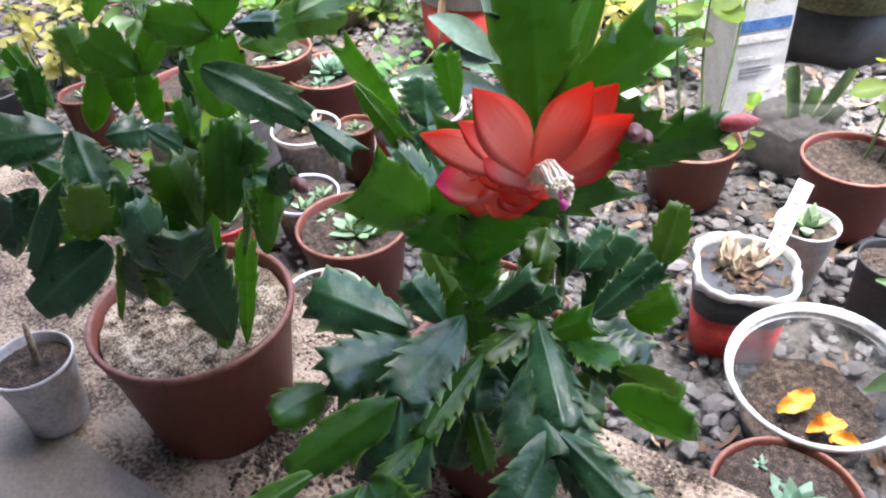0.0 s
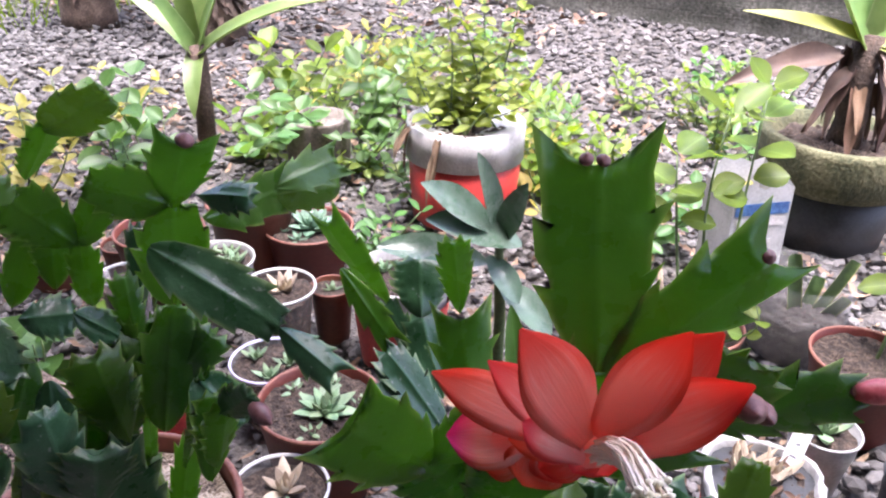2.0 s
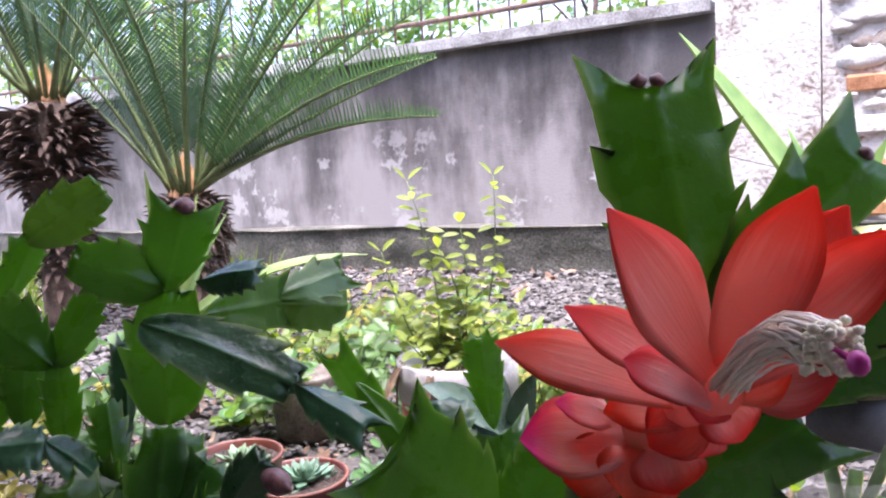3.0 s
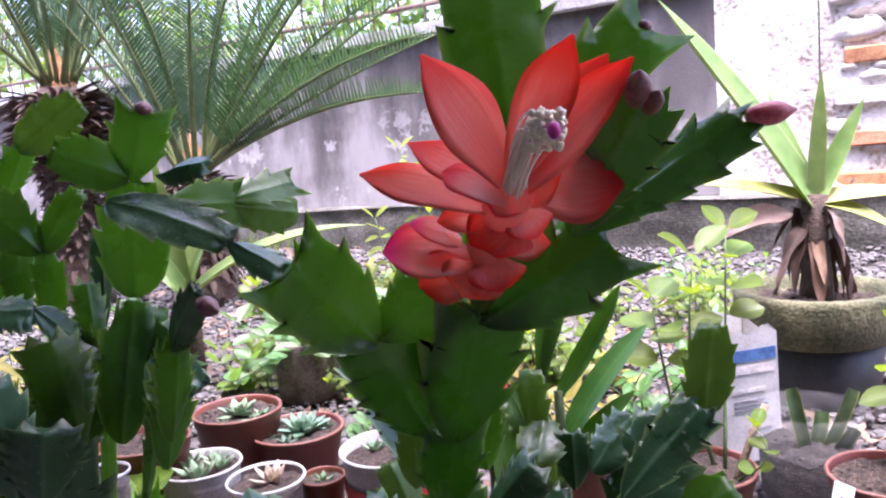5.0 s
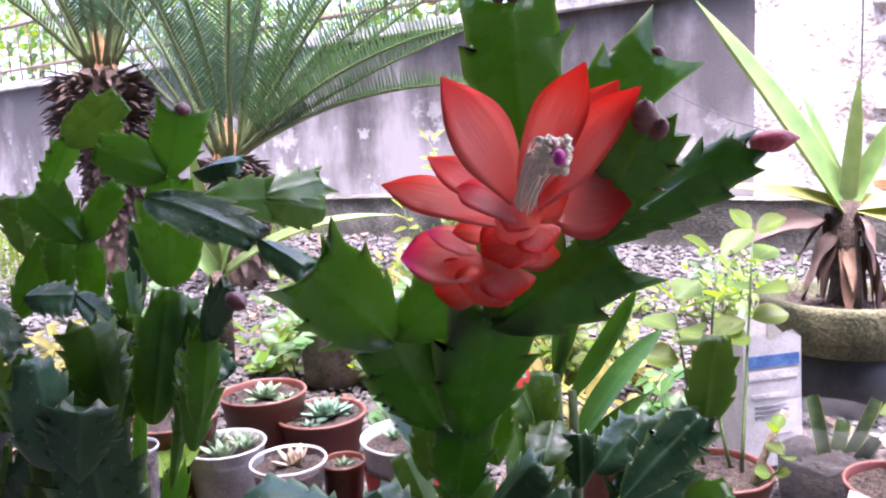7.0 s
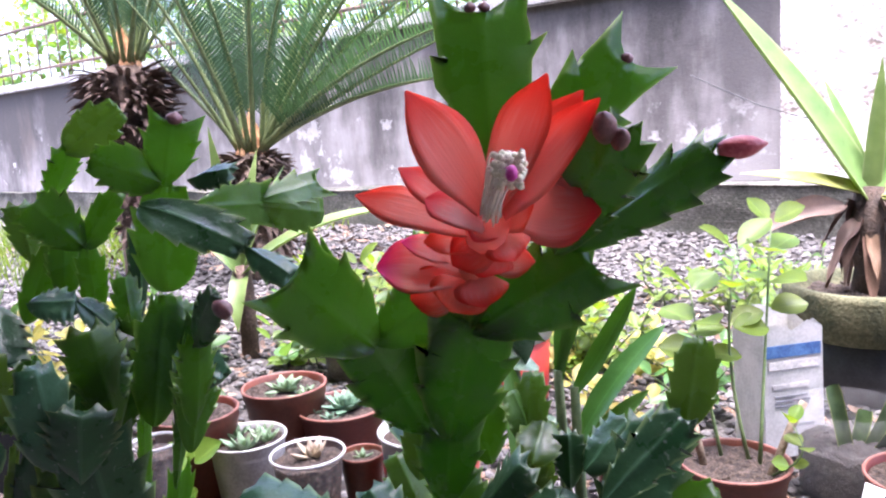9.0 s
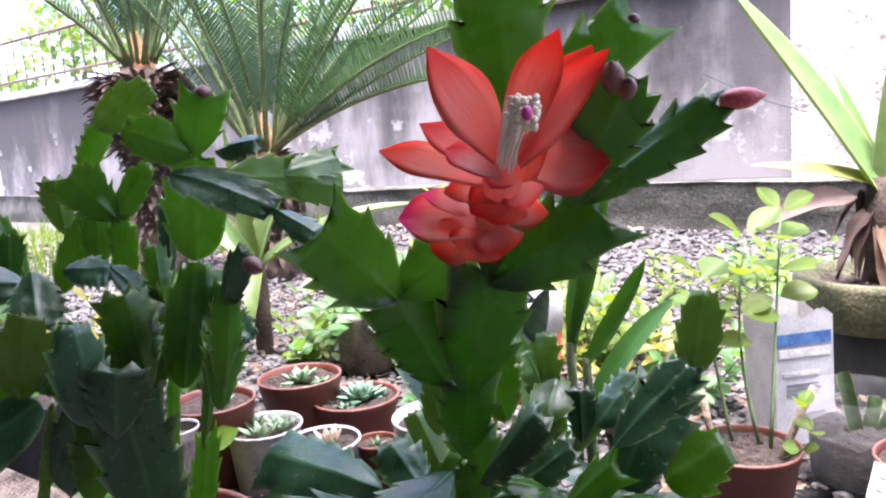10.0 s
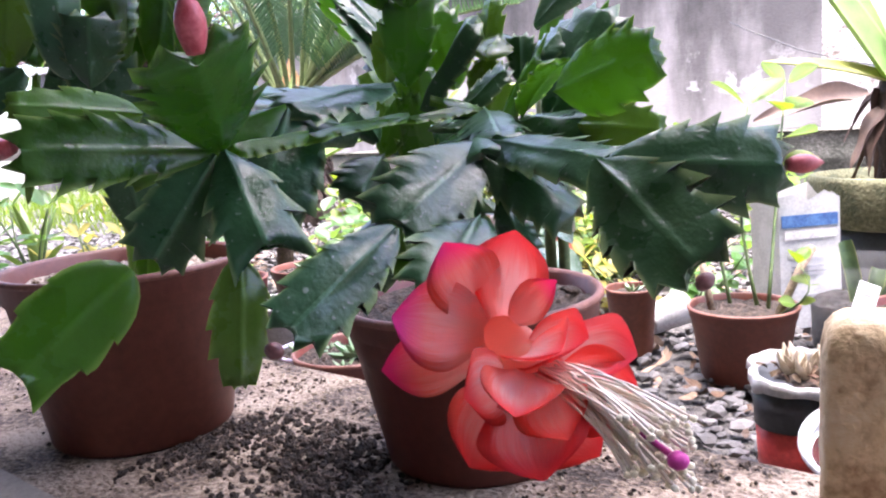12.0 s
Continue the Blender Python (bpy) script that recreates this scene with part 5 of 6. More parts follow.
joint(tall_cactus, (-0.1833, 0.3500, 0.2322), (-0.1670, 0.3420, 0.2765), (0.48, -0.71, 0.51), 0.0262, PAD_YOUNG, 0.20, SOFT)
joint(tall_cactus, (-0.1941, 0.3620, 0.2636), (-0.2167, 0.3400, 0.2165), (0.70, -0.57, 0.43), 0.0169, PAD_OLD_SHADE, 0.30, SOFT)
joint(tall_cactus, (-0.1821, 0.3720, 0.2905), (-0.1670, 0.3500, 0.2663), (0.41, -0.64, 0.65), 0.0266, PAD_OLD_SHADE, 0.40, TOOTHED)
joint(tall_cactus, (-0.1956, 0.3840, 0.2826), (-0.2419, 0.3650, 0.2860), (0.42, -0.56, 0.71), 0.0319, PAD_OLD_SHADE, 0.45, SOFT)
joint(tall_cactus, (-0.1882, 0.4020, 0.2743), (-0.1721, 0.4120, 0.3169), (0.46, -0.79, 0.40), 0.0171, PAD, 0.10, SOFT)
joint(tall_cactus, (-0.1866, 0.4120, 0.3060), (-0.1862, 0.4080, 0.3375), (0.62, -0.72, 0.31), 0.0184, PAD_YOUNG, 0.20, TOOTHED)
joint(tall_cactus, (-0.2254, 0.4300, 0.2751), (-0.2415, 0.4320, 0.3160), (0.52, -0.77, 0.37), 0.0135, PAD, 0.20, TOOTHED)
joint(tall_cactus, (-0.1447, 0.3620, 0.2138), (-0.1330, 0.3580, 0.2557), (0.40, -0.73, 0.55), 0.0183, PAD_STEM_SHADE, 0.15, SOFT)
joint(tall_cactus, (-0.1540, 0.3580, 0.2227), (-0.1443, 0.3560, 0.2495), (0.42, -0.73, 0.54), 0.0073, PAD_YOUNG, 0.10, SOFT)
joint(tall_cactus, (-0.2445, 0.3650, 0.2078), (-0.2248, 0.3580, 0.2571), (0.55, -0.67, 0.50), 0.0224, PAD_OLD_SHADE, 0.20, TOOTHED)
joint(tall_cactus, (-0.1669, 0.3750, 0.2642), (-0.1715, 0.3520, 0.2326), (0.46, -0.73, 0.51), 0.0181, PAD_STEM_SHADE, 0.20, SOFT)
joint(tall_cactus, (-0.1309, 0.3720, 0.2145), (-0.1238, 0.3760, 0.2511), (0.53, -0.69, 0.49), 0.0181, PAD_STEM_SHADE, 0.15, TOOTHED)
joint(tall_cactus, (-0.0848, 0.3620, 0.2675), (-0.0608, 0.3450, 0.2570), (0.24, -0.67, 0.71), 0.0218, PAD_OLD_SHADE, 0.30, SOFT)
joint(tall_cactus, (-0.2173, 0.3720, 0.2532), (-0.2440, 0.3550, 0.2268), (0.49, -0.61, 0.62), 0.0259, PAD_OLD_SHADE, 0.30, TOOTHED)
joint(tall_cactus, (-0.1940, 0.3720, 0.2509), (-0.2111, 0.3600, 0.2247), (0.50, -0.70, 0.51), 0.0198, PAD, 0.20, TOOTHED)
joint(tall_cactus, (-0.1364, 0.3720, 0.1897), (-0.1349, 0.3720, 0.2337), (0.19, -0.77, 0.61), 0.0224, PAD_OLD_SHADE, 0.20, TOOTHED)
joint(tall_cactus, (-0.2320, 0.3980, 0.2566), (-0.2055, 0.3880, 0.2484), (0.46, -0.66, 0.60), 0.0210, PAD_STEM_SHADE, 0.20, TOOTHED)
joint(tall_cactus, (-0.1587, 0.3720, 0.2543), (-0.1537, 0.3580, 0.2236), (0.38, -0.65, 0.65), 0.0227, PAD_OLD_SHADE, 0.30, TOOTHED)
joint(tall_cactus, (-0.1606, 0.3620, 0.1700), (-0.1471, 0.3560, 0.2165), (0.56, -0.63, 0.54), 0.0258, PAD, 0.20, TOOTHED)
joint(tall_cactus, (-0.1625, 0.4000, 0.2870), (-0.1618, 0.4050, 0.3164), (0.44, -0.81, 0.40), 0.0180, PAD, 0.20, TOOTHED)
joint(tall_cactus, (-0.1359, 0.3920, 0.2816), (-0.1227, 0.3800, 0.2602), (0.34, -0.72, 0.61), 0.0182, PAD_STEM_SHADE, 0.20, TOOTHED)
joint(tall_cactus, (-0.2278, 0.4150, 0.2744), (-0.2260, 0.4200, 0.3075), (0.52, -0.76, 0.38), 0.0183, PAD_STEM_SHADE, 0.20, TOOTHED)
joint(tall_cactus, (-0.1109, 0.3850, 0.2448), (-0.0840, 0.3850, 0.2754), (0.32, -0.80, 0.50), 0.0220, PAD_STEM_SHADE, 0.20, TOOTHED)
joint(tall_cactus, (-0.1266, 0.3350, 0.2163), (-0.1188, 0.3300, 0.2508), (0.45, -0.76, 0.47), 0.0318, PAD_OLD_SHADE, 0.20, TOOTHED)
joint(tall_cactus, (-0.1240, 0.3620, 0.2355), (-0.1230, 0.3620, 0.2689), (0.46, -0.85, 0.25), 0.0207, PAD_STEM_SHADE, 0.15, TOOTHED)

bud(tall_cactus, (-0.0795, 0.3700, 0.3720), (-0.0775, 0.3690, 0.3772), 0.0038, BUD_DARK)
bud(tall_cactus, (-0.0422, 0.3060, 0.3008), (-0.0340, 0.2990, 0.2985), 0.0036, BUD_DARK)
for a, b2, r in (((-0.150, 0.415, 0.095), (-0.125, 0.385, 0.19), 0.006), ((-0.165, 0.42, 0.095), (-0.150, 0.395, 0.19), 0.006), ((-0.175, 0.43, 0.095), (-0.168, 0.40, 0.20), 0.005)):
    tube_part("stem", tall_cactus, curve_pts(a, b2, 0.0, 5, (0.006, 0, 0)), [r * .8, r * .75, r * .7, r * .6, r * .6, r * .5], PAD_STEM_SHADE)
del tall_cactus["soft"]

# ---- potted plants on the gravel ----
def base_z(x, y):
    return ground_z(0.5 * x + 0.866 * y)


def rosette(parent, at, r, count, material, rise=0.5, width=0.42, thick=0.09, tip=lance):
    """A fleshy rosette: leaves in a spiral, the inner ones upright."""
    at = Vector(at)
    for k in range(count):
        b = bmesh.new()
        s = (k + 1) / count
        a = k * 2.39996 + rng.uniform(-.1, .1)
        lift = (1 - s) * 1.25 + rise * 0.3 + rng.uniform(-.08, .08)
        q = r * (0.35 + 0.65 * s) * rng.uniform(0.9, 1.08)
        d = Vector((math.cos(a) * math.cos(lift), math.sin(a) * math.cos(lift), math.sin(lift)))
        p0 = at + Vector((math.cos(a), math.sin(a), 0)) * r * 0.08
        blade(b, p0, p0 + d * q, (-math.cos(a) * math.sin(lift), -math.sin(a) * math.sin(lift), math.cos(lift)), q * width, tip, -0.3, 0.3, q * thick, 5)
        part("leaf", b, material, parent)


def rough_pot(name, x, y, rim_z, r, label, category, group="", **kw):
    z = base_z(x, y)
    t = thing(name, (x, y, z), label, category, group, turn=rng.uniform(-40, 40))
    pot(t, r, rim_z - z, **kw)
    return t, (rim_z - z) * kw.get("fill", 0.92)


SMALL = "potted succulents on the gravel"
for x, y, zr, r, count, rr, mat, label in (
        (-0.326, 1.213, -0.035, 0.069, 16, 0.040, SUCC, "small green succulents in a terracotta plastic pot"),
        (-0.232, 1.205, -0.070, 0.072, 30, 0.046, SUCC_BLUE, "blue-green rosette succulent in a terracotta plastic pot"),
        (-0.119, 0.730, -0.040, 0.066, 22, 0.036, SUCC, "pale green rosette succulent in a terracotta plastic pot"),
        (0.289, 0.392, -0.076, 0.063, 24, 0.030, SUCC_BLUE, "blue-green rosette succulent in a terracotta plastic pot beside the ledge")):
    t, h = rough_pot("succulent_pot", x, y, zr, r, label, "potted succulent", SMALL)
    rosette(t, (0.008, -0.004, h + 0.003), rr, count, mat, width=0.5)
    for k in range(4 if y > 0.5 else 1):
        a = rng.uniform(0, 6.28)
        rosette(t, (math.cos(a) * r * 0.62, math.sin(a) * r * 0.62, h), rr * rng.uniform(0.35, 0.6), 8, mat)

# cups and tubs
def cup(name, x, y, rim_z, r, label, body, rim, count, rr, plant, fill=0.90, taper=0.8, group="recycled cups planted with succulents", band=None):
    t, h = rough_pot(name, x, y, rim_z, r, label, "planted cup", group, material=body, rim=rim, fill=fill, taper=taper, lip=0.04)
    if band:
        hh = rim_z - t.location.z
        b = lathe([(r * (taper + (1 - taper) * 0.02) + 0.001, 0.004), (r * (taper + (1 - taper) * 0.72) + 0.0015, hh * 0.74)], 44)
        for f in [f for f in b.faces if len(f.verts) > 4]:
            b.faces.remove(f)
        part("printed_band", b, band, t, "printed band round the cup")
    for k in range(count):
        a = 2.4 * k + 0.6
        q = r * (0.18 if count == 1 else 0.5)
        rosette(t, (math.cos(a) * q, math.sin(a) * q, h), rr * rng.uniform(0.8, 1.2), 13, plant, rise=1.6)
    return t


cup("white_tub", -0.339, 1.065, -0.062, 0.057, "white plastic tub planted with pale succulents", WHITE_PLASTIC, WHITE_PLASTIC, 4, 0.030, SUCC)
cup("clear_tub", -0.223, 0.975, -0.050, 0.050, "scratched clear tub with a small pale succulent", CLEAR, GREY_CUP, 1, 0.034, SUCC_PINK)
cup("yoghurt_tub", -0.059, 0.977, -0.021, 0.067, "white tub with a red printed band", WHITE_PLASTIC, WHITE_PLASTIC, 2, 0.022, SUCC, band=RED_PLASTIC)
cup("lilac_cup", -0.203, 0.840, -0.072, 0.047, "clear cup with a lilac rim and small seedlings", CLEAR, LILAC, 3, 0.018, SUCC)
cup("red_rim_cup", -0.290, 0.770, -0.06, 0.038, "cup with a bright red rim and a pale succulent", RED_PLASTIC, RED_PLASTIC, 1, 0.026, SUCC)
cup("clear_cup", -0.136, 0.620, -0.055, 0.046, "clear disposable cup with a brownish star succulent", CLEAR, GREY_CUP, 1, 0.036, SUCC_PINK)
cup("small_white_pot", 0.410, 0.747, -0.058, 0.036, "small white pot with a spiky grey seedling", WHITE_PLASTIC, WHITE_PLASTIC, 1, 0.032, SUCC, taper=0.65)
cup("small_black_pot", 0.481, 0.682, -0.06, 0.036, "small black nursery pot of dark earth", BLACK_PLASTIC, BLACK_PLASTIC, 0, 0.02, SUCC)
for x, y, zr, r in ((-0.495, 1.115, -0.07, 0.034), (-0.160, 1.015, -0.07, 0.030), (0.192, 1.064, -0.06, 0.036), (0.046, 0.645, -0.06, 0.040), (-0.62, 1.12, -0.06, 0.04)):
    t, h = rough_pot("small_pot", x, y, zr, r, "small terracotta plastic pot with a seedling", "potted succulent", SMALL)
    rosette(t, (0, 0, h), r * 0.6, 9, SUCC, rise=1.4)

t, h = rough_pot("small_pot", -0.421, 1.080, -0.026, 0.064, "terracotta plastic pot of dry earth behind the cactus", "potted succulent", SMALL)
rosette(t, (0.01, 0.0, h), 0.026, 9, SUCC, rise=1.4)
cup("clear_cup", -0.392, 0.900, 0.002, 0.030, "small cloudy plastic cup of earth", CLEAR, GREY_CUP, 0, 0.02, SUCC)
tipped = thing("white_cup", (0.219, 1.120, base_z(0.219, 1.120) + 0.026), "small ribbed white plastic cup lying on its side", "plastic cup")
tipped.rotation_euler = (radians(76), 0, radians(118))
cup_body = lathe([(0.016, 0.001), (0.019, 0.0), (0.020, 0.003)] + [(0.020 + 0.006 * k / 8 + 0.0006 * (k % 2), 0.006 + 0.055 * k / 8) for k in range(9)] + [(0.0275, 0.064), (0.0265, 0.066), (0.025, 0.063), (0.018, 0.004), (0.002, 0.003)], 32)
part("cup", cup_body, WHITE_PLASTIC, tipped)

# tub wrapped in black and red with a writing label stuck in it
z = base_z(0.318, 0.665)
tub = thing("wrapped_tub", (0.318, 0.662, z), "square tub in black and red wrap with torn white lining", "planted tub", turn=-12)
b = lathe([(0.045, 0.0), (0.050, 0.001), (0.0535, 0.060), (0.050, 0.061)], 40, 0.0, square=0.16)
part("red_wrap", b, RED_PLASTIC, tub, "faded red lower wrap")
b = lathe([(0.0505, 0.0605), (0.0545, 0.061), (0.0565, 0.094), (0.052, 0.095)], 40, 0.0, square=0.16)
part("black_wrap", b, BLACK_PLASTIC, tub, "black upper wrap")
b = lathe([(0.0565, 0.0935), (0.0595, 0.096), (0.0590, 0.104), (0.0555, 0.106), (0.0520, 0.102), (0.050, 0.085)], 40, 0.018, square=0.16)
for f in [f for f in b.faces if len(f.verts) > 4]:
    b.faces.remove(f)
for v in b.verts:
    v.co += noise.noise_vector(v.co * 90) * 0.0035 + noise.noise_vector(v.co * 260) * 0.0015
part("lining", b, WHITE_PLASTIC, tub, "torn white plastic lining")
earth(tub, 0.050, 0.093, SOIL, 50)
for k in range(34):
    b = bmesh.new()
    a, q = rng.uniform(0, 6.28), 0.044 * math.sqrt(rng.random())
    p = Vector((math.cos(a) * q, math.sin(a) * q, 0.098))
    blade(b, p, p + Vector((rng.uniform(-.014, .014), rng.uniform(-.014, .014), rng.uniform(0, .01))), (0, -0.3, 1), 0.006, lance, 0.8, 0.6, 0, 5, 0.3)
    part("dry_leaf", b, LITTER, tub)
for k in range(4):
    rosette(tub, (rng.uniform(-.03, .02), rng.uniform(-.025, .03), 0.095), 0.034, 9, SUCC_PINK, rise=2.2, width=0.3)
label = thing("plant_label", (0.338, 0.672, -0.082), "white plastic plant label with faded handwriting stuck in the tub", "plant label")
tip_d, tip_n, tip_s, tip_l = frame_of(Vector((0.338, 0.672, -0.082)), Vector((0.388, 0.733, 0.008)), (0.1, -0.8, 0.7))
m = Matrix((tip_s, tip_n, tip_d)).transposed().to_4x4()


def bar(name, x0, x1, z0, z1, y0, y1, material, parent, text="", turn=None):
    b = bmesh.new()
    bmesh.ops.create_cube(b, size=1.0)
    for v in b.verts:
        v.co = Vector(((x0 + x1) / 2 + v.co.x * (x1 - x0), (y0 + y1) / 2 + v.co.y * (y1 - y0), (z0 + z1) / 2 + v.co.z * (z1 - z0)))
    bmesh.ops.bevel(b, geom=b.edges, offset=abs(y1 - y0) * 0.25, segments=1, affect="EDGES")
    if turn:
        b.transform(turn)
    return part(name, b, material, parent, text, smooth=False)


bar("tag", -0.0095, 0.0095, -0.005, tip_l, -0.0006, 0.0006, WHITE_LABEL, label, "", m)
for k in range(6):
    w = rng.uniform(0.002, 0.0035)
    bar("writing", -w, w, tip_l - 0.0145 - 0.013 * k, tip_l - 0.012 - 0.013 * k, 0.0006, 0.0009, INK, label, "faded grey ink bar", m)

# leaning clear bowl with peel on its earth
bowl = thing("clear_bowl", (0.358, 0.529, base_z(0.358, 0.529) + 0.004), "scratched clear plastic bowl leaning over, with earth and orange peel", "plastic bowl")
bowl.rotation_euler = (radians(6), radians(-4), 0)
part("bowl", lathe([(0.037, 0.002), (0.058, 0.0), (0.064, 0.006), (0.066, 0.030), (0.077, 0.084), (0.0755, 0.085), (0.0640, 0.030), (0.0615, 0.008), (0.002, 0.004)], 48), CLEAR, bowl)
b = lathe([(0.0755, 0.079), (0.0800, 0.081), (0.0850, 0.088), (0.0845, 0.0915), (0.081, 0.092), (0.077, 0.086)], 48)
for f in [f for f in b.faces if len(f.verts) > 4]:
    b.faces.remove(f)
part("rim", b, GREY_CUP, bowl, "cloudy white rim")
earth(bowl, 0.0625, 0.026, SOIL, 60, deep=0.018, foot=0.97)
for k, (px, py, s) in enumerate(((-0.012, 0.000, 0.018), (0.008, -0.022, 0.017), (0.020, -0.034, 0.013))):
    b = bmesh.new()
    blade(b, (px - s, py - s * 0.4, 0.036), (px + s, py + s * 0.5 - k * 0.012, 0.040), (0.1, -0.3, 1), s * 1.1, oval, 1.6, 0.9, 0.0015, 12, 0.6)
    for v in b.verts:
        v.co += noise.noise_vector(v.co * 160) * 0.004
    part("peel", b, PEEL, bowl, "curled piece of orange peel")

# small cup on the ledge beside the tall cactus
scup = thing("ledge_cup", (-0.312, 0.408, 0.0), "dirty grey plastic cup of dry earth standing on the ledge", "plastic cup")
pot(scup, 0.032, 0.070, material=GREY_CUP, rim=GREY_CUP, soil=SOIL, fill=0.88, taper=0.72, lip=0.05)
b = bmesh.new()
tube(b, [(0, 0, 0.05), (0.004, 0.003, 0.075), (0.002, 0.01, 0.10)], [0.003, 0.0028, 0.002], 6)
part("dead_stem", b, TWIG, scup)
# worn block standing at the ledge's edge
b = bmesh.new()
bmesh.ops.create_cube(b, size=1.0)
bmesh.ops.subdivide_edges(b, edges=b.edges, cuts=7, use_grid_fill=True)
for v in b.verts:
    x, y, z = v.co * 2
    q = (abs(x) ** 5 + abs(y) ** 5 + abs(max(z, -0.6)) ** 7) ** (1 / 6)
    x, y, z = x / max(q, 0.86), y / max(q, 0.86), (z / max(q, 0.93) if z > 0 else z)
    v.co = Vector((x * 0.0175, y * 0.0155, (z + 1) * 0.0534)) + noise.noise_vector(v.co * 6) * 0.0009
blk = part("worn_post", b, TAN, None)
blk.location, blk.rotation_euler = (0.2175, 0.2555, 0.0), (0, 0, radians(-14))
tagged(blk, "short worn beige post with rounded top on the ledge", "post")


# crumbs of earth on the ledge
def crumbs(name, count, area, size, seed, material, label):
    r = np.random.RandomState(seed)
    vs, fs, base = [], [], 0
    for k in range(count):
        u = r.uniform(area[0], area[1])
        n = area[2] + (area[3] - area[2]) * r.beta(2.2, 1.3)
        if noise.noise(Vector((u * 22, n * 22, seed))) < r.uniform(-0.5, 0.45):
            continue
        verts, faces = ROCKS[r.randint(9)]
        q = size * r.uniform(0.3, 1.5) ** 1.5
        m = np.array(Euler((r.uniform(-1, 1), r.uniform(-1, 1), r.uniform(0, 6.28))).to_matrix() * q)
        vs.append(verts @ m.T + np.array((u, n, q * 0.25)))
        fs.append(faces + base)
        base += len(verts)
    me = bpy.data.meshes.new(name)
    me.from_pydata(np.concatenate(vs).tolist(), [], np.concatenate(fs).tolist())
    me.materials.append(material)
    ob = new(name, me)
    ob.rotation_euler = (0, 0, radians(TURN_U))
    return tagged(ob, label, "loose earth", kind="stuff")


crumbs("earth_crumbs", 4200, (-0.62, 0.22, 0.20, 0.412), 0.0011, 15, SOIL, "dark crumbs of potting earth spilt on the ledge")
crumbs("spilt_earth", 3000, (-0.31, -0.15, 0.215, 0.345), 0.0021, 19, SOIL, "clods of dark potting earth spilt between the two pots, doubling as pot shadow")
crumbs("sand_crumbs", 2600, (-0.65, 0.22, 0.195, 0.412), 0.0012, 16, SANDY, "pale grit lying on the dusty ledge")


# ---- leafy plants ----
def leafy_plant(parent, stems, leaf_len, leaf_w, material, every, seed, shape=oval, stem_r=0.0025, stem_mat=STEM, droop=0.4, bend=0.5, lower=0.25, each=False):
    """Stems given by foot and tip, each carrying leaves all the way up."""
    r = random.Random(seed)
    leaves = bmesh.new()
    for foot, tip in stems:
        wood = bmesh.new()
        foot, tip = Vector(foot), Vector(tip)
        pts = curve_pts(foot, tip, 0.0, 6, (r.uniform(-.02, .02), r.uniform(-.02, .02), 0))
        tube(wood, pts, [stem_r * (1 - 0.1 * k) for k in range(7)], 6)
        part("stem", wood, stem_mat, parent)
        steps = max(2, int((tip - foot).length / every))
        for k in range(steps + 1):
            s = lower + (1 - lower) * k / steps
            i = min(5, int(s * 6))
            p = pts[i].lerp(pts[i + 1], s * 6 - i)
            for side in (0, 1):
                a = k * 1.9 + side * math.pi + r.uniform(-.4, .4)
                up = r.uniform(-0.3, 0.5) - droop * 0.5 + (0.9 if s > 0.97 else 0)
                d = Vector((math.cos(a), math.sin(a), up)).normalized()
                ll = leaf_len * r.uniform(0.65, 1.15)
                if each:
                    leaves = bmesh.new()
                blade(leaves, p + d * ll * 0.12, p + d * ll * 1.1, (-d.x * up, -d.y * up - 0.55, 1), leaf_w * r.uniform(0.8, 1.15), shape, bend * r.uniform(0.3, 1.2), 0.25, 0, 6)
                if each:
                    part("leaf", leaves, material, parent)
    if not each:
        part("leaves", leaves, material, parent)["kind"] = "stuff"


# pot with a cut stick and bright soft leaves
t, h = rough_pot("leafy_pot", 0.318, 0.949, -0.062, 0.066, "terracotta plastic pot with bright soft-leaved shoots and a cut stick", "potted plant")
t.rotation_euler = (0, 0, 0)
leafy_plant(t, [((0.02, 0.01, h), (0.03, 0.10, h + 0.25)), ((-0.01, 0.02, h), (-0.03, 0.09, h + 0.20)), ((0.03, 0.0, h), (0.09, 0.15, h + 0.275))], 0.062, 0.042, LEAF, 0.095, 21, oval, stem_r=0.0026, lower=0.62, each=True)
leafy_plant(t, [((0.035, -0.03, h), (0.06, -0.02, h + 0.06))], 0.025, 0.02, LEAF, 0.03, 22, stem_r=0.0015, each=True)
b = bmesh.new()
tube(b, [(0.03, -0.03, h - 0.01), (0.065, 0.0, h + 0.045), (0.085, 0.01, h + 0.075)], 0.005, 8)
part("cut_stick", b, TWIG, t, "pale cut stick in the earth")
b = bmesh.new()
tube(b, [(-0.035, 0.0, h - 0.01), (-0.045, 0.03, h + 0.07)], 0.0045, 8)
part("cut_stick", b, TWIG, t, "brown cut stick in the earth")
# pot with a woody seedling
t, h = rough_pot("seedling_pot", 0.508, 0.877, -0.053, 0.066, "terracotta plastic pot of crumbly earth with a young bright plant", "potted plant")
t.rotation_euler = (0, 0, 0)
leafy_plant(t, [((0.01, 0.0, h), (0.03, 0.03, h + 0.15)), ((0.03, 0.0, h), (0.075, 0.0, h + 0.11))], 0.055, 0.036, LEAF, 0.07, 23, lower=0.6, each=True)
# leafy herb close by the bowl
herb = thing("green_herb", (0.47, 0.55, base_z(0.47, 0.55)), "upright bright green herb growing from the gravel", "herb")
leafy_plant(herb, [((0, 0, 0), (0.0, -0.01, 0.20)), ((0.02, 0.01, 0), (0.05, 0.03, 0.22))], 0.06, 0.02, LEAF_MID, 0.04, 24, lance, lower=0.3, each=True)

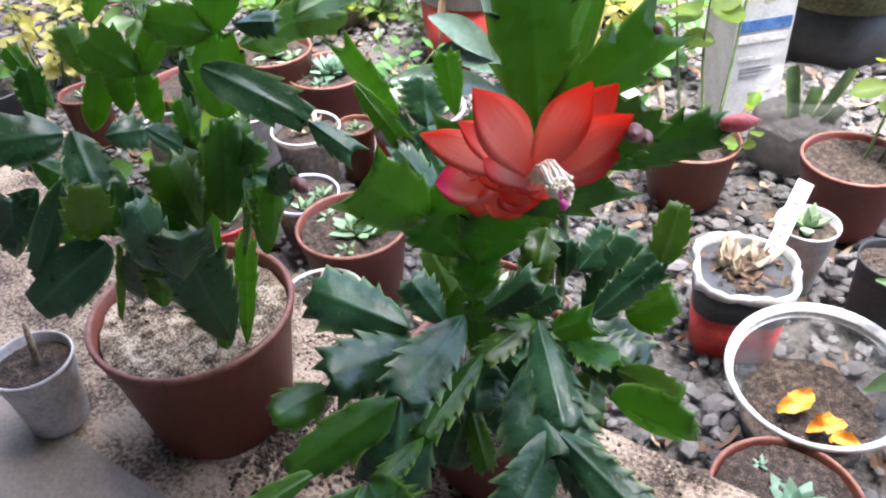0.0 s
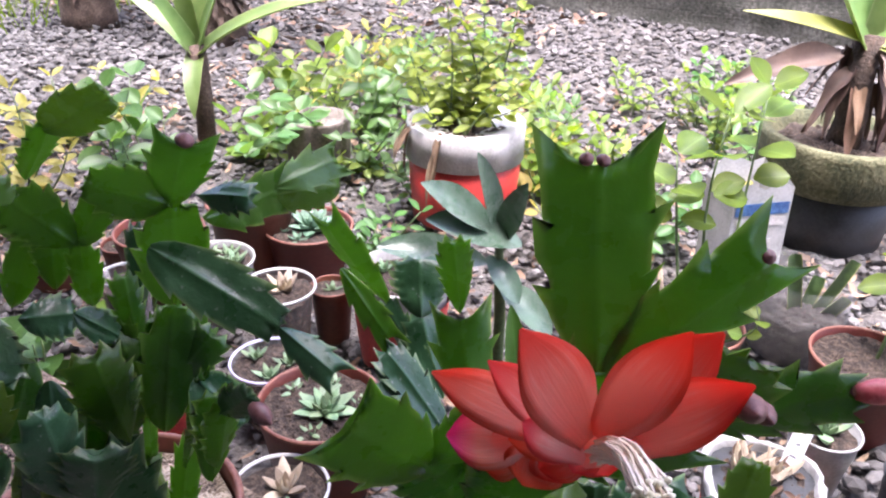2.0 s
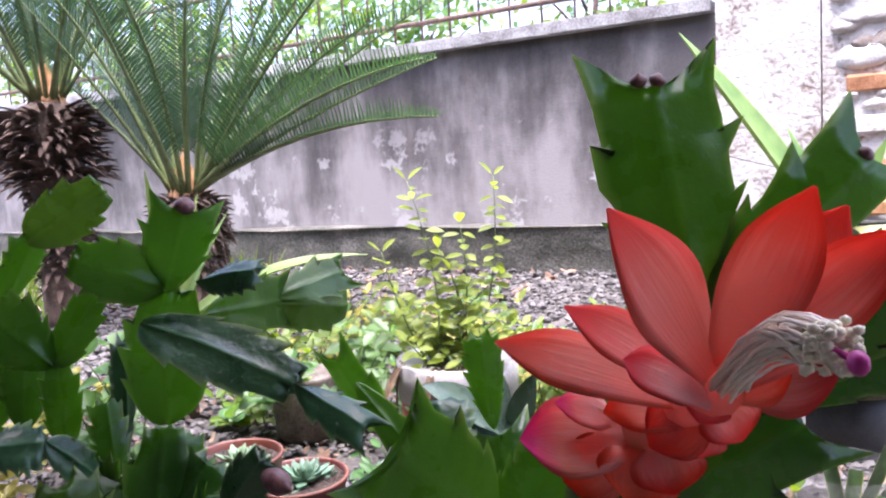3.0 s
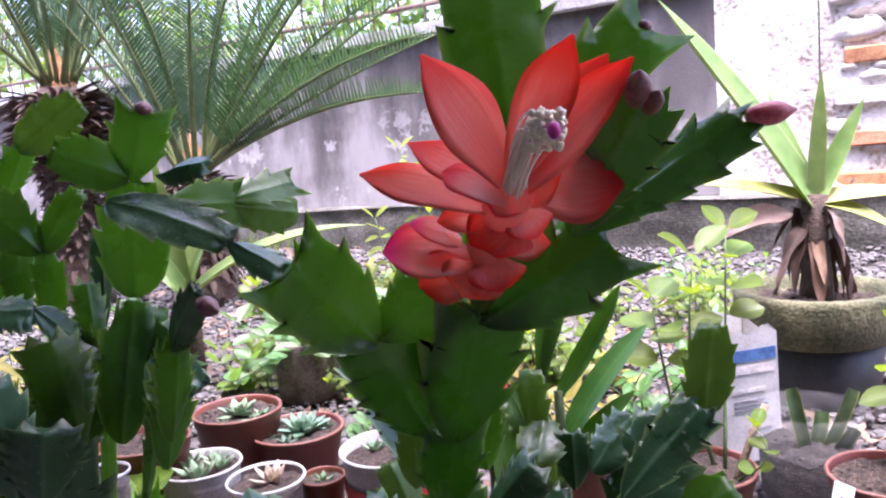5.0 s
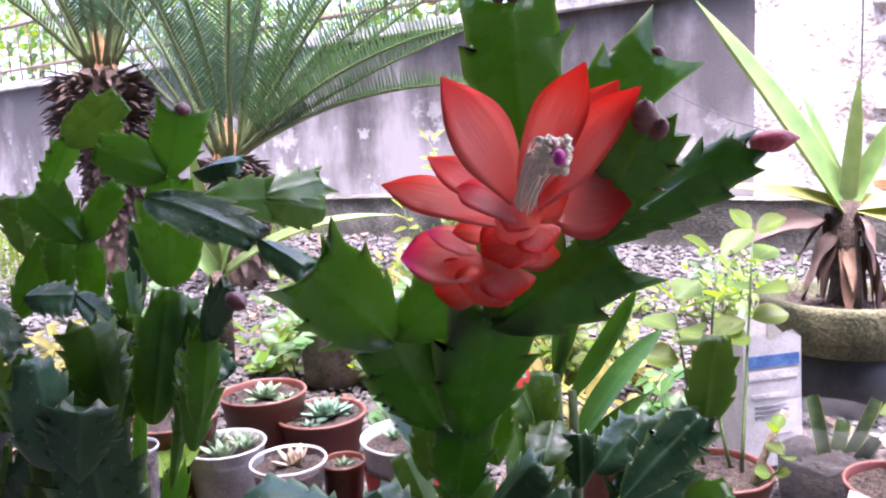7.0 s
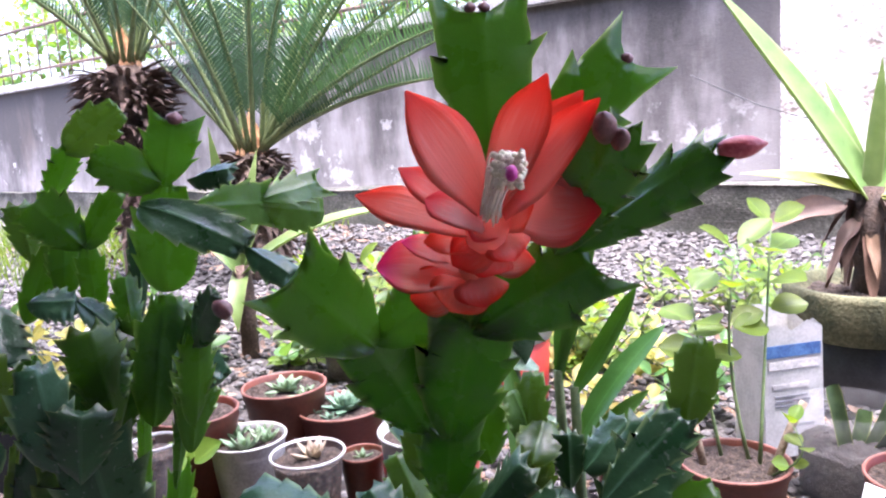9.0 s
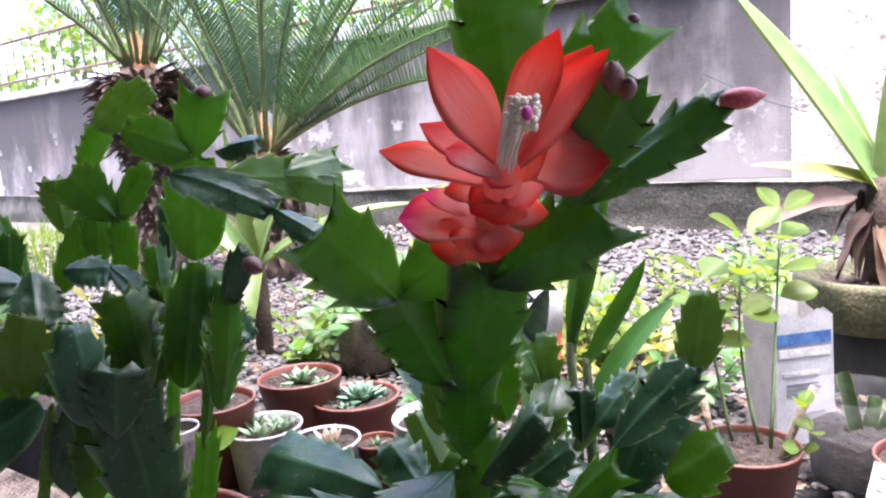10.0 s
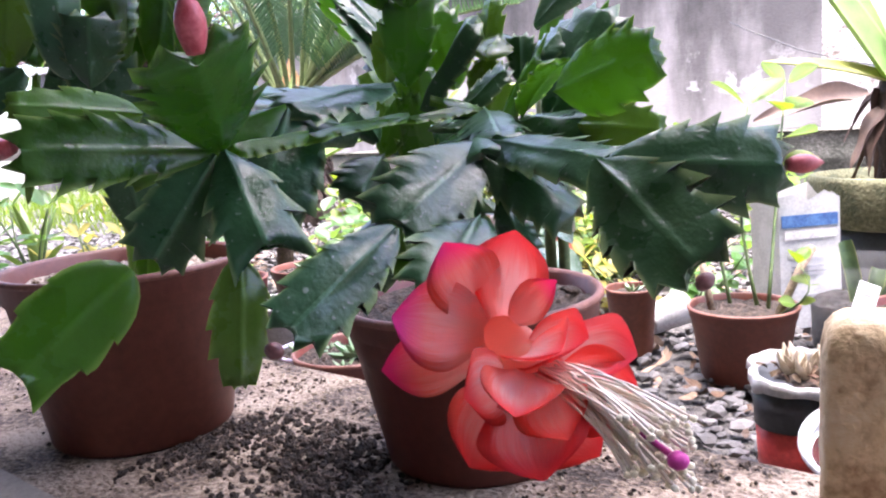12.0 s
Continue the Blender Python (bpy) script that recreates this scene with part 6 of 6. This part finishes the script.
# striped broad-leaved plant between the pots
sp = thing("striped_plant", (0.05, 0.86, base_z(0.05, 0.86)), "broad glossy striped leaves on a green cane", "foliage plant")
b = bmesh.new()
tube(b, curve_pts((0.012, -0.02, 0), (0.010, -0.03, 0.265), 0, 5, (0.006, 0, 0)), [0.008, 0.0075, 0.007, 0.0065, 0.006, 0.004], 8)
part("cane", b, STEM, sp)
for a, e, w, bd in (((0.035, -0.03, 0.255), (-0.066, -0.05, 0.290), 0.046, 0.5), ((0.0, -0.03, 0.232), (-0.118, -0.05, 0.256), 0.042, 0.5), ((0.004, -0.03, 0.270), (-0.072, -0.04, 0.326), 0.040, 0.5),
                    ((0.01, -0.02, 0.262), (-0.016, -0.04, 0.361), 0.028, 0.3), ((0.012, -0.02, 0.25), (0.036, -0.04, 0.330), 0.030, 0.4), ((0.014, -0.03, 0.206), (0.072, -0.06, 0.160), 0.038, 0.8),
                    ((0.0, -0.03, 0.24), (0.034, -0.06, 0.200), 0.030, 0.7)):
    b = bmesh.new()
    blade(b, a, e, (0.1, -0.5, 1), w, oval, bd, 0.3, 0.0005, 10, 0.05)
    part("leaf", b, STRAP, sp)
sg = thing("strap_plant", (0.085, 0.53, base_z(0.085, 0.53)), "clump of upright green strap leaves on pale canes", "foliage plant")
for foot, top in (((0.0795, 0.525, -0.155), (0.072, 0.52, 0.115)), ((0.092, 0.535, -0.155), (0.094, 0.52, 0.20)), ((0.040, 0.52, -0.155), (0.036, 0.50, 0.09)), ((0.100, 0.53, -0.155), (0.104, 0.515, 0.19))):
    b = bmesh.new()
    tube(b, curve_pts(foot, top, 0, 4, (0.004, 0, 0)), [0.0055, 0.005, 0.0045, 0.004, 0.003], 8)
    part("cane", b, STEM, sg, world_space=True)
for a, e, w, bd, f, m in (((0.093, 0.520, 0.195), (0.123, 0.500, 0.330), 0.013, -0.35, (-0.6, -0.8, 0.2), GRASS), ((0.103, 0.515, 0.185), (0.143, 0.500, 0.258), 0.014, -0.25, (-0.6, -0.8, 0.3), GRASS),
                          ((0.072, 0.520, 0.110), (0.112, 0.495, 0.098), 0.024, 1.6, (0, -0.3, 1), STRAP), ((0.094, 0.520, 0.19), (0.118, 0.545, 0.30), 0.015, 0.3, (-0.4, -0.8, 0.3), GRASS),
                          ((0.094, 0.520, 0.12), (0.150, 0.505, 0.19), 0.016, 0.5, (-0.4, -0.6, 0.7), GRASS), ((0.072, 0.520, 0.10), (0.060, 0.545, 0.20), 0.02, 0.3, (0.3, -0.8, 0.3), GRASS),
                          ((0.104, 0.515, 0.15), (0.165, 0.53, 0.225), 0.018, 0.7, (-0.4, -0.6, 0.7), GRASS)):
    b = bmesh.new()
    blade(b, a, e, f, w, strap, bd, 0.35, 0.0004, 12, 0.04)
    part("leaf", b, m, sg, world_space=True)

# white and red planter with a yellow-green shrub
px, py = 0.012, 1.445
pz = base_z(px, py)
pl = thing("two_tone_planter", (px, py, pz), "red plastic planter with a white upper part and a yellow-green shrub", "planter")
part("lower_tub", lathe([(0.07, 0.002), (0.092, 0.0), (0.096, 0.004), (0.104, 0.118), (0.10, 0.120)], 44), RED_PLASTIC, pl, "weathered red lower tub")
part("upper_tub", lathe([(0.098, 0.1195), (0.108, 0.121), (0.1085, 0.185), (0.104, 0.187), (0.098, 0.180), (0.002, 0.165)], 44), WHITE_PLASTIC, pl, "dirty white upper tub")
earth(pl, 0.098, 0.17, SOIL)
stems = [((rng.uniform(-.06, .06), rng.uniform(-.06, .06), 0.17), (rng.uniform(-.14, .14), rng.uniform(-.12, .12), rng.uniform(0.22, 0.34))) for _ in range(15)]
stems += [((-0.03, 0, 0.17), (-0.07, 0.05, 0.50)), ((0.03, 0, 0.17), (0.085, 0.04, 0.50)), ((0, 0, 0.17), (0.02, 0.03, 0.42)), ((0.02, 0, 0.17), (-0.02, 0.0, 0.38)), ((-0.05, 0, .17), (-0.12, 0.0, 0.38))]
leafy_plant(pl, stems, 0.032, 0.016, LEAF_LIME, 0.022, 31, stem_r=0.002, lower=0.2)
b = bmesh.new()
for k in range(7):
    a = rng.uniform(3.2, 4.4)
    s0 = Vector((math.cos(a) * 0.10, math.sin(a) * 0.10, 0.19))
    blade(b, s0, s0 + Vector((math.cos(a) * 0.03 + rng.uniform(-.02, .02), math.sin(a) * 0.03, -rng.uniform(0.05, 0.13))), (math.cos(a), math.sin(a), 0.3), 0.013, lance, 0.6, 0.6, 0, 7, 0.4)
part("dead_leaves", b, LITTER, pl, "withered brown leaves hanging over the rim")

# tall grey cylinder pot with trailing foliage
cyl = thing("cylinder_pot", (-0.297, 1.62, base_z(-0.297, 1.62)), "tall grey-brown cylinder pot with trailing leaves", "planter")
part("pot", lathe([(0.05, 0.002), (0.058, 0.0), (0.064, 0.006), (0.068, 0.12), (0.067, 0.125), (0.060, 0.124), (0.055, 0.11), (0.002, 0.105)], 40), surf("weathered_clay", [(0.3, (0.07, 0.06, 0.05)), (0.7, (0.20, 0.17, 0.145))], 0.9, 25, 180, 0.5), cyl)
leafy_plant(cyl, [((0, 0, 0.1), (math.cos(a) * 0.15, math.sin(a) * 0.15, 0.12 + 0.06 * math.sin(3 * a))) for a in (2.2, 2.9, 3.6, 4.2, 4.7, 1.5)], 0.05, 0.032, LEAF_MID, 0.04, 33, each=True)

# carton reused as a pot
cz = base_z(0.447, 1.19)
can = thing("carton_planter", (0.447, 1.185, cz), "white printed carton with a torn top reused as a planter", "carton")
can.rotation_euler = (radians(-3), 0, radians(16))
b = bmesh.new()
hw, hd, hh = 0.048, 0.040, 0.192
outer = [Vector((sx * hw, sy * hd, 0)) for sx, sy in ((-1, -1), (1, -1), (1, 1), (-1, 1))]
ring0, ring1, ring2, ring3 = [], [], [], []
for k in range(4):
    for s in range(4):
        p = outer[k].lerp(outer[(k + 1) % 4], s / 4)
        top = hh + rng.uniform(-0.006, 0.010) + (0.015 if k == 2 else 0)
        ring0.append(b.verts.new(p))
        ring1.append(b.verts.new(p * 0.985 + Vector((0, 0, hh * 0.5))))
        ring2.append(b.verts.new(p + Vector((0, 0, top))))
        ring3.append(b.verts.new(p * 0.95 + Vector((0, 0, hh * 0.85))))
for A, B in ((ring0, ring1), (ring1, ring2), (ring2, ring3)):
    for k in range(16):
        b.faces.new((A[k], A[(k + 1) % 16], B[(k + 1) % 16], B[k]))
part("carton", b, CARD, can, smooth=False)
earth(can, 0.042, hh * 0.86, SOIL)
for nm, x0, x1, z0, z1, mt in (("blue_panel", -0.044, 0.044, 0.150, 0.168, BLUE), ("print_line", -0.040, 0.040, 0.132, 0.144, GREY_CUP), ("print_line", -0.035, 0.024, 0.104, 0.110, GREY_CUP), ("print_line", -0.030, 0.020, 0.090, 0.0925, INK), ("print_line", -0.030, 0.025, 0.083, 0.0855, INK), ("print_line", -0.030, 0.010, 0.076, 0.0785, INK), ("print_line", -0.010, 0.030, 0.045, 0.049, INK)):
    b = bmesh.new()
    bmesh.ops.create_cube(b, size=1.0)
    for v in b.verts:
        v.co = Vector(((x0 + x1) / 2 + v.co.x * (x1 - x0), -hd - 0.0006 + v.co.y * 0.001, (z0 + z1) / 2 + v.co.z * (z1 - z0)))
    part(nm, b, mt, can, smooth=False)
b = bmesh.new()
for k in range(14):
    p = Vector((rng.uniform(-.03, .03), rng.uniform(-.03, .03), hh * 0.87))
    blade(b, p, p + Vector((rng.uniform(-.02, .02), rng.uniform(-.02, .02), rng.uniform(.0, .015))), (0, 0, 1), 0.010, oval, 0.4, 0.2, 0, 5)
part("leaves", b, LEAF_YELLOW, can)

# cut clear bottle with a snake plant
sn = thing("bottle_planter", (0.487, 1.035, base_z(0.487, 1.035)), "cut clear bottle with earth and a cropped snake plant", "planter")
part("bottle", lathe([(0.05, 0.0), (0.062, 0.002), (0.066, 0.012), (0.064, 0.05), (0.067, 0.09), (0.066, 0.125), (0.0645, 0.125), (0.0640, 0.05), (0.060, 0.006), (0.002, 0.004)], 44, 0.008), CLEAR, sn)
earth(sn, 0.0618, 0.068, BOTTLE_EARTH, deep=0.060, foot=0.96)
for a, e, w in (((-0.005, 0.0, 0.06), (-0.024, 0.0, 0.150), 0.024), ((0.012, 0.01, 0.06), (0.026, 0.02, 0.108), 0.026), ((0.022, 0, 0.06), (0.064, 0.01, 0.140), 0.022), ((0.03, -0.01, 0.06), (0.05, -0.02, 0.098), 0.024)):
    b = bmesh.new()
    blade(b, a, e, (0.2, -1, 0.2), w, lambda s: 0.9 if s < 0.98 else 0.8, 0.1, 0.5, 0.003, 8)
    part("leaf", b, SNAKE, sn)

# big agave-like aloe in a mossy concrete pot
ax, ay = 0.666, 1.408
az = base_z(ax, ay)
al = thing("concrete_planter", (ax, ay, az), "mossy concrete pot on a black bucket holding a large pale aloe", "planter")
part("bucket", lathe([(0.085, 0.002), (0.098, 0.0), (0.102, 0.004), (0.112, 0.105), (0.10, 0.107)], 48), BLACK_PLASTIC, al, "black plastic bucket underneath")
part("pot", lathe([(0.112, 0.1065), (0.124, 0.110), (0.133, 0.125), (0.137, 0.185), (0.134, 0.195), (0.122, 0.196), (0.114, 0.180), (0.105, 0.165), (0.002, 0.16)], 52, 0.012), CONCRETE, al, "mossy rough concrete pot")
earth(al, 0.11, 0.172, SOIL)
cz0 = 0.205 - az
tube_part("aloe_stem", al, [(ax, ay, az + 0.16), (ax + 0.004, ay, az + 0.22), (ax - 0.004, ay, az + 0.28), (ax, ay, az + cz0 + 0.01)], [0.030, 0.026, 0.027, 0.024], DEAD_WOOD, 12)
for e, w, bd, m in (((-0.252, 0.012, 0.362), 0.074, 0.15, ALOE), ((0.022, 0.012, 0.224), 0.036, 0.1, ALOE), ((0.085, -0.008, 0.170), 0.042, -0.2, ALOE), ((-0.222, -0.03, 0.047), 0.036, 0.35, ALOE_PALE), ((0.16, -0.04, 0.004), 0.042, 0.4, ALOE_PALE),
                    ((0.12, -0.05, -0.06), 0.034, 0.7, ALOE_PALE), ((-0.060, 0.05, 0.20), 0.034, 0.1, ALOE)):
    b = bmesh.new()
    a = Vector((0, 0, cz0))
    blade(b, a, a + Vector(e), (-e[0] * 0.6, -0.6, 0.8), w, spike, bd, 0.45, w * 0.10, 14)
    part("leaf", b, m, al)
for k in range(16):
    a = k * 0.7 + 3.0
    b = bmesh.new()
    p = Vector((0.026 * math.cos(a), 0.026 * math.sin(a), cz0 - 0.012 - 0.03 * (k % 3)))
    blade(b, p, p + Vector((math.cos(a) * rng.uniform(0.01, 0.075), math.sin(a) * 0.05, -0.06 - 0.10 * rng.random())), (math.cos(a), math.sin(a), 0.8), rng.uniform(0.014, 0.030), spike, 0.35, 0.8, 0.001, 10, 0.5)
    part("dry_leaf", b, (ALOE_DRY, ALOE_DRY, LITTER)[k % 3], al, "shrivelled reddish-brown leaf")

b = bmesh.new()
blade(b, Vector((0.6167, 1.3850, 0.1881)) - al.location, Vector((0.4126, 1.3000, 0.1536)) - al.location, (0.1, -0.6, 0.8), 0.045, lance, 0.35, 0.8, 0.001, 14, 0.3)
part("dry_leaf", b, ALOE_DRY, al, "long withered pinkish-brown leaf")

# aloes and low shrubs further back
def aloe(x, y, size, count, seed, label, long_leaf=None):
    r = random.Random(seed)
    t = thing("aloe", (x, y, base_z(x, y)), label, "aloe")
    for k in range(count):
        a = k * 2.4
        up = r.uniform(0.35, 1.3)
        d = Vector((math.cos(a) * math.cos(up), math.sin(a) * math.cos(up), math.sin(up))) * size * r.uniform(0.7, 1.1)
        b = bmesh.new()
        blade(b, (0, 0, 0.02), Vector((0, 0, 0.02)) + d, (-d.x, -d.y, size), size * 0.13, spike, 0.4, 0.5, size * 0.012, 10)
        part("leaf", b, ALOE, t)
    if long_leaf:
        b = bmesh.new()
        blade(b, (0, 0, 0.05), long_leaf, (0, -.3, 1), size * 0.12, spike, 0.9, 0.5, size * 0.012, 12)
        part("leaf", b, ALOE, t)
    return t


ta = thing("tall_aloe", (-0.60, 1.80, base_z(-0.6, 1.8)), "pale green aloe on a bare stalk with long toothed leaves", "aloe")
tube_part("stalk", ta, [(-0.60, 1.80, base_z(-0.6, 1.8) - 0.01), (-0.595, 1.80, 0.0), (-0.60, 1.80, 0.07)], [0.022, 0.02, 0.022], BARK, 10)
for e, w, bd, f in (((-0.640, 1.79, 0.40), 0.045, 0.15, (0.2, -1, 0.2)), ((-0.465, 1.78, 0.30), 0.036, 0.3, (-0.5, -0.6, 0.5)), ((-0.170, 1.80, 0.185), 0.045, 0.9, (0, -0.5, 1)), ((-0.70, 1.72, 0.26), 0.04, 0.4, (0.5, -0.6, 0.5)),
                    ((-0.585, 1.70, -0.07), 0.050, 0.8, (0, -1, 0.3)), ((-0.56, 1.88, 0.34), 0.04, 0.2, (0, -1, 0.3)), ((-0.78, 1.86, 0.17), 0.04, 0.8, (0, -0.5, 1))):
    b = bmesh.new()
    blade(b, (-0.60, 1.80, 0.05), e, f, w, spike, bd, 0.45, w * 0.1, 14)
    part("leaf", b, ALOE, ta, world_space=True)
aloe(-1.25, 1.75, 0.26, 8, 52, "small green aloe among dry leaves")


def bush(x, y, h, spread, count, ll, lw, mat, seed, label, name="low_shrub"):
    r = random.Random(seed)
    t = thing(name, (x, y, base_z(x, y) - 0.005), label, "shrub", "low shrubs in the yard")
    leafy_plant(t, [((r.uniform(-.3, .3) * spread, r.uniform(-.3, .3) * spread, 0), (r.uniform(-1, 1) * spread, r.uniform(-1, 1) * spread, h * r.uniform(0.55, 1.05))) for _ in range(count)], ll, lw, mat, ll * 1.0, seed, stem_r=0.0025)
    return t


bush(-0.78, 1.32, 0.26, 0.12, 9, 0.04, 0.02, LEAF_YELLOW, 61, "yellowing low shrub over dry leaves")
bush(-0.62, 1.45, 0.24, 0.10, 8, 0.055, 0.035, LEAF_MID, 62, "mid-green low leafy shrub on gravel")
bush(-0.95, 1.15, 0.34, 0.10, 6, 0.06, 0.022, LEAF_MID, 63, "upright thin-leaved green shrub on gravel")
bush(-0.42, 1.95, 0.22, 0.16, 10, 0.055, 0.035, LEAF, 64, "yellow-green spreading shrub on gravel")
bush(-0.22, 1.86, 0.18, 0.12, 8, 0.05, 0.035, LEAF_MID, 65, "green spreading shrub behind the cylinder pot")
bush(0.22, 1.55, 0.16, 0.10, 9, 0.034, 0.022, LEAF, 66, "small bright green shrub on gravel")
bush(0.33, 1.34, 0.12, 0.08, 6, 0.035, 0.022, LEAF_MID, 67, "small green weed in the gravel")
bush(0.10, 1.62, 0.14, 0.12, 8, 0.034, 0.022, LEAF, 68, "small bright green shrub on gravel")
bush(-0.42, 0.98, 0.10, 0.05, 5, 0.05, 0.042, LEAF, 69, "round-leaved green seedling on gravel")
bush(-0.52, 0.86, 0.09, 0.06, 5, 0.05, 0.042, LEAF_MID, 70, "round-leaved green seedling on gravel")
bush(-0.10, 1.25, 0.10, 0.06, 6, 0.03, 0.014, LEAF_MID, 71, "small green weed in the gravel")
bush(-0.9, 1.75, 0.16, 0.2, 10, 0.04, 0.02, LEAF_YELLOW, 72, "yellowing low shrub over dry leaves")
# yellow-green weeds between the pots
weed_rng = random.Random(77)
for k in range(44):
    u, n = weed_rng.uniform(-1.45, -0.30), weed_rng.uniform(1.2, 2.25)
    p = un(u, n)
    ll = weed_rng.uniform(0.022, 0.042)
    bush(p.x, p.y, weed_rng.uniform(0.07, 0.17), weed_rng.uniform(0.04, 0.09), weed_rng.randint(4, 7), ll, ll * 0.5, (LEAF, LEAF_MID, LEAF_YELLOW, LEAF)[k % 4], 200 + k, ("yellow-green", "mid-green", "yellowing", "bright green")[k % 4] + " small weed sprouting from the gravel", "garden_weed")
t, h = rough_pot("black_nursery_pot", -0.76, 1.10, -0.03, 0.075, "black nursery pot with a leafy plant", "potted plant", material=BLACK_PLASTIC, rim=BLACK_PLASTIC)
leafy_plant(t, [((0, 0, h), (0.05 * math.cos(a), 0.05 * math.sin(a), h + 0.14)) for a in (0, 1.6, 3.0, 4.4)], 0.05, 0.03, LEAF_MID, 0.05, 73)

# grass at the far side of the yard
b = bmesh.new()
gr = random.Random(9)
for k in range(2600):
    u, n = gr.uniform(-5.2, -2.75), gr.uniform(1.5, 3.1)
    p = Vector((u, n, ground_z(n) - 0.005))
    blade(b, p, p + Vector((gr.uniform(-.05, .05), gr.uniform(-.05, .05), gr.uniform(.04, .13))), (gr.uniform(-1, 1), -1, 0.2), 0.008, spike, 0.5, 0.2, 0, 3)
g = part("grass", b, LEAF, None)
g.rotation_euler = (0, 0, radians(TURN_U))
tagged(g, "patchy bright green grass before the palms", "grass", kind="stuff")


# ---- sago palms ----
def frond_mesh(length, arch, seed, leaflet=0.125):
    """A stiff feather frond: a tapering rib with two rows of narrow leaflets."""
    r = random.Random(seed)
    leaves = bmesh.new()
    rib = bmesh.new()
    pts = []
    for k in range(19):
        s = k / 18
        pts.append(Vector((length * (s - 0.18 * arch * s * s), 0, length * (0.0 - 0.42 * arch * s * s))))
    tube(rib, pts, [0.011 * (1 - 0.85 * k / 18) for k in range(19)], 6)
    for k in range(64):
        s = 0.14 + 0.85 * k / 63
        i = min(17, int(s * 18))
        p = pts[i].lerp(pts[i + 1], s * 18 - i)
        d = (pts[i + 1] - pts[i]).normalized()
        up = Vector((0, 1, 0)).cross(d)
        if up.z < 0:
            up = -up
        ll = leaflet * (math.sin(math.pi * (0.12 + 0.83 * s)) ** 0.6) * r.uniform(0.9, 1.08)
        for sgn in (1, -1):
            e = p + (d * r.uniform(0.5, 0.68) + Vector((0, sgn, 0)) * 0.8 + up * r.uniform(0.34, 0.5)) .normalized() * ll
            blade(leaves, p, e, up, 0.0068, lambda q: 1 - 0.85 * q, 0.3, 0.3, 0, 3)
    out = []
    for bmx, nm, mt in ((rib, "rib", RIB), (leaves, "frond_blade", FROND)):
        me = bpy.data.meshes.new(nm)
        bmx.to_mesh(me)
        bmx.free()
        me.materials.append(mt)
        me.polygons.foreach_set("use_smooth", [True] * len(me.polygons))
        out.append(me)
    return out


FRONDS = [frond_mesh(1.05, a, 80 + k) for k, a in enumerate((0.25, 0.5, 0.85))]


def sago(x, y, top, r, skirt, count, lifts, more, seed, label, scale=1.0):
    """A slim trunk, a head of old leaf bases of radius skirt, and fronds from steep (lifts[0]) to low (lifts[1])."""
    q = random.Random(seed)
    z = base_z(x, y)
    t = thing("sago_palm", (x, y, z), label, "palm", "sago palms by the wall")
    hh = top - z
    part("trunk", lathe([(r * 1.05, -0.02), (r, 0.05), (r * 0.92, hh * 0.5), (r, hh * 0.7), (skirt * 0.62, hh * 0.86), (skirt * 0.5, hh * 0.96), (r * 0.4, hh)], 28, 0.03), BARK, t)
    b = bmesh.new()
    for k in range(900):
        a, s = q.uniform(0, 6.28), q.random() ** 0.6
        zz = hh * (0.15 + 0.83 * s)
        rr = r * 0.93 if s < 0.6 else r + (skirt * 0.62 - r) * (s - 0.6) / 0.25 if s < 0.85 else skirt * (0.62 - 1.6 * (s - 0.85))
        out = 0.035 if s < 0.6 else (skirt - rr) * q.uniform(0.6, 1.15)
        p = Vector((math.cos(a) * rr, math.sin(a) * rr, zz))
        blade(b, p * 0.97, p + Vector((math.cos(a) * out, math.sin(a) * out, q.uniform(-0.07, 0.02))), (0, 0, 1), 0.026, spike, 0.7, 0.4, 0.002, 4)
    part("leaf_base_sheath", b, BARK, t, "ragged brown old leaf bases")["kind"] = "stuff"
    b = bmesh.new()
    for k in range(60):
        a, s = q.uniform(0, 6.28), q.random()
        p = Vector((math.cos(a) * 0.07 * s, math.sin(a) * 0.07 * s, hh - 0.02))
        blade(b, p, p * 0.6 + Vector((0, 0, hh * 0.4 + 0.07 + 0.10 * (1 - s))), (math.cos(a), math.sin(a), 0.2), 0.024, spike, 0.1, 0.4, 0.002, 4)
    part("heart", b, HEART, t, "woolly tan growing heart")
    turns = [(k * 2.39996, lifts[0] - (lifts[0] - lifts[1]) * (k / count) + q.uniform(-.08, .08), k % 3, scale * q.uniform(0.85, 1.1)) for k in range(count)]
    for a, lift, kind, size in turns + list(more):
        fr = new("frond")
        fr.parent = t
        fr.location = (math.cos(a) * 0.05, math.sin(a) * 0.05, hh)
        fr.rotation_euler = Euler((q.uniform(-.3, .3), -lift, a))
        fr.scale = (size,) * 3
        fr.empty_display_size = 0.05
        for me in FRONDS[kind]:
            o = new(me.name, me)
            o.parent = fr
    return t


LOW = [(-0.52, 1.02, 1, 1.1), (-0.62, 0.80, 0, 1.08), (-0.40, 0.62, 0, 1.12), (-0.66, 0.50, 1, 1.15), (-0.5, 0.72, 1, 1.0), (2.7, 0.8, 0, 1.0), (2.5, 1.0, 1, 1.0), (-0.3, 1.15, 0, 1.05), (-0.60, 0.38, 1, 1.1), (-0.46, 0.46, 0, 1.0)]
sago(-0.89, 2.80, 0.325, 0.10, 0.15, 17, (1.5, 0.95), LOW, 91, "sago palm with arching feather fronds and a short trunk")
sago(-1.412, 2.95, 0.685, 0.095, 0.225, 22, (1.5, 0.85), (), 92, "sago palm with a shaggy brown head on a slim trunk", 0.9)
